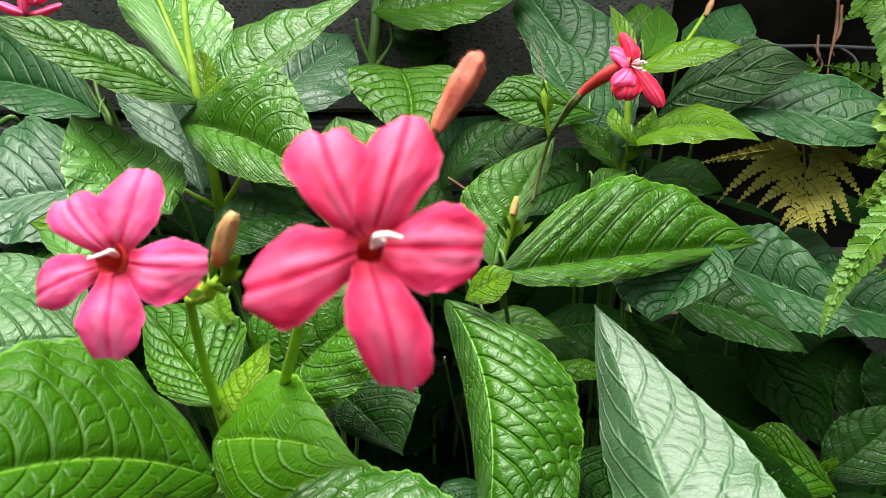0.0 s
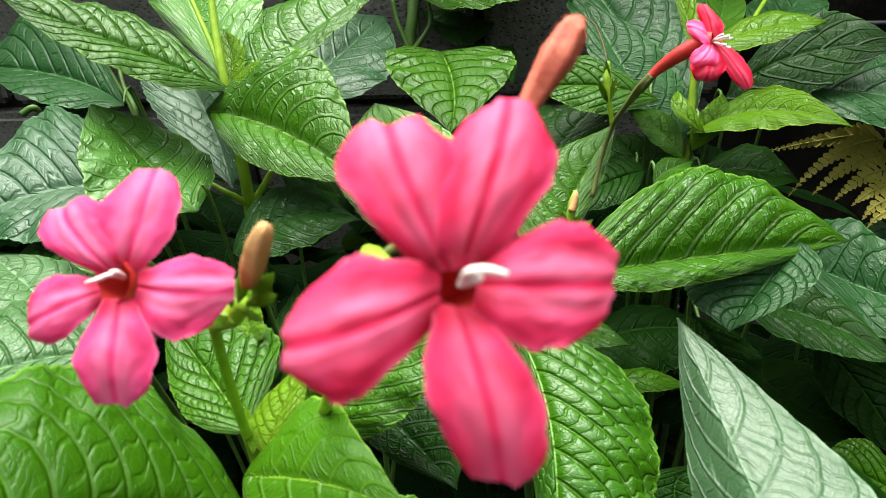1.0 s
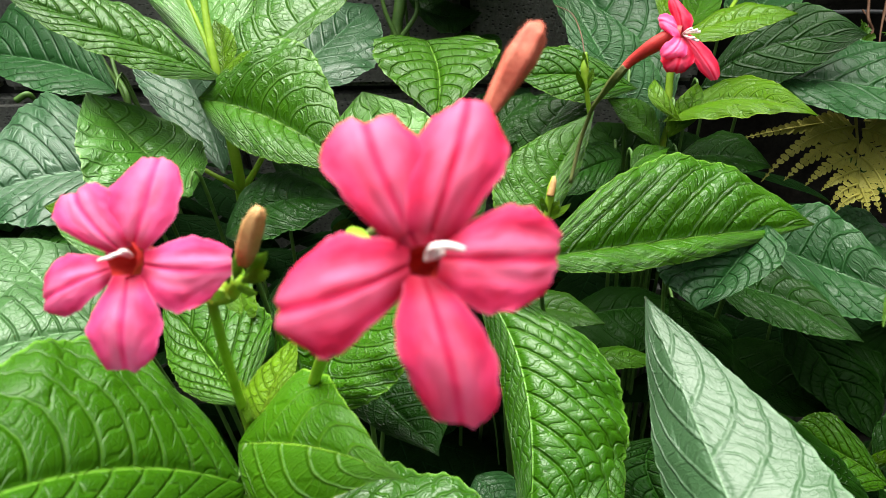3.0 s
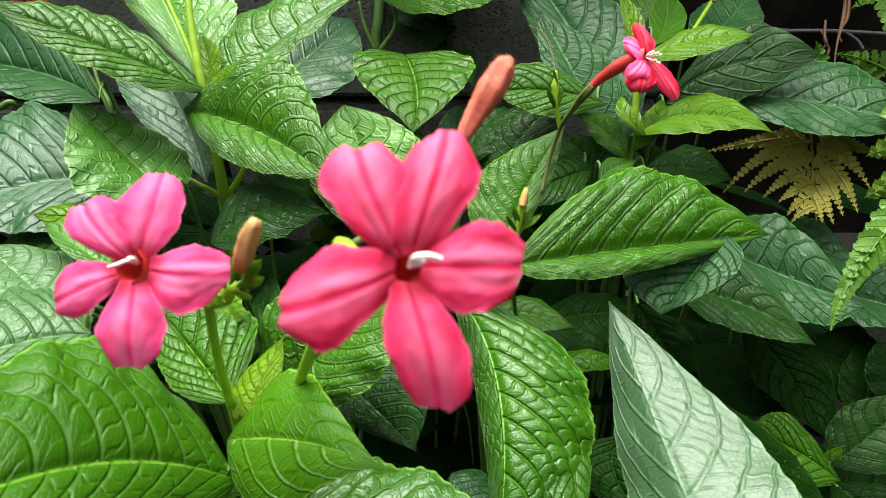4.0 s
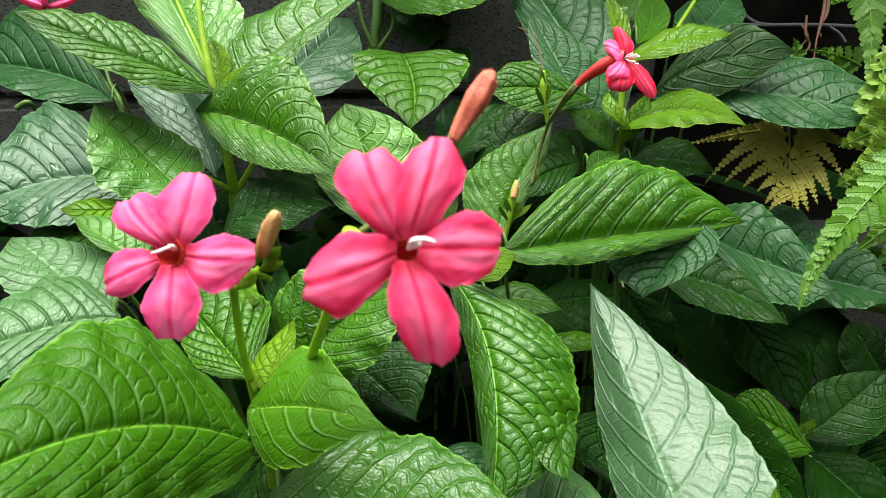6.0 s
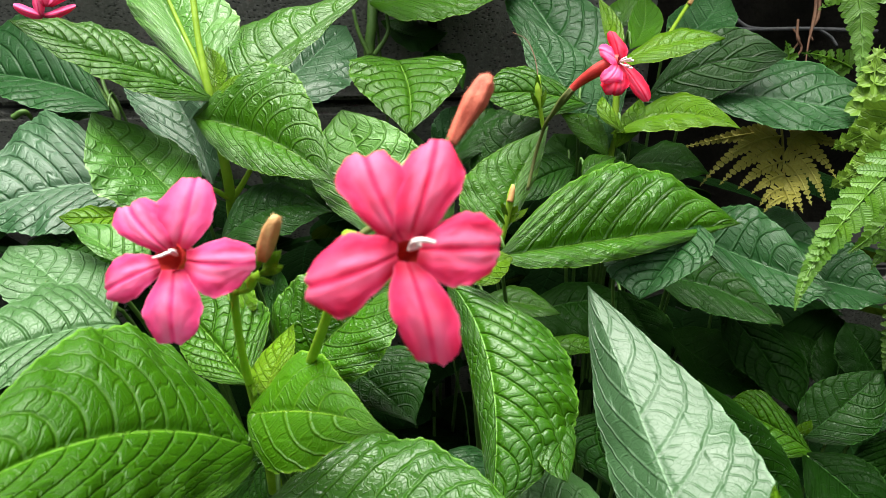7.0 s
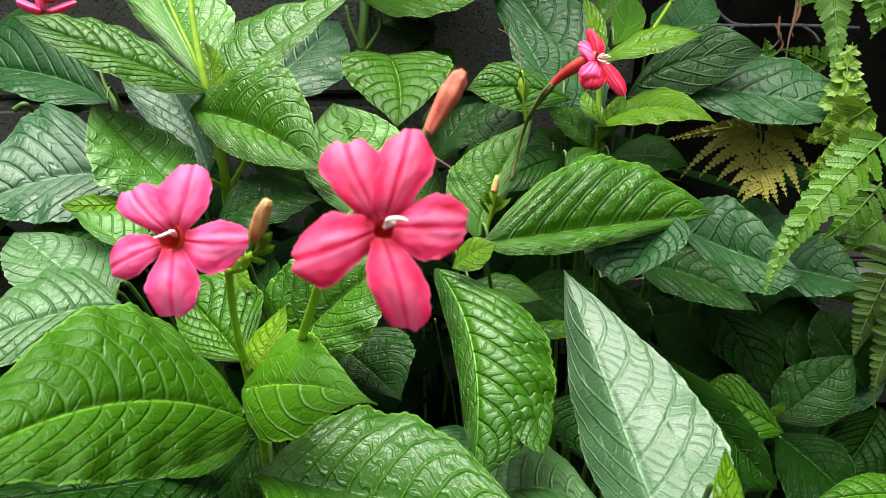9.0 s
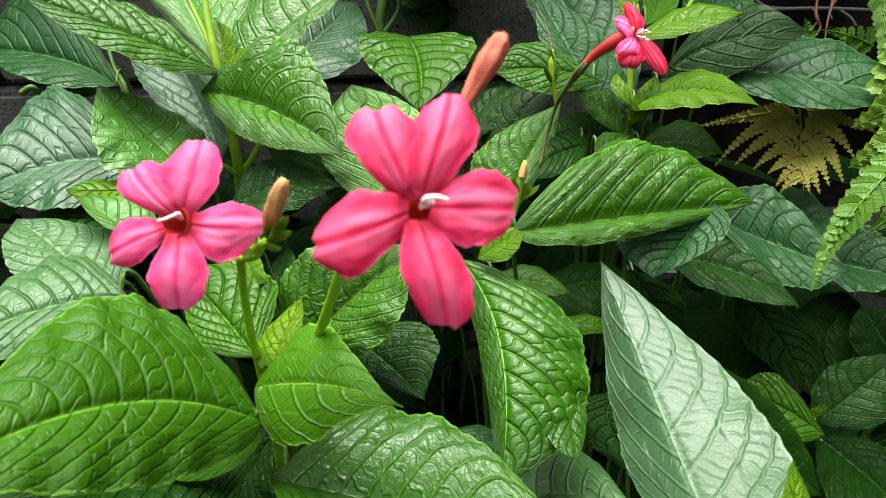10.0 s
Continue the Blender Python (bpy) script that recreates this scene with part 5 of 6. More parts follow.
# ferns
green_fern = thing("fern", (0.30, 0.42, 0.0), "bright green fern with toothed leaflets", "fern", "ferns in the bed")
yellow_fern = thing("fern", (0.25, 0.50, 0.0), "yellowing fern frond hanging under the leaves", "fern", "ferns in the bed")
frond("frond", green_fern, FERN, (0.2579, 0.3700, 0.4662), (0.2019, 0.3289, 0.4348), (0.1744, 0.2943, 0.4106), (-0.0054, 0.0051, 0.0031), 0.018, count=24, lobes=5, slim=0.30, lean=0.6, blunt=4.5, tooth=0.80, gather=1.6, droop=0.18, fall=1.05, seed=3)
frond("frond", green_fern, FERN, (0.2653, 0.5028, 0.5105), (0.2635, 0.4715, 0.4807), (0.2557, 0.4405, 0.4517), (-0.0083, 0.0040, -0.0011), 0.0155, count=19, lobes=4, slim=0.28, lean=0.75, blunt=3.5, tooth=0.84, gather=1.4, droop=0.2, fall=1.25, seed=6)
frond("frond", green_fern, FERN, (0.2691, 0.4850, 0.4603), (0.2511, 0.4854, 0.4681), (0.2329, 0.4838, 0.4719), (0.0015, 0.0026, 0.0098), 0.012, count=6, lobes=3, slim=0.28, lean=0.5, blunt=4, tooth=0.68, gather=1.1, droop=0.2, fall=1.25, seed=7)
frond("frond", green_fern, FERN_PALE, (0.2586, 0.4263, 0.4513), (0.2619, 0.4435, 0.4675), (0.2674, 0.4589, 0.4848), (0.0077, -0.0044, 0.0004), 0.0175, count=5, lobes=3, slim=0.36, lean=0.7, blunt=4.5, tooth=0.74, gather=1.05, droop=0.3, curl=0.12, fall=0.8, seed=8)
frond("frond", green_fern, FERN_PALE, (0.2563, 0.3973, 0.4676), (0.2489, 0.4074, 0.4521), (0.2358, 0.4188, 0.4347), (-0.0040, 0.0056, 0.0069), 0.0200, count=7, lobes=3, slim=0.36, lean=0.5, blunt=4.5, tooth=0.74, gather=1.1, droop=0.3, curl=0.12, fall=0.8, seed=9)
frond("frond", green_fern, FERN_PALE, (0.2540, 0.3786, 0.4521), (0.2454, 0.3898, 0.4383), (0.2293, 0.3959, 0.4206), (-0.0035, 0.0057, 0.0069), 0.0213, count=7, lobes=3, slim=0.36, lean=0.5, blunt=4, tooth=0.7, gather=1.15, droop=0.3, curl=0.1, fall=0.8, seed=5)
frond("frond", green_fern, FERN, (0.2597, 0.3804, 0.4378), (0.2494, 0.3828, 0.4301), (0.2341, 0.3843, 0.4166), (-0.0035, 0.0059, 0.0067), 0.013, count=7, lobes=3, slim=0.28, lean=0.5, blunt=4, tooth=0.7, gather=1.15, droop=0.25, fall=1.25, seed=10)
frond("frond", green_fern, FERN, (0.2634, 0.3739, 0.4307), (0.2453, 0.3623, 0.4140), (0.2286, 0.3570, 0.4004), (-0.0049, 0.0060, 0.0045), 0.018, count=10, lobes=4, slim=0.28, lean=0.5, blunt=4, tooth=0.76, gather=1.3, droop=0.2, fall=1.25, seed=4)
frond("frond", green_fern, FERN, (0.2691, 0.3701, 0.4089), (0.2537, 0.3617, 0.4010), (0.2430, 0.3545, 0.3905), (-0.0049, 0.0062, 0.0043), 0.014, count=8, lobes=4, slim=0.28, lean=0.5, blunt=4, tooth=0.76, gather=1.2, droop=0.2, fall=1.25, seed=16)
frond("frond", green_fern, FERN, (0.2376, 0.5109, 0.4570), (0.2375, 0.5132, 0.4634), (0.2349, 0.5165, 0.4694), (0.0095, -0.0035, 0.0023), 0.007, count=3, lobes=3, slim=0.28, lean=0.6, blunt=4.5, tooth=0.7, gather=1.05, fall=1.25, seed=17)
frond("frond", green_fern, FERN_DARK, (0.3091, 0.4002, 0.3701), (0.2829, 0.3681, 0.3438), (0.2647, 0.3414, 0.3245), (0.0185, -0.0142, -0.0219), 0.024, count=17, lobes=6, droop=0.2, slim=0.26, lean=0.2, blunt=3.5, seed=11)
frond("frond", green_fern, FERN_DARK, (0.3109, 0.3655, 0.3552), (0.2801, 0.3366, 0.3339), (0.2657, 0.3093, 0.3134), (0.0177, -0.0075, -0.0122), 0.024, count=17, lobes=6, droop=0.2, slim=0.26, lean=0.2, blunt=3.5, fall=1.25, seed=12)
frond("frond", green_fern, FERN, (0.3213, 0.5401, 0.4995), (0.3180, 0.5284, 0.4830), (0.3098, 0.5166, 0.4667), (0.0210, -0.0015, -0.0039), 0.024, count=7, lobes=3, blunt=3.5, fall=1.25, seed=13)
frond("frond", green_fern, FERN, (0.2961, 0.5672, 0.5053), (0.2785, 0.5466, 0.4948), (0.2566, 0.5276, 0.4868), (0.0167, -0.0090, -0.0143), 0.02, count=9, lobes=4, blunt=3.2, fall=1.25, seed=14)
tube("stem", [(0.2264, 0.4764, 0.4314), (0.2262, 0.4608, 0.4159), (0.2226, 0.4410, 0.4052), (0.2179, 0.4155, 0.3939)], [0.0009, 0.0008, 0.0006, 0.0003], FERN_YELLOW, yellow_fern, "thin stalk", sides=6)
frond("pinna", yellow_fern, FERN_YELLOW, (0.2257, 0.4660, 0.4209), (0.1966, 0.4584, 0.4153), (0.1707, 0.4448, 0.3950), (-0.0056, 0.0061, 0.0079), 0.0101, count=16, lobes=2, droop=0.02, slim=0.225, blunt=2.4, lean=0.85, start=0.03, tooth=0.95, gather=1.25, seed=20)
frond("pinna", yellow_fern, FERN_YELLOW, (0.2262, 0.4595, 0.4157), (0.2029, 0.4520, 0.4113), (0.1824, 0.4419, 0.3974), (-0.0053, 0.0062, 0.0078), 0.0101, count=12, lobes=2, droop=0.02, slim=0.225, blunt=2.4, lean=0.85, start=0.03, tooth=0.95, gather=1.25, seed=21)
frond("pinna", yellow_fern, FERN_YELLOW, (0.2244, 0.4513, 0.4098), (0.2068, 0.4437, 0.4068), (0.1924, 0.4355, 0.3975), (-0.0054, 0.0063, 0.0075), 0.0088, count=10, lobes=2, droop=0.02, slim=0.225, blunt=2.4, lean=0.85, start=0.03, tooth=0.95, gather=1.25, seed=22)
frond("pinna", yellow_fern, FERN_YELLOW, (0.2226, 0.4410, 0.4052), (0.2099, 0.4345, 0.4039), (0.1991, 0.4291, 0.3977), (-0.0051, 0.0064, 0.0075), 0.0077, count=8, lobes=2, droop=0.02, slim=0.225, blunt=2.4, lean=0.85, start=0.03, tooth=0.95, gather=1.25, seed=23)
frond("pinna", yellow_fern, FERN_YELLOW, (0.2205, 0.4312, 0.4014), (0.2103, 0.4264, 0.3997), (0.2032, 0.4219, 0.3930), (-0.0058, 0.0064, 0.0066), 0.0066, count=6, lobes=2, droop=0.02, slim=0.225, blunt=2.4, lean=0.85, start=0.03, tooth=0.95, gather=1.25, seed=24)
frond("pinna", yellow_fern, FERN_YELLOW, (0.2190, 0.4242, 0.3988), (0.2106, 0.4207, 0.3967), (0.2051, 0.4181, 0.3902), (-0.0057, 0.0064, 0.0064), 0.0053, count=5, lobes=2, droop=0.02, slim=0.225, blunt=2.4, lean=0.85, start=0.03, tooth=0.95, gather=1.25, seed=25)
frond("pinna", yellow_fern, FERN_YELLOW, (0.2292, 0.4639, 0.4202), (0.2382, 0.4455, 0.4213), (0.2477, 0.4247, 0.4107), (0.0053, 0.0017, 0.0085), 0.0101, count=11, lobes=2, droop=0.02, slim=0.225, blunt=2.4, lean=0.85, start=0.03, tooth=0.95, gather=1.25, seed=26)
frond("pinna", yellow_fern, FERN_YELLOW, (0.2284, 0.4587, 0.4161), (0.2354, 0.4369, 0.4115), (0.2404, 0.4157, 0.3991), (0.0072, 0.0001, 0.0069), 0.0101, count=12, lobes=2, droop=0.02, slim=0.225, blunt=2.4, lean=0.85, start=0.03, tooth=0.95, gather=1.25, seed=27)
frond("pinna", yellow_fern, FERN_YELLOW, (0.2255, 0.4482, 0.4097), (0.2288, 0.4315, 0.4070), (0.2323, 0.4150, 0.3970), (0.0076, -0.0002, 0.0064), 0.0083, count=9, lobes=2, droop=0.02, slim=0.225, blunt=2.4, lean=0.85, start=0.03, tooth=0.95, gather=1.25, seed=28)
frond("pinna", yellow_fern, FERN_YELLOW, (0.2228, 0.4371, 0.4049), (0.2237, 0.4235, 0.4017), (0.2261, 0.4112, 0.3939), (0.0081, -0.0007, 0.0056), 0.0070, count=7, lobes=2, droop=0.02, slim=0.225, blunt=2.4, lean=0.85, start=0.03, tooth=0.95, gather=1.25, seed=29)
frond("pinna", yellow_fern, FERN_YELLOW, (0.2200, 0.4271, 0.4004), (0.2193, 0.4188, 0.3986), (0.2205, 0.4128, 0.3938), (0.0086, -0.0015, 0.0045), 0.0053, count=5, lobes=2, droop=0.02, slim=0.225, blunt=2.4, lean=0.85, start=0.03, tooth=0.95, gather=1.25, seed=30)
frond("pinna", yellow_fern, FERN_YELLOW, (0.2260, 0.4772, 0.4198), (0.1970, 0.4741, 0.4174), (0.1618, 0.4733, 0.4096), (-0.0024, 0.0056, 0.0100), 0.0101, count=17, lobes=2, droop=0.02, slim=0.225, blunt=2.4, lean=0.85, start=0.03, tooth=0.95, gather=1.25, seed=31)
frond("pinna", yellow_fern, FERN_YELLOW, (0.2341, 0.4741, 0.4212), (0.2449, 0.4558, 0.4243), (0.2619, 0.4358, 0.4231), (0.0023, 0.0037, 0.0099), 0.0095, count=14, lobes=2, droop=0.02, slim=0.225, blunt=2.4, lean=0.85, start=0.03, tooth=0.95, gather=1.25, seed=32)

# the lattice tray in front of the soil bank, upper right
tray = thing("plant_tray", (0.3, 0.62, 0.40), "grey plastic lattice tray against dark soil", "plant tray")
tube("tray_bar", [(0.2503, 0.7219, 0.4159), (0.2870, 0.7220, 0.4130), (0.3435, 0.7244, 0.4118), (0.4113, 0.7253, 0.4074)], [0.0018, 0.0018, 0.0018, 0.0018], RIM_PLASTIC, tray, "straight grey rib", sides=8)
tube("tray_rib", [(0.2658, 0.7555, 0.4628), (0.2656, 0.7361, 0.4350), (0.2729, 0.7282, 0.4231), (0.2859, 0.7232, 0.4149), (0.3040, 0.7226, 0.4125)], [0.0018, 0.0018, 0.0018, 0.0018, 0.0018], RIM_PLASTIC, tray, "curved grey rib", sides=8)
tube("tray_rib", [(0.2870, 0.7223, 0.4135), (0.2785, 0.7178, 0.4077), (0.2655, 0.7134, 0.4025)], [0.0018, 0.0018, 0.0018], RIM_PLASTIC, tray, "curved grey rib", sides=8)
tube("tray_rib", [(0.2658, 0.7555, 0.4628), (0.2645, 0.7360, 0.4350), (0.2622, 0.7230, 0.4165), (0.2598, 0.7099, 0.3980)], [0.0012, 0.0012, 0.0012, 0.0012], RIM_PLASTIC, tray, "thin upright rib", sides=8)
tube("tray_rib", [(0.3548, 0.7245, 0.4109), (0.3661, 0.7203, 0.4041), (0.3717, 0.7157, 0.3970)], [0.0014, 0.0014, 0.0014], RIM_PLASTIC, tray, "curved grey rib", sides=8)
dead_stalk = thing("dead_stalk", (0.3, 0.58, 0.30), "shrivelled brown dead stalks hanging by the tray", "dead plant")
tube("stalk", [(0.3044, 0.6434, 0.4738), (0.3033, 0.6322, 0.4580), (0.2958, 0.6135, 0.4494), (0.2875, 0.5951, 0.4412), (0.2802, 0.5744, 0.4296)], [0.0012, 0.0016, 0.0014, 0.0008, 0.0005], DRY, dead_stalk, "twisted brown stalk", sides=7)
tube("stalk", [(0.3073, 0.6407, 0.4698), (0.3029, 0.6230, 0.4535), (0.2939, 0.6107, 0.4455), (0.2935, 0.6014, 0.4409)], [0.0012, 0.0014, 0.001, 0.0006], DRY, dead_stalk, "", sides=6)
tube("stalk", [(0.2931, 0.6364, 0.4473), (0.2878, 0.6178, 0.4386), (0.2911, 0.6123, 0.4305), (0.2805, 0.5972, 0.4272)], [0.001, 0.0012, 0.001, 0.0006], DRY, dead_stalk, "", sides=6)
tube("stalk", [(0.2934, 0.6422, 0.4381), (0.2940, 0.6266, 0.4332), (0.2829, 0.6106, 0.4288)], [0.0008, 0.001, 0.0006], DRY, dead_stalk, "", sides=6)

# leaf stalks down to the roots
tube("stem", [(-0.0577, 0.1807, 0.4452), (-0.0563, 0.1987, 0.4319), (-0.0570, 0.2180, 0.2375), (-0.0579, 0.2238, 0.0000)], [0.0008, 0.001, 0.0015, 0.002], STEM_DARK, front_plant, sides=7, per=6)
tube("stem", [(-0.0743, 0.2474, 0.4542), (-0.0729, 0.2612, 0.4426), (-0.0695, 0.2645, 0.2434), (-0.0654, 0.2507, 0.0000)], [0.0008, 0.001, 0.0015, 0.002], STEM_DARK, front_plant, sides=7, per=6)
tube("stem", [(-0.0566, 0.2255, 0.4287), (-0.0586, 0.2412, 0.4155), (-0.0593, 0.2496, 0.2285), (-0.0600, 0.2422, 0.0000)], [0.0008, 0.001, 0.0015, 0.002], STEM_DARK, front_plant, sides=7, per=6)
tube("stem", [(-0.0377, 0.2482, 0.4202), (-0.0397, 0.2669, 0.4087), (-0.0450, 0.2694, 0.2248), (-0.0515, 0.2546, 0.0000)], [0.0008, 0.001, 0.0015, 0.002], STEM_DARK, front_plant, sides=7, per=6)
tube("stem", [(-0.0494, 0.1750, 0.4207), (-0.0523, 0.1918, 0.4100), (-0.0546, 0.2126, 0.2255), (-0.0574, 0.2203, 0.0000)], [0.0008, 0.001, 0.0015, 0.002], STEM_DARK, front_plant, sides=7, per=6)
tube("stem", [(-0.0665, 0.1946, 0.4170), (-0.0639, 0.2115, 0.4072), (-0.0626, 0.2275, 0.2240), (-0.0610, 0.2292, 0.0000)], [0.0008, 0.001, 0.0015, 0.002], STEM_DARK, front_plant, sides=7, per=6)
tube("stem", [(-0.0774, 0.2083, 0.3907), (-0.0748, 0.2262, 0.3789), (-0.0708, 0.2387, 0.2084), (-0.0659, 0.2361, 0.0000)], [0.0008, 0.001, 0.0015, 0.002], STEM_DARK, front_plant, sides=7, per=6)
tube("stem", [(-0.0745, 0.2275, 0.3790), (-0.0728, 0.2454, 0.3698), (-0.0694, 0.2531, 0.2034), (-0.0652, 0.2448, 0.0000)], [0.0008, 0.001, 0.0015, 0.002], STEM_DARK, front_plant, sides=7, per=6)
tube("stem", [(-0.0875, 0.2789, 0.4012), (-0.0885, 0.2937, 0.3877), (-0.0816, 0.2890, 0.2132), (-0.0731, 0.2656, 0.0000)], [0.0008, 0.001, 0.0015, 0.002], STEM_DARK, front_plant, sides=7, per=6)
tube("stem", [(-0.1301, 0.4482, 0.4495), (-0.1313, 0.4620, 0.4378), (-0.1386, 0.4601, 0.2408), (-0.1474, 0.4400, 0.0000)], [0.0008, 0.001, 0.0015, 0.002], STEM_DARK, back_left_plant, sides=7, per=6)
tube("stem", [(-0.1535, 0.4231, 0.4170), (-0.1521, 0.4372, 0.4045), (-0.1539, 0.4415, 0.2225), (-0.1560, 0.4289, 0.0000)], [0.0008, 0.001, 0.0015, 0.002], STEM_DARK, back_left_plant, sides=7, per=6)
tube("stem", [(-0.2386, 0.4745, 0.4458), (-0.2360, 0.4895, 0.4342), (-0.2169, 0.4810, 0.2388), (-0.1934, 0.4527, 0.0000)], [0.0008, 0.001, 0.0015, 0.002], STEM_DARK, back_left_plant, sides=7, per=6)
tube("stem", [(-0.1762, 0.3629, 0.4395), (-0.1732, 0.3787, 0.4282), (-0.1696, 0.3977, 0.2355), (-0.1651, 0.4031, 0.0000)], [0.0008, 0.001, 0.0015, 0.002], STEM_DARK, back_left_plant, sides=7, per=6)
tube("stem", [(-0.1296, 0.3304, 0.4549), (-0.1274, 0.3452, 0.4427), (-0.1352, 0.3724, 0.2435), (-0.1447, 0.3877, 0.0000)], [0.0008, 0.001, 0.0015, 0.002], STEM_DARK, back_left_plant, sides=7, per=6)
tube("stem", [(-0.1044, 0.3173, 0.4414), (-0.1070, 0.3332, 0.4288), (-0.1205, 0.3634, 0.2358), (-0.1369, 0.3827, 0.0000)], [0.0008, 0.001, 0.0015, 0.002], STEM_DARK, back_left_plant, sides=7, per=6)
tube("stem", [(-0.0365, 0.3405, 0.4302), (-0.0361, 0.3547, 0.4171), (-0.0667, 0.3794, 0.2294), (-0.1041, 0.3918, 0.0000)], [0.0008, 0.001, 0.0015, 0.002], STEM_DARK, back_left_plant, sides=7, per=6)
tube("stem", [(-0.1522, 0.3115, 0.4586), (-0.1500, 0.3299, 0.4468), (-0.1522, 0.3613, 0.2457), (-0.1548, 0.3819, 0.0000)], [0.0008, 0.001, 0.0015, 0.002], STEM_DARK, back_left_plant, sides=7, per=6)
tube("stem", [(-0.1208, 0.2592, 0.4632), (-0.1183, 0.2749, 0.4506), (-0.1283, 0.3195, 0.2479), (-0.1405, 0.3563, 0.0000)], [0.0008, 0.001, 0.0015, 0.002], STEM_DARK, back_left_plant, sides=7, per=6)
tube("stem", [(-0.1420, 0.2534, 0.4355), (-0.1397, 0.2681, 0.4237), (-0.1444, 0.3143, 0.2330), (-0.1501, 0.3530, 0.0000)], [0.0008, 0.001, 0.0015, 0.002], STEM_DARK, back_left_plant, sides=7, per=6)
tube("stem", [(-0.1209, 0.2248, 0.4612), (-0.1183, 0.2426, 0.4495), (-0.1282, 0.2956, 0.2472), (-0.1404, 0.3425, 0.0000)], [0.0008, 0.001, 0.0015, 0.002], STEM_DARK, back_left_plant, sides=7, per=6)
tube("stem", [(-0.1810, 0.3333, 0.4169), (-0.1782, 0.3492, 0.4047), (-0.1733, 0.3755, 0.2226), (-0.1673, 0.3899, 0.0000)], [0.0008, 0.001, 0.0015, 0.002], STEM_DARK, back_left_plant, sides=7, per=6)
tube("stem", [(-0.2716, 0.5300, 0.4263), (-0.2686, 0.5467, 0.4152), (-0.2413, 0.5243, 0.2284), (-0.2080, 0.4790, 0.0000)], [0.0008, 0.001, 0.0015, 0.002], STEM_DARK, back_left_plant, sides=7, per=6)
tube("stem", [(-0.0567, 0.5705, 0.4870), (-0.0595, 0.5878, 0.4753), (-0.0551, 0.5874, 0.2614), (-0.0496, 0.5691, 0.0000)], [0.0008, 0.001, 0.0015, 0.002], STEM_DARK, wall_plant, sides=7, per=6)
tube("stem", [(-0.0124, 0.4057, 0.3617), (-0.0118, 0.4204, 0.3482), (-0.0187, 0.4610, 0.1915), (-0.0272, 0.4930, 0.0000)], [0.0008, 0.001, 0.0015, 0.002], STEM_DARK, wall_plant, sides=7, per=6)
tube("stem", [(0.0210, 0.4578, 0.3959), (0.0199, 0.4723, 0.3828), (0.0050, 0.5001, 0.2105), (-0.0134, 0.5164, 0.0000)], [0.0008, 0.001, 0.0015, 0.002], STEM_DARK, wall_plant, sides=7, per=6)
tube("stem", [(-0.0053, 0.5221, 0.3704), (-0.0066, 0.5370, 0.3570), (-0.0151, 0.5488, 0.1964), (-0.0254, 0.5456, 0.0000)], [0.0008, 0.001, 0.0015, 0.002], STEM_DARK, wall_plant, sides=7, per=6)
tube("stem", [(-0.0422, 0.4261, 0.3084), (-0.0409, 0.4411, 0.2949), (-0.0405, 0.4767, 0.1622), (-0.0400, 0.5024, 0.0000)], [0.0008, 0.001, 0.0015, 0.002], STEM_DARK, wall_plant, sides=7, per=6)
tube("stem", [(0.1006, 0.4326, 0.4308), (0.1022, 0.4477, 0.4175), (0.1068, 0.4545, 0.2296), (0.1125, 0.4450, 0.0000)], [0.0008, 0.001, 0.0015, 0.002], STEM_DARK, red_plant, sides=7, per=6)
tube("stem", [(0.0836, 0.4334, 0.4610), (0.0865, 0.4501, 0.4489), (0.0952, 0.4565, 0.2469), (0.1058, 0.4465, 0.0000)], [0.0008, 0.001, 0.0015, 0.002], STEM_DARK, red_plant, sides=7, per=6)
tube("stem", [(0.0257, 0.4166, 0.4155), (0.0243, 0.4319, 0.4019), (0.0478, 0.4426, 0.2210), (0.0765, 0.4379, 0.0000)], [0.0008, 0.001, 0.0015, 0.002], STEM_DARK, red_plant, sides=7, per=6)
tube("stem", [(-0.0006, 0.4292, 0.4169), (-0.0022, 0.4442, 0.4037), (0.0279, 0.4518, 0.2220), (0.0646, 0.4433, 0.0000)], [0.0008, 0.001, 0.0015, 0.002], STEM_DARK, red_plant, sides=7, per=6)
tube("stem", [(0.0773, 0.4137, 0.4265), (0.0799, 0.4317, 0.4154), (0.0902, 0.4429, 0.2284), (0.1027, 0.4387, 0.0000)], [0.0008, 0.001, 0.0015, 0.002], STEM_DARK, red_plant, sides=7, per=6)
tube("stem", [(0.0354, 0.3102, 0.4336), (0.0326, 0.3257, 0.4226), (0.0538, 0.3627, 0.2324), (0.0798, 0.3901, 0.0000)], [0.0008, 0.001, 0.0015, 0.002], STEM_DARK, red_plant, sides=7, per=6)
tube("stem", [(0.0198, 0.2931, 0.4332), (0.0174, 0.3094, 0.4201), (0.0425, 0.3506, 0.2310), (0.0732, 0.3831, 0.0000)], [0.0008, 0.001, 0.0015, 0.002], STEM_DARK, red_plant, sides=7, per=6)
tube("stem", [(0.1357, 0.3434, 0.4251), (0.1376, 0.3619, 0.4150), (0.1335, 0.3903, 0.2283), (0.1285, 0.4073, 0.0000)], [0.0008, 0.001, 0.0015, 0.002], STEM_DARK, red_plant, sides=7, per=6)
tube("stem", [(0.1306, 0.3700, 0.3737), (0.1277, 0.3867, 0.3630), (0.1254, 0.4088, 0.1996), (0.1226, 0.4180, 0.0000)], [0.0008, 0.001, 0.0015, 0.002], STEM_DARK, red_plant, sides=7, per=6)
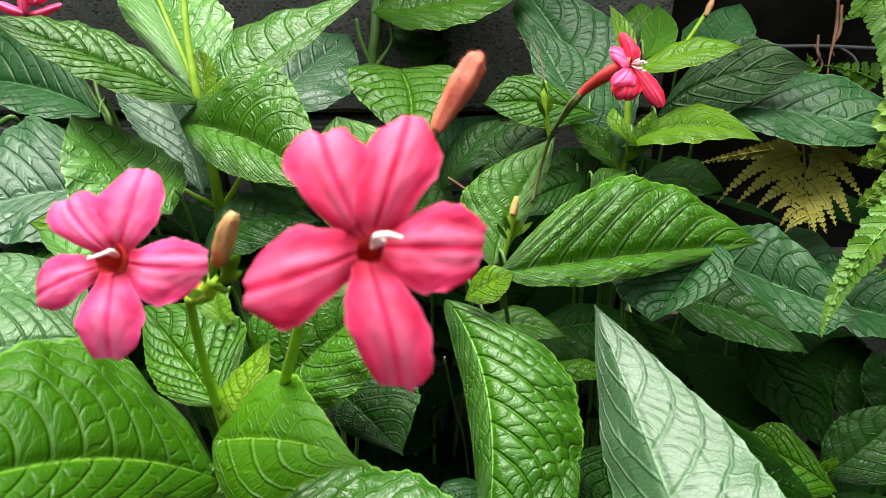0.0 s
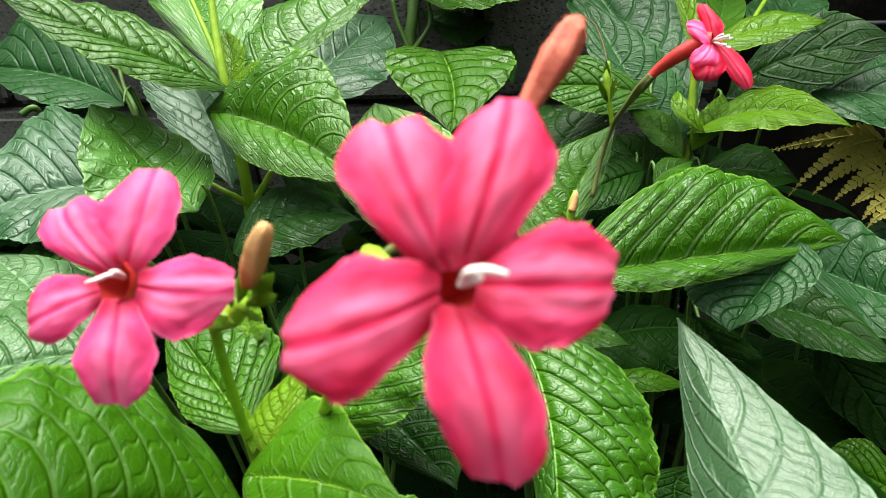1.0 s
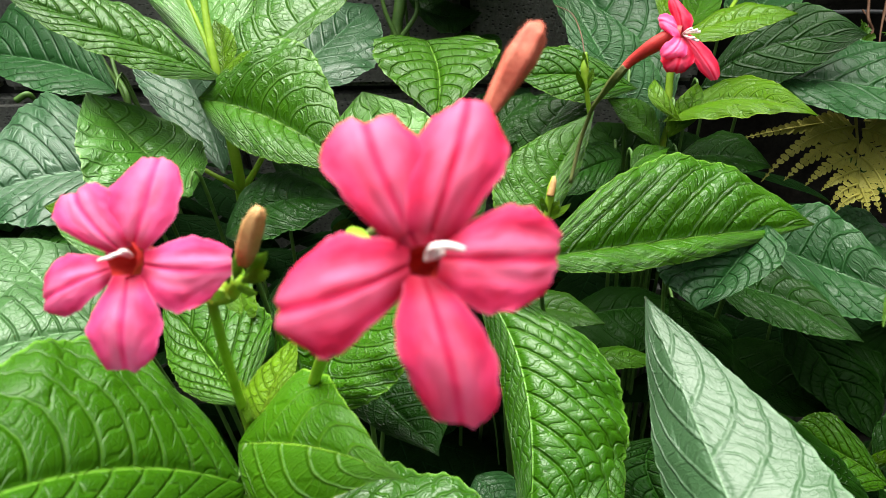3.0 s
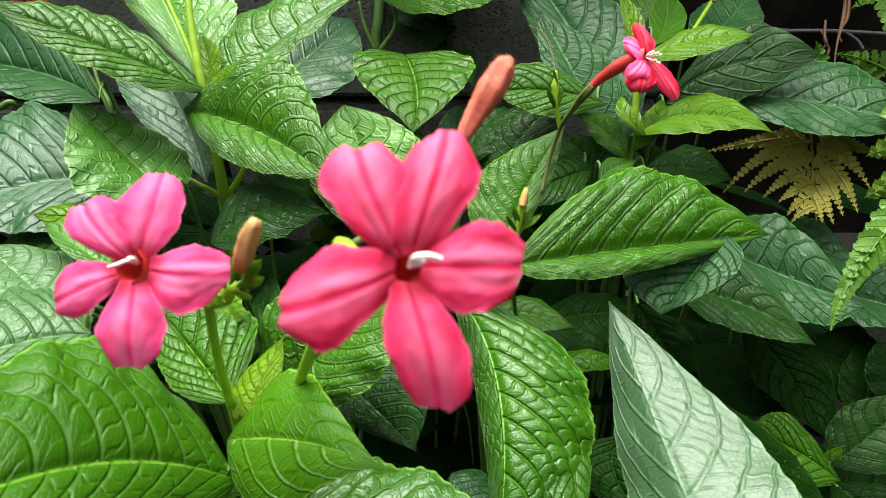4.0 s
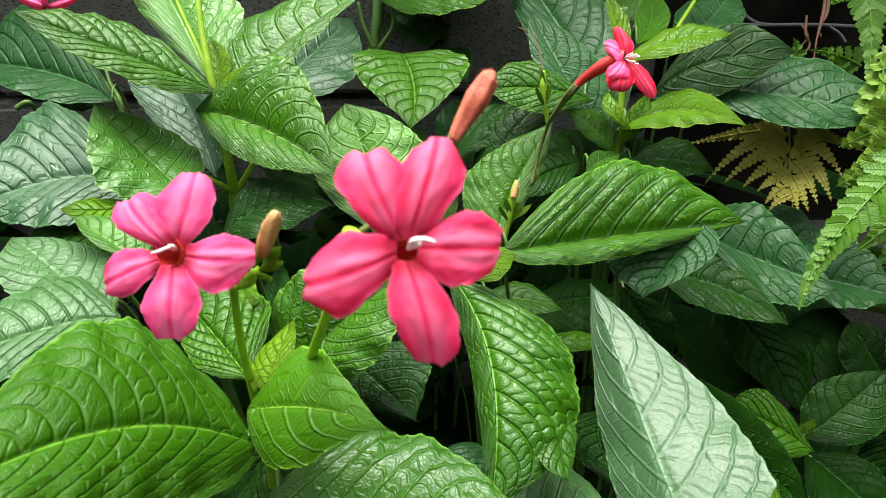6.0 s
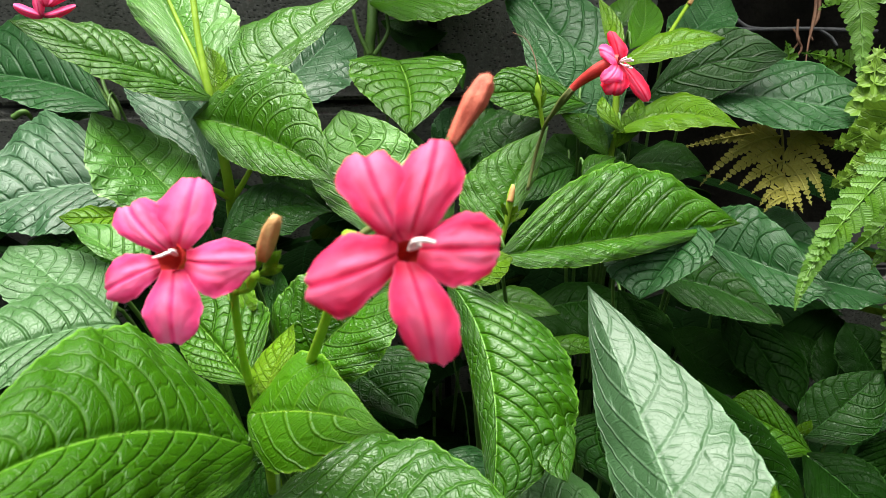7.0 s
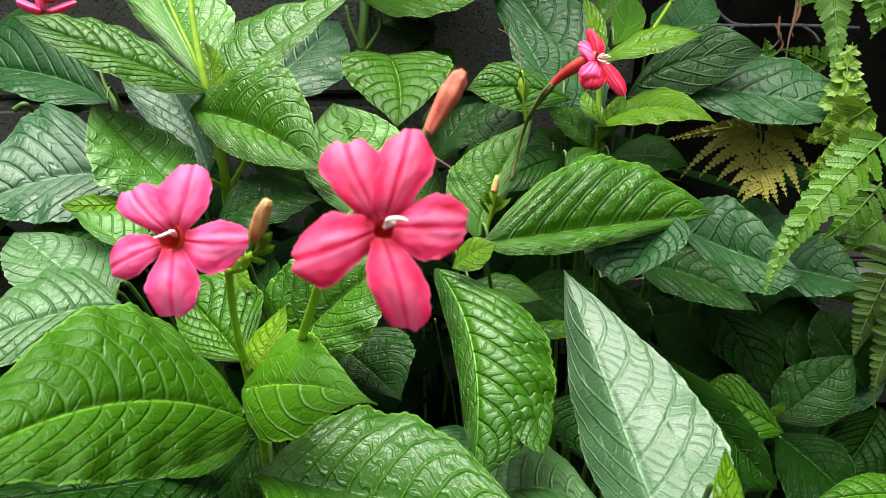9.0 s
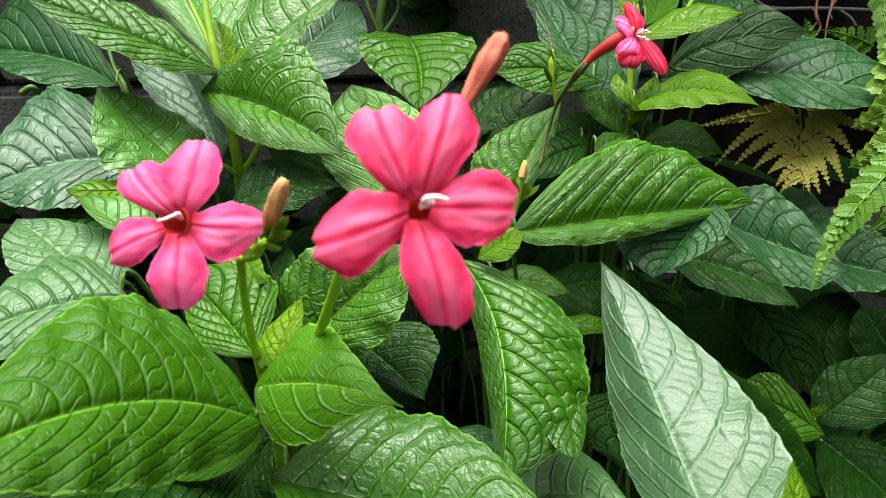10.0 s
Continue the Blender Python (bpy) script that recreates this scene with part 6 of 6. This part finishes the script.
tube("stem", [(0.1619, 0.3968, 0.3843), (0.1592, 0.4142, 0.3740), (0.1491, 0.4296, 0.2057), (0.1368, 0.4306, 0.0000)], [0.0008, 0.001, 0.0015, 0.002], STEM_DARK, red_plant, sides=7, per=6)
tube("stem", [(0.2012, 0.4363, 0.3608), (0.1983, 0.4535, 0.3491), (0.1785, 0.4591, 0.1920), (0.1544, 0.4482, 0.0000)], [0.0008, 0.001, 0.0015, 0.002], STEM_DARK, red_plant, sides=7, per=6)
tube("stem", [(0.2454, 0.4212, 0.3355), (0.2426, 0.4388, 0.3243), (0.2119, 0.4481, 0.1784), (0.1743, 0.4417, 0.0000)], [0.0008, 0.001, 0.0015, 0.002], STEM_DARK, red_plant, sides=7, per=6)
tube("stem", [(0.1080, 0.4278, 0.4444), (0.1053, 0.4448, 0.4319), (0.1086, 0.4525, 0.2376), (0.1126, 0.4442, 0.0000)], [0.0008, 0.001, 0.0015, 0.002], STEM_DARK, red_plant, sides=7, per=6)
tube("stem", [(0.1307, 0.4611, 0.4449), (0.1284, 0.4770, 0.4318), (0.1260, 0.4766, 0.2375), (0.1231, 0.4584, 0.0000)], [0.0008, 0.001, 0.0015, 0.002], STEM_DARK, red_plant, sides=7, per=6)
tube("stem", [(0.1664, 0.4691, 0.4532), (0.1635, 0.4863, 0.4421), (0.1523, 0.4838, 0.2432), (0.1387, 0.4629, 0.0000)], [0.0008, 0.001, 0.0015, 0.002], STEM_DARK, red_plant, sides=7, per=6)
tube("stem", [(0.1222, 0.4837, 0.4786), (0.1211, 0.4974, 0.4672), (0.1206, 0.4917, 0.2570), (0.1201, 0.4669, 0.0000)], [0.0008, 0.001, 0.0015, 0.002], STEM_DARK, red_plant, sides=7, per=6)
tube("stem", [(0.1657, 0.5458, 0.4611), (0.1635, 0.5603, 0.4495), (0.1525, 0.5391, 0.2472), (0.1389, 0.4954, 0.0000)], [0.0008, 0.001, 0.0015, 0.002], STEM_DARK, red_plant, sides=7, per=6)
tube("stem", [(0.1164, 0.5452, 0.4683), (0.1143, 0.5604, 0.4554), (0.1154, 0.5393, 0.2505), (0.1168, 0.4957, 0.0000)], [0.0008, 0.001, 0.0015, 0.002], STEM_DARK, red_plant, sides=7, per=6)
tube("stem", [(0.1228, 0.4536, 0.4052), (0.1199, 0.4693, 0.3940), (0.1196, 0.4708, 0.2167), (0.1191, 0.4549, 0.0000)], [0.0008, 0.001, 0.0015, 0.002], STEM_DARK, red_plant, sides=7, per=6)
tube("stem", [(0.1072, 0.4215, 0.4494), (0.1093, 0.4369, 0.4364), (0.1122, 0.4463, 0.2400), (0.1158, 0.4401, 0.0000)], [0.0008, 0.001, 0.0015, 0.002], STEM_DARK, red_plant, sides=7, per=6)
tube("stem", [(0.0990, 0.4232, 0.4341), (0.1010, 0.4393, 0.4207), (0.1060, 0.4483, 0.2314), (0.1120, 0.4415, 0.0000)], [0.0008, 0.001, 0.0015, 0.002], STEM_DARK, red_plant, sides=7, per=6)
tube("stem", [(0.1084, 0.4515, 0.3873), (0.1104, 0.4668, 0.3742), (0.1130, 0.4689, 0.2058), (0.1163, 0.4536, 0.0000)], [0.0008, 0.001, 0.0015, 0.002], STEM_DARK, red_plant, sides=7, per=6)
tube("stem", [(0.1415, 0.4715, 0.3782), (0.1433, 0.4867, 0.3649), (0.1378, 0.4838, 0.2007), (0.1310, 0.4625, 0.0000)], [0.0008, 0.001, 0.0015, 0.002], STEM_DARK, red_plant, sides=7, per=6)
tube("stem", [(0.1092, 0.4251, 0.4386), (0.1075, 0.4406, 0.4251), (0.1104, 0.4492, 0.2338), (0.1139, 0.4419, 0.0000)], [0.0008, 0.001, 0.0015, 0.002], STEM_DARK, red_plant, sides=7, per=6)
tube("stem", [(0.0854, 0.3987, 0.4304), (0.0838, 0.4127, 0.4191), (0.0925, 0.4280, 0.2305), (0.1032, 0.4289, 0.0000)], [0.0008, 0.001, 0.0015, 0.002], STEM_DARK, red_plant, sides=7, per=6)
tube("stem", [(0.0843, 0.1218, 0.4516), (0.0845, 0.1354, 0.4407), (0.1057, 0.1648, 0.2424), (0.1316, 0.1829, 0.0000)], [0.0008, 0.001, 0.0015, 0.002], STEM_DARK, right_plant, sides=7, per=6)
tube("stem", [(0.0984, 0.1316, 0.4597), (0.0980, 0.1455, 0.4471), (0.1158, 0.1725, 0.2459), (0.1375, 0.1876, 0.0000)], [0.0008, 0.001, 0.0015, 0.002], STEM_DARK, right_plant, sides=7, per=6)
tube("stem", [(0.0542, 0.2584, 0.3568), (0.0526, 0.2752, 0.3481), (0.0815, 0.2704, 0.1915), (0.1167, 0.2468, 0.0000)], [0.0008, 0.001, 0.0015, 0.002], STEM_DARK, right_plant, sides=7, per=6)
tube("stem", [(0.0257, 0.3454, 0.3752), (0.0228, 0.3623, 0.3637), (0.0588, 0.3360, 0.2000), (0.1029, 0.2861, 0.0000)], [0.0008, 0.001, 0.0015, 0.002], STEM_DARK, right_plant, sides=7, per=6)
tube("stem", [(0.0532, 0.3629, 0.3503), (0.0504, 0.3783, 0.3390), (0.0797, 0.3478, 0.1864), (0.1154, 0.2928, 0.0000)], [0.0008, 0.001, 0.0015, 0.002], STEM_DARK, right_plant, sides=7, per=6)
tube("stem", [(0.0590, 0.3296, 0.3567), (0.0560, 0.3459, 0.3454), (0.0838, 0.3235, 0.1900), (0.1178, 0.2785, 0.0000)], [0.0008, 0.001, 0.0015, 0.002], STEM_DARK, right_plant, sides=7, per=6)
tube("stem", [(0.1043, 0.3471, 0.3780), (0.1026, 0.3650, 0.3689), (0.1191, 0.3381, 0.2029), (0.1392, 0.2876, 0.0000)], [0.0008, 0.001, 0.0015, 0.002], STEM_DARK, right_plant, sides=7, per=6)
tube("stem", [(0.0285, 0.2146, 0.3457), (0.0258, 0.2310, 0.3331), (0.0612, 0.2371, 0.1832), (0.1043, 0.2268, 0.0000)], [0.0008, 0.001, 0.0015, 0.002], STEM_DARK, right_plant, sides=7, per=6)
tube("stem", [(0.1848, 0.3907, 0.3306), (0.1829, 0.4089, 0.3209), (0.1795, 0.3713, 0.1765), (0.1753, 0.3074, 0.0000)], [0.0008, 0.001, 0.0015, 0.002], STEM_DARK, right_plant, sides=7, per=6)
tube("stem", [(0.1554, 0.3960, 0.3064), (0.1532, 0.4142, 0.2964), (0.1571, 0.3753, 0.1630), (0.1618, 0.3098, 0.0000)], [0.0008, 0.001, 0.0015, 0.002], STEM_DARK, right_plant, sides=7, per=6)
tube("stem", [(0.2329, 0.3998, 0.3052), (0.2302, 0.4174, 0.2946), (0.2149, 0.3776, 0.1620), (0.1963, 0.3111, 0.0000)], [0.0008, 0.001, 0.0015, 0.002], STEM_DARK, right_plant, sides=7, per=6)
tube("stem", [(0.2443, 0.3504, 0.2962), (0.2429, 0.3643, 0.2844), (0.2246, 0.3371, 0.1564), (0.2024, 0.2861, 0.0000)], [0.0008, 0.001, 0.0015, 0.002], STEM_DARK, right_plant, sides=7, per=6)
tube("stem", [(0.2128, 0.3088, 0.2944), (0.2152, 0.3238, 0.2822), (0.2043, 0.3068, 0.1552), (0.1911, 0.2682, 0.0000)], [0.0008, 0.001, 0.0015, 0.002], STEM_DARK, right_plant, sides=7, per=6)
tube("stem", [(0.2771, 0.3421, 0.3011), (0.2783, 0.3563, 0.2883), (0.2516, 0.3311, 0.1585), (0.2191, 0.2826, 0.0000)], [0.0008, 0.001, 0.0015, 0.002], STEM_DARK, right_plant, sides=7, per=6)
tube("stem", [(0.2138, 0.3018, 0.2932), (0.2122, 0.3209, 0.2819), (0.2016, 0.3051, 0.1550), (0.1885, 0.2681, 0.0000)], [0.0008, 0.001, 0.0015, 0.002], STEM_DARK, right_plant, sides=7, per=6)
tube("stem", [(0.2604, 0.3370, 0.2806), (0.2582, 0.3522, 0.2678), (0.2361, 0.3282, 0.1473), (0.2090, 0.2810, 0.0000)], [0.0008, 0.001, 0.0015, 0.002], STEM_DARK, right_plant, sides=7, per=6)
tube("stem", [(0.2851, 0.3287, 0.2875), (0.2869, 0.3474, 0.2773), (0.2582, 0.3250, 0.1525), (0.2231, 0.2799, 0.0000)], [0.0008, 0.001, 0.0015, 0.002], STEM_DARK, right_plant, sides=7, per=6)
tube("stem", [(0.2349, 0.2231, 0.3470), (0.2379, 0.2396, 0.3356), (0.2215, 0.2436, 0.1846), (0.2015, 0.2307, 0.0000)], [0.0008, 0.001, 0.0015, 0.002], STEM_DARK, right_plant, sides=7, per=6)

# ---- ground, wall, pots, bed filling ----
rng = random.Random(5)


def ground_sheet():
    n = 60
    xs = np.concatenate([[-400, -60, -10, -3], np.linspace(-1.2, 1.2, n), [3, 10, 60, 400]])
    ys = np.concatenate([[-400, -60, -10, -3], np.linspace(-1.0, 1.4, n), [3, 10, 60, 400]])
    verts = [(x, y, 0.012 * noise.noise((x * 9, y * 9, 0)) + 0.006 * noise.noise((x * 40, y * 40, 3)) if abs(x) < 2 and abs(y) < 2 else 0.0) for y in ys for x in xs]
    k = len(xs)
    faces = [[j * k + i, j * k + i + 1, (j + 1) * k + i + 1, (j + 1) * k + i] for j in range(len(ys) - 1) for i in range(k - 1)]
    return tagged(mesh_object("ground", verts, faces, SOIL), "dark garden soil under the plants", "ground", kind="structure")


ground_sheet()


def box_mesh(name, lo, hi, material, parent, bevel=0.003):
    bm = bmesh.new()
    bmesh.ops.create_cube(bm, size=1.0)
    size = [h - l for l, h in zip(lo, hi)]
    for v in bm.verts:
        v.co = Vector([(l + h) / 2 + c * s for l, h, c, s in zip(lo, hi, v.co, size)])
    bmesh.ops.bevel(bm, geom=bm.edges[:], offset=bevel, segments=2, affect="EDGES")
    me = bpy.data.meshes.new(name)
    bm.to_mesh(me)
    bm.free()
    me.materials.append(material)
    ob = new(name, me)
    if parent is not None:
        ob.parent = parent
    return ob


wall = box_mesh("wall_back", (-1.6, 0.612, -0.05), (0.168, 0.74, 0.70), MORTAR, None)
tagged(wall, "grey porous concrete block garden wall", "wall", kind="structure")
low_wall = box_mesh("wall_low", (0.172, 0.612, -0.05), (1.6, 0.70, 0.205), MORTAR, None)
tagged(low_wall, "low grey concrete block wall behind the ferns", "wall", kind="structure")
for row in range(4):
    z0 = 0.006 + row * 0.196
    x = -1.405 if row % 2 else -1.604
    while x < 1.5:
        for owner, a, b, top in ((wall, x, min(x + 0.39, 0.164), 0.69), (low_wall, max(x, 0.176), x + 0.39, 0.20)):
            if z0 + 0.05 < top and b - a > 0.03:
                box_mesh("block", (a, 0.596 + rng.uniform(-0.002, 0.002), z0), (b, 0.64, min(z0 + 0.188, top)), CONCRETE, owner, 0.005)
        x += 0.398


def soil_bank():
    """Steep dark soil face behind the low wall; its unseen upper part is added to shade the right side."""
    nx, nz = 90, 60
    verts, faces = [], []
    for j in range(nz):
        for i in range(nx):
            x, z = 0.174 + 1.3 * i / (nx - 1), 1.02 * j / (nz - 1)
            y = 0.72 + 0.03 * z + 0.014 * noise.noise((x * 14, z * 14, 1)) + 0.005 * noise.noise((x * 70, z * 70, 4))
            verts.append((x, y, z))
    for j in range(nz - 1):
        for i in range(nx - 1):
            q = j * nx + i
            faces.append([q, q + 1, q + nx + 1, q + nx])
    k = len(verts)
    for i in range(nx):
        verts.append((0.174 + 1.3 * i / (nx - 1), 1.4, 1.02))
    for i in range(nx - 1):
        q = (nz - 1) * nx + i
        faces.append([q, q + 1, k + i + 1, k + i])
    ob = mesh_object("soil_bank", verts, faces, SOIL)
    return tagged(ob, "dark soil bank behind the plants, raised unseen to block light", "soil bank", kind="structure")


soil_bank()

# low undergrowth: the countless lower leaves of the bed, shade put into their colour
def undergrowth():
    verts, faces, uvs = [], [], []

    def add(b, m, t, o, wd):
        ns, cols = 9, (-1.0, -0.5, 0.0, 0.5, 1.0)
        k = len(verts)
        s = np.linspace(0, 1, ns)
        rib = bend(b, m, t, s)
        w = wd * np.maximum(s, 1e-6) ** 0.8 * (1 - s) ** 0.95 / 0.30
        for c in cols:
            for i in range(ns):
                verts.append(rib[i] + o * (c * w[i]) - np.array([0, 0, 0.25 * w[i] * c * c]))
                uvs.append((s[i] * 8 - 1.4 * abs(c), abs(c), s[i] * 14 + abs(c) * 5))
        for j in range(4):
            for i in range(ns - 1):
                q = k + j * ns + i
                faces.append([q, q + 1, q + ns + 1, q + ns])

    for n in range(1000):
        x, y = rng.uniform(-0.8, 0.8), rng.uniform(-0.15, 0.57)
        z = rng.uniform(0.02, 0.10)
        if x > 0.30 and y > 0.40:
            z *= 0.45
        an = rng.uniform(0, 6.28)
        ln, wd = rng.uniform(0.07, 0.12), rng.uniform(0.020, 0.032)
        d = np.array([math.cos(an), math.sin(an), 0])
        o = np.array([-math.sin(an), math.cos(an), rng.uniform(-0.3, 0.3)])
        b = np.array([x, y, z])
        m, t = b + d * ln * 0.5 + np.array([0, 0, 0.012]), b + d * ln - np.array([0, 0, rng.uniform(0.0, 0.04)])
        if max(b[1], t[1]) < 0.575:
            add(b, m, t, o, wd)
    # unseen leaves added on both sides and in front, to block light
    for n in range(1500):
        side = (0, 1, 1, 1, 2)[n % 5]
        if side == 0:
            x, y = rng.uniform(-0.95, -0.46), rng.uniform(-0.2, 0.50)
        elif side == 1:
            x, y = rng.uniform(0.38, 0.72), rng.uniform(-0.2, 0.34)
        else:
            x, y = rng.uniform(-0.6, 0.6), rng.uniform(-0.35, 0.03)
        z = rng.uniform(0.22, 0.56) if side < 2 else rng.uniform(0.2, 0.40)
        an = rng.uniform(0, 6.28)
        ln, wd = rng.uniform(0.05, 0.07), rng.uniform(0.020, 0.032)
        d = np.array([math.cos(an), math.sin(an), 0])
        o = np.array([-math.sin(an), math.cos(an), rng.uniform(-0.3, 0.3)])
        b = np.array([x, y, z])
        add(b, b + d * ln * 0.5 + np.array([0, 0, 0.01]), b + d * ln, o, wd)
    # near-black leaves before the wall stand in for shade in the gaps
    for n in range(320):
        x, y = rng.uniform(-0.6, 0.30), rng.uniform(0.44, 0.575)
        z = rng.uniform(0.2, 0.365) - max(0.0, (0.50 - y)) * 0.8
        an = rng.uniform(0, 6.28)
        ln, wd = rng.uniform(0.06, 0.10), rng.uniform(0.02, 0.03)
        d = np.array([math.cos(an), 0.35 * math.sin(an), -0.4])
        o = np.array([-math.sin(an), 0.4 * math.cos(an), rng.uniform(-0.3, 0.3)])
        b = np.array([x, y, z])
        m, t = b + d * ln * 0.5 + np.array([0, 0, 0.008]), b + d * ln
        if max(b[1], t[1]) < 0.575:
            add(b, m, t, o, wd)
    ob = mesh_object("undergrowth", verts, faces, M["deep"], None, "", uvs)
    return tagged(ob, "dense lower leaves, their shade put into a near-black colour", "undergrowth", kind="stuff")


undergrowth()

# added out of view to keep side light off the right-hand plants
wall_right = box_mesh("wall_right", (0.80, -0.9, -0.05), (0.92, 0.70, 1.0), CONCRETE, None)
tagged(wall_right, "unseen plain wall added to block light from the right", "wall", kind="structure")
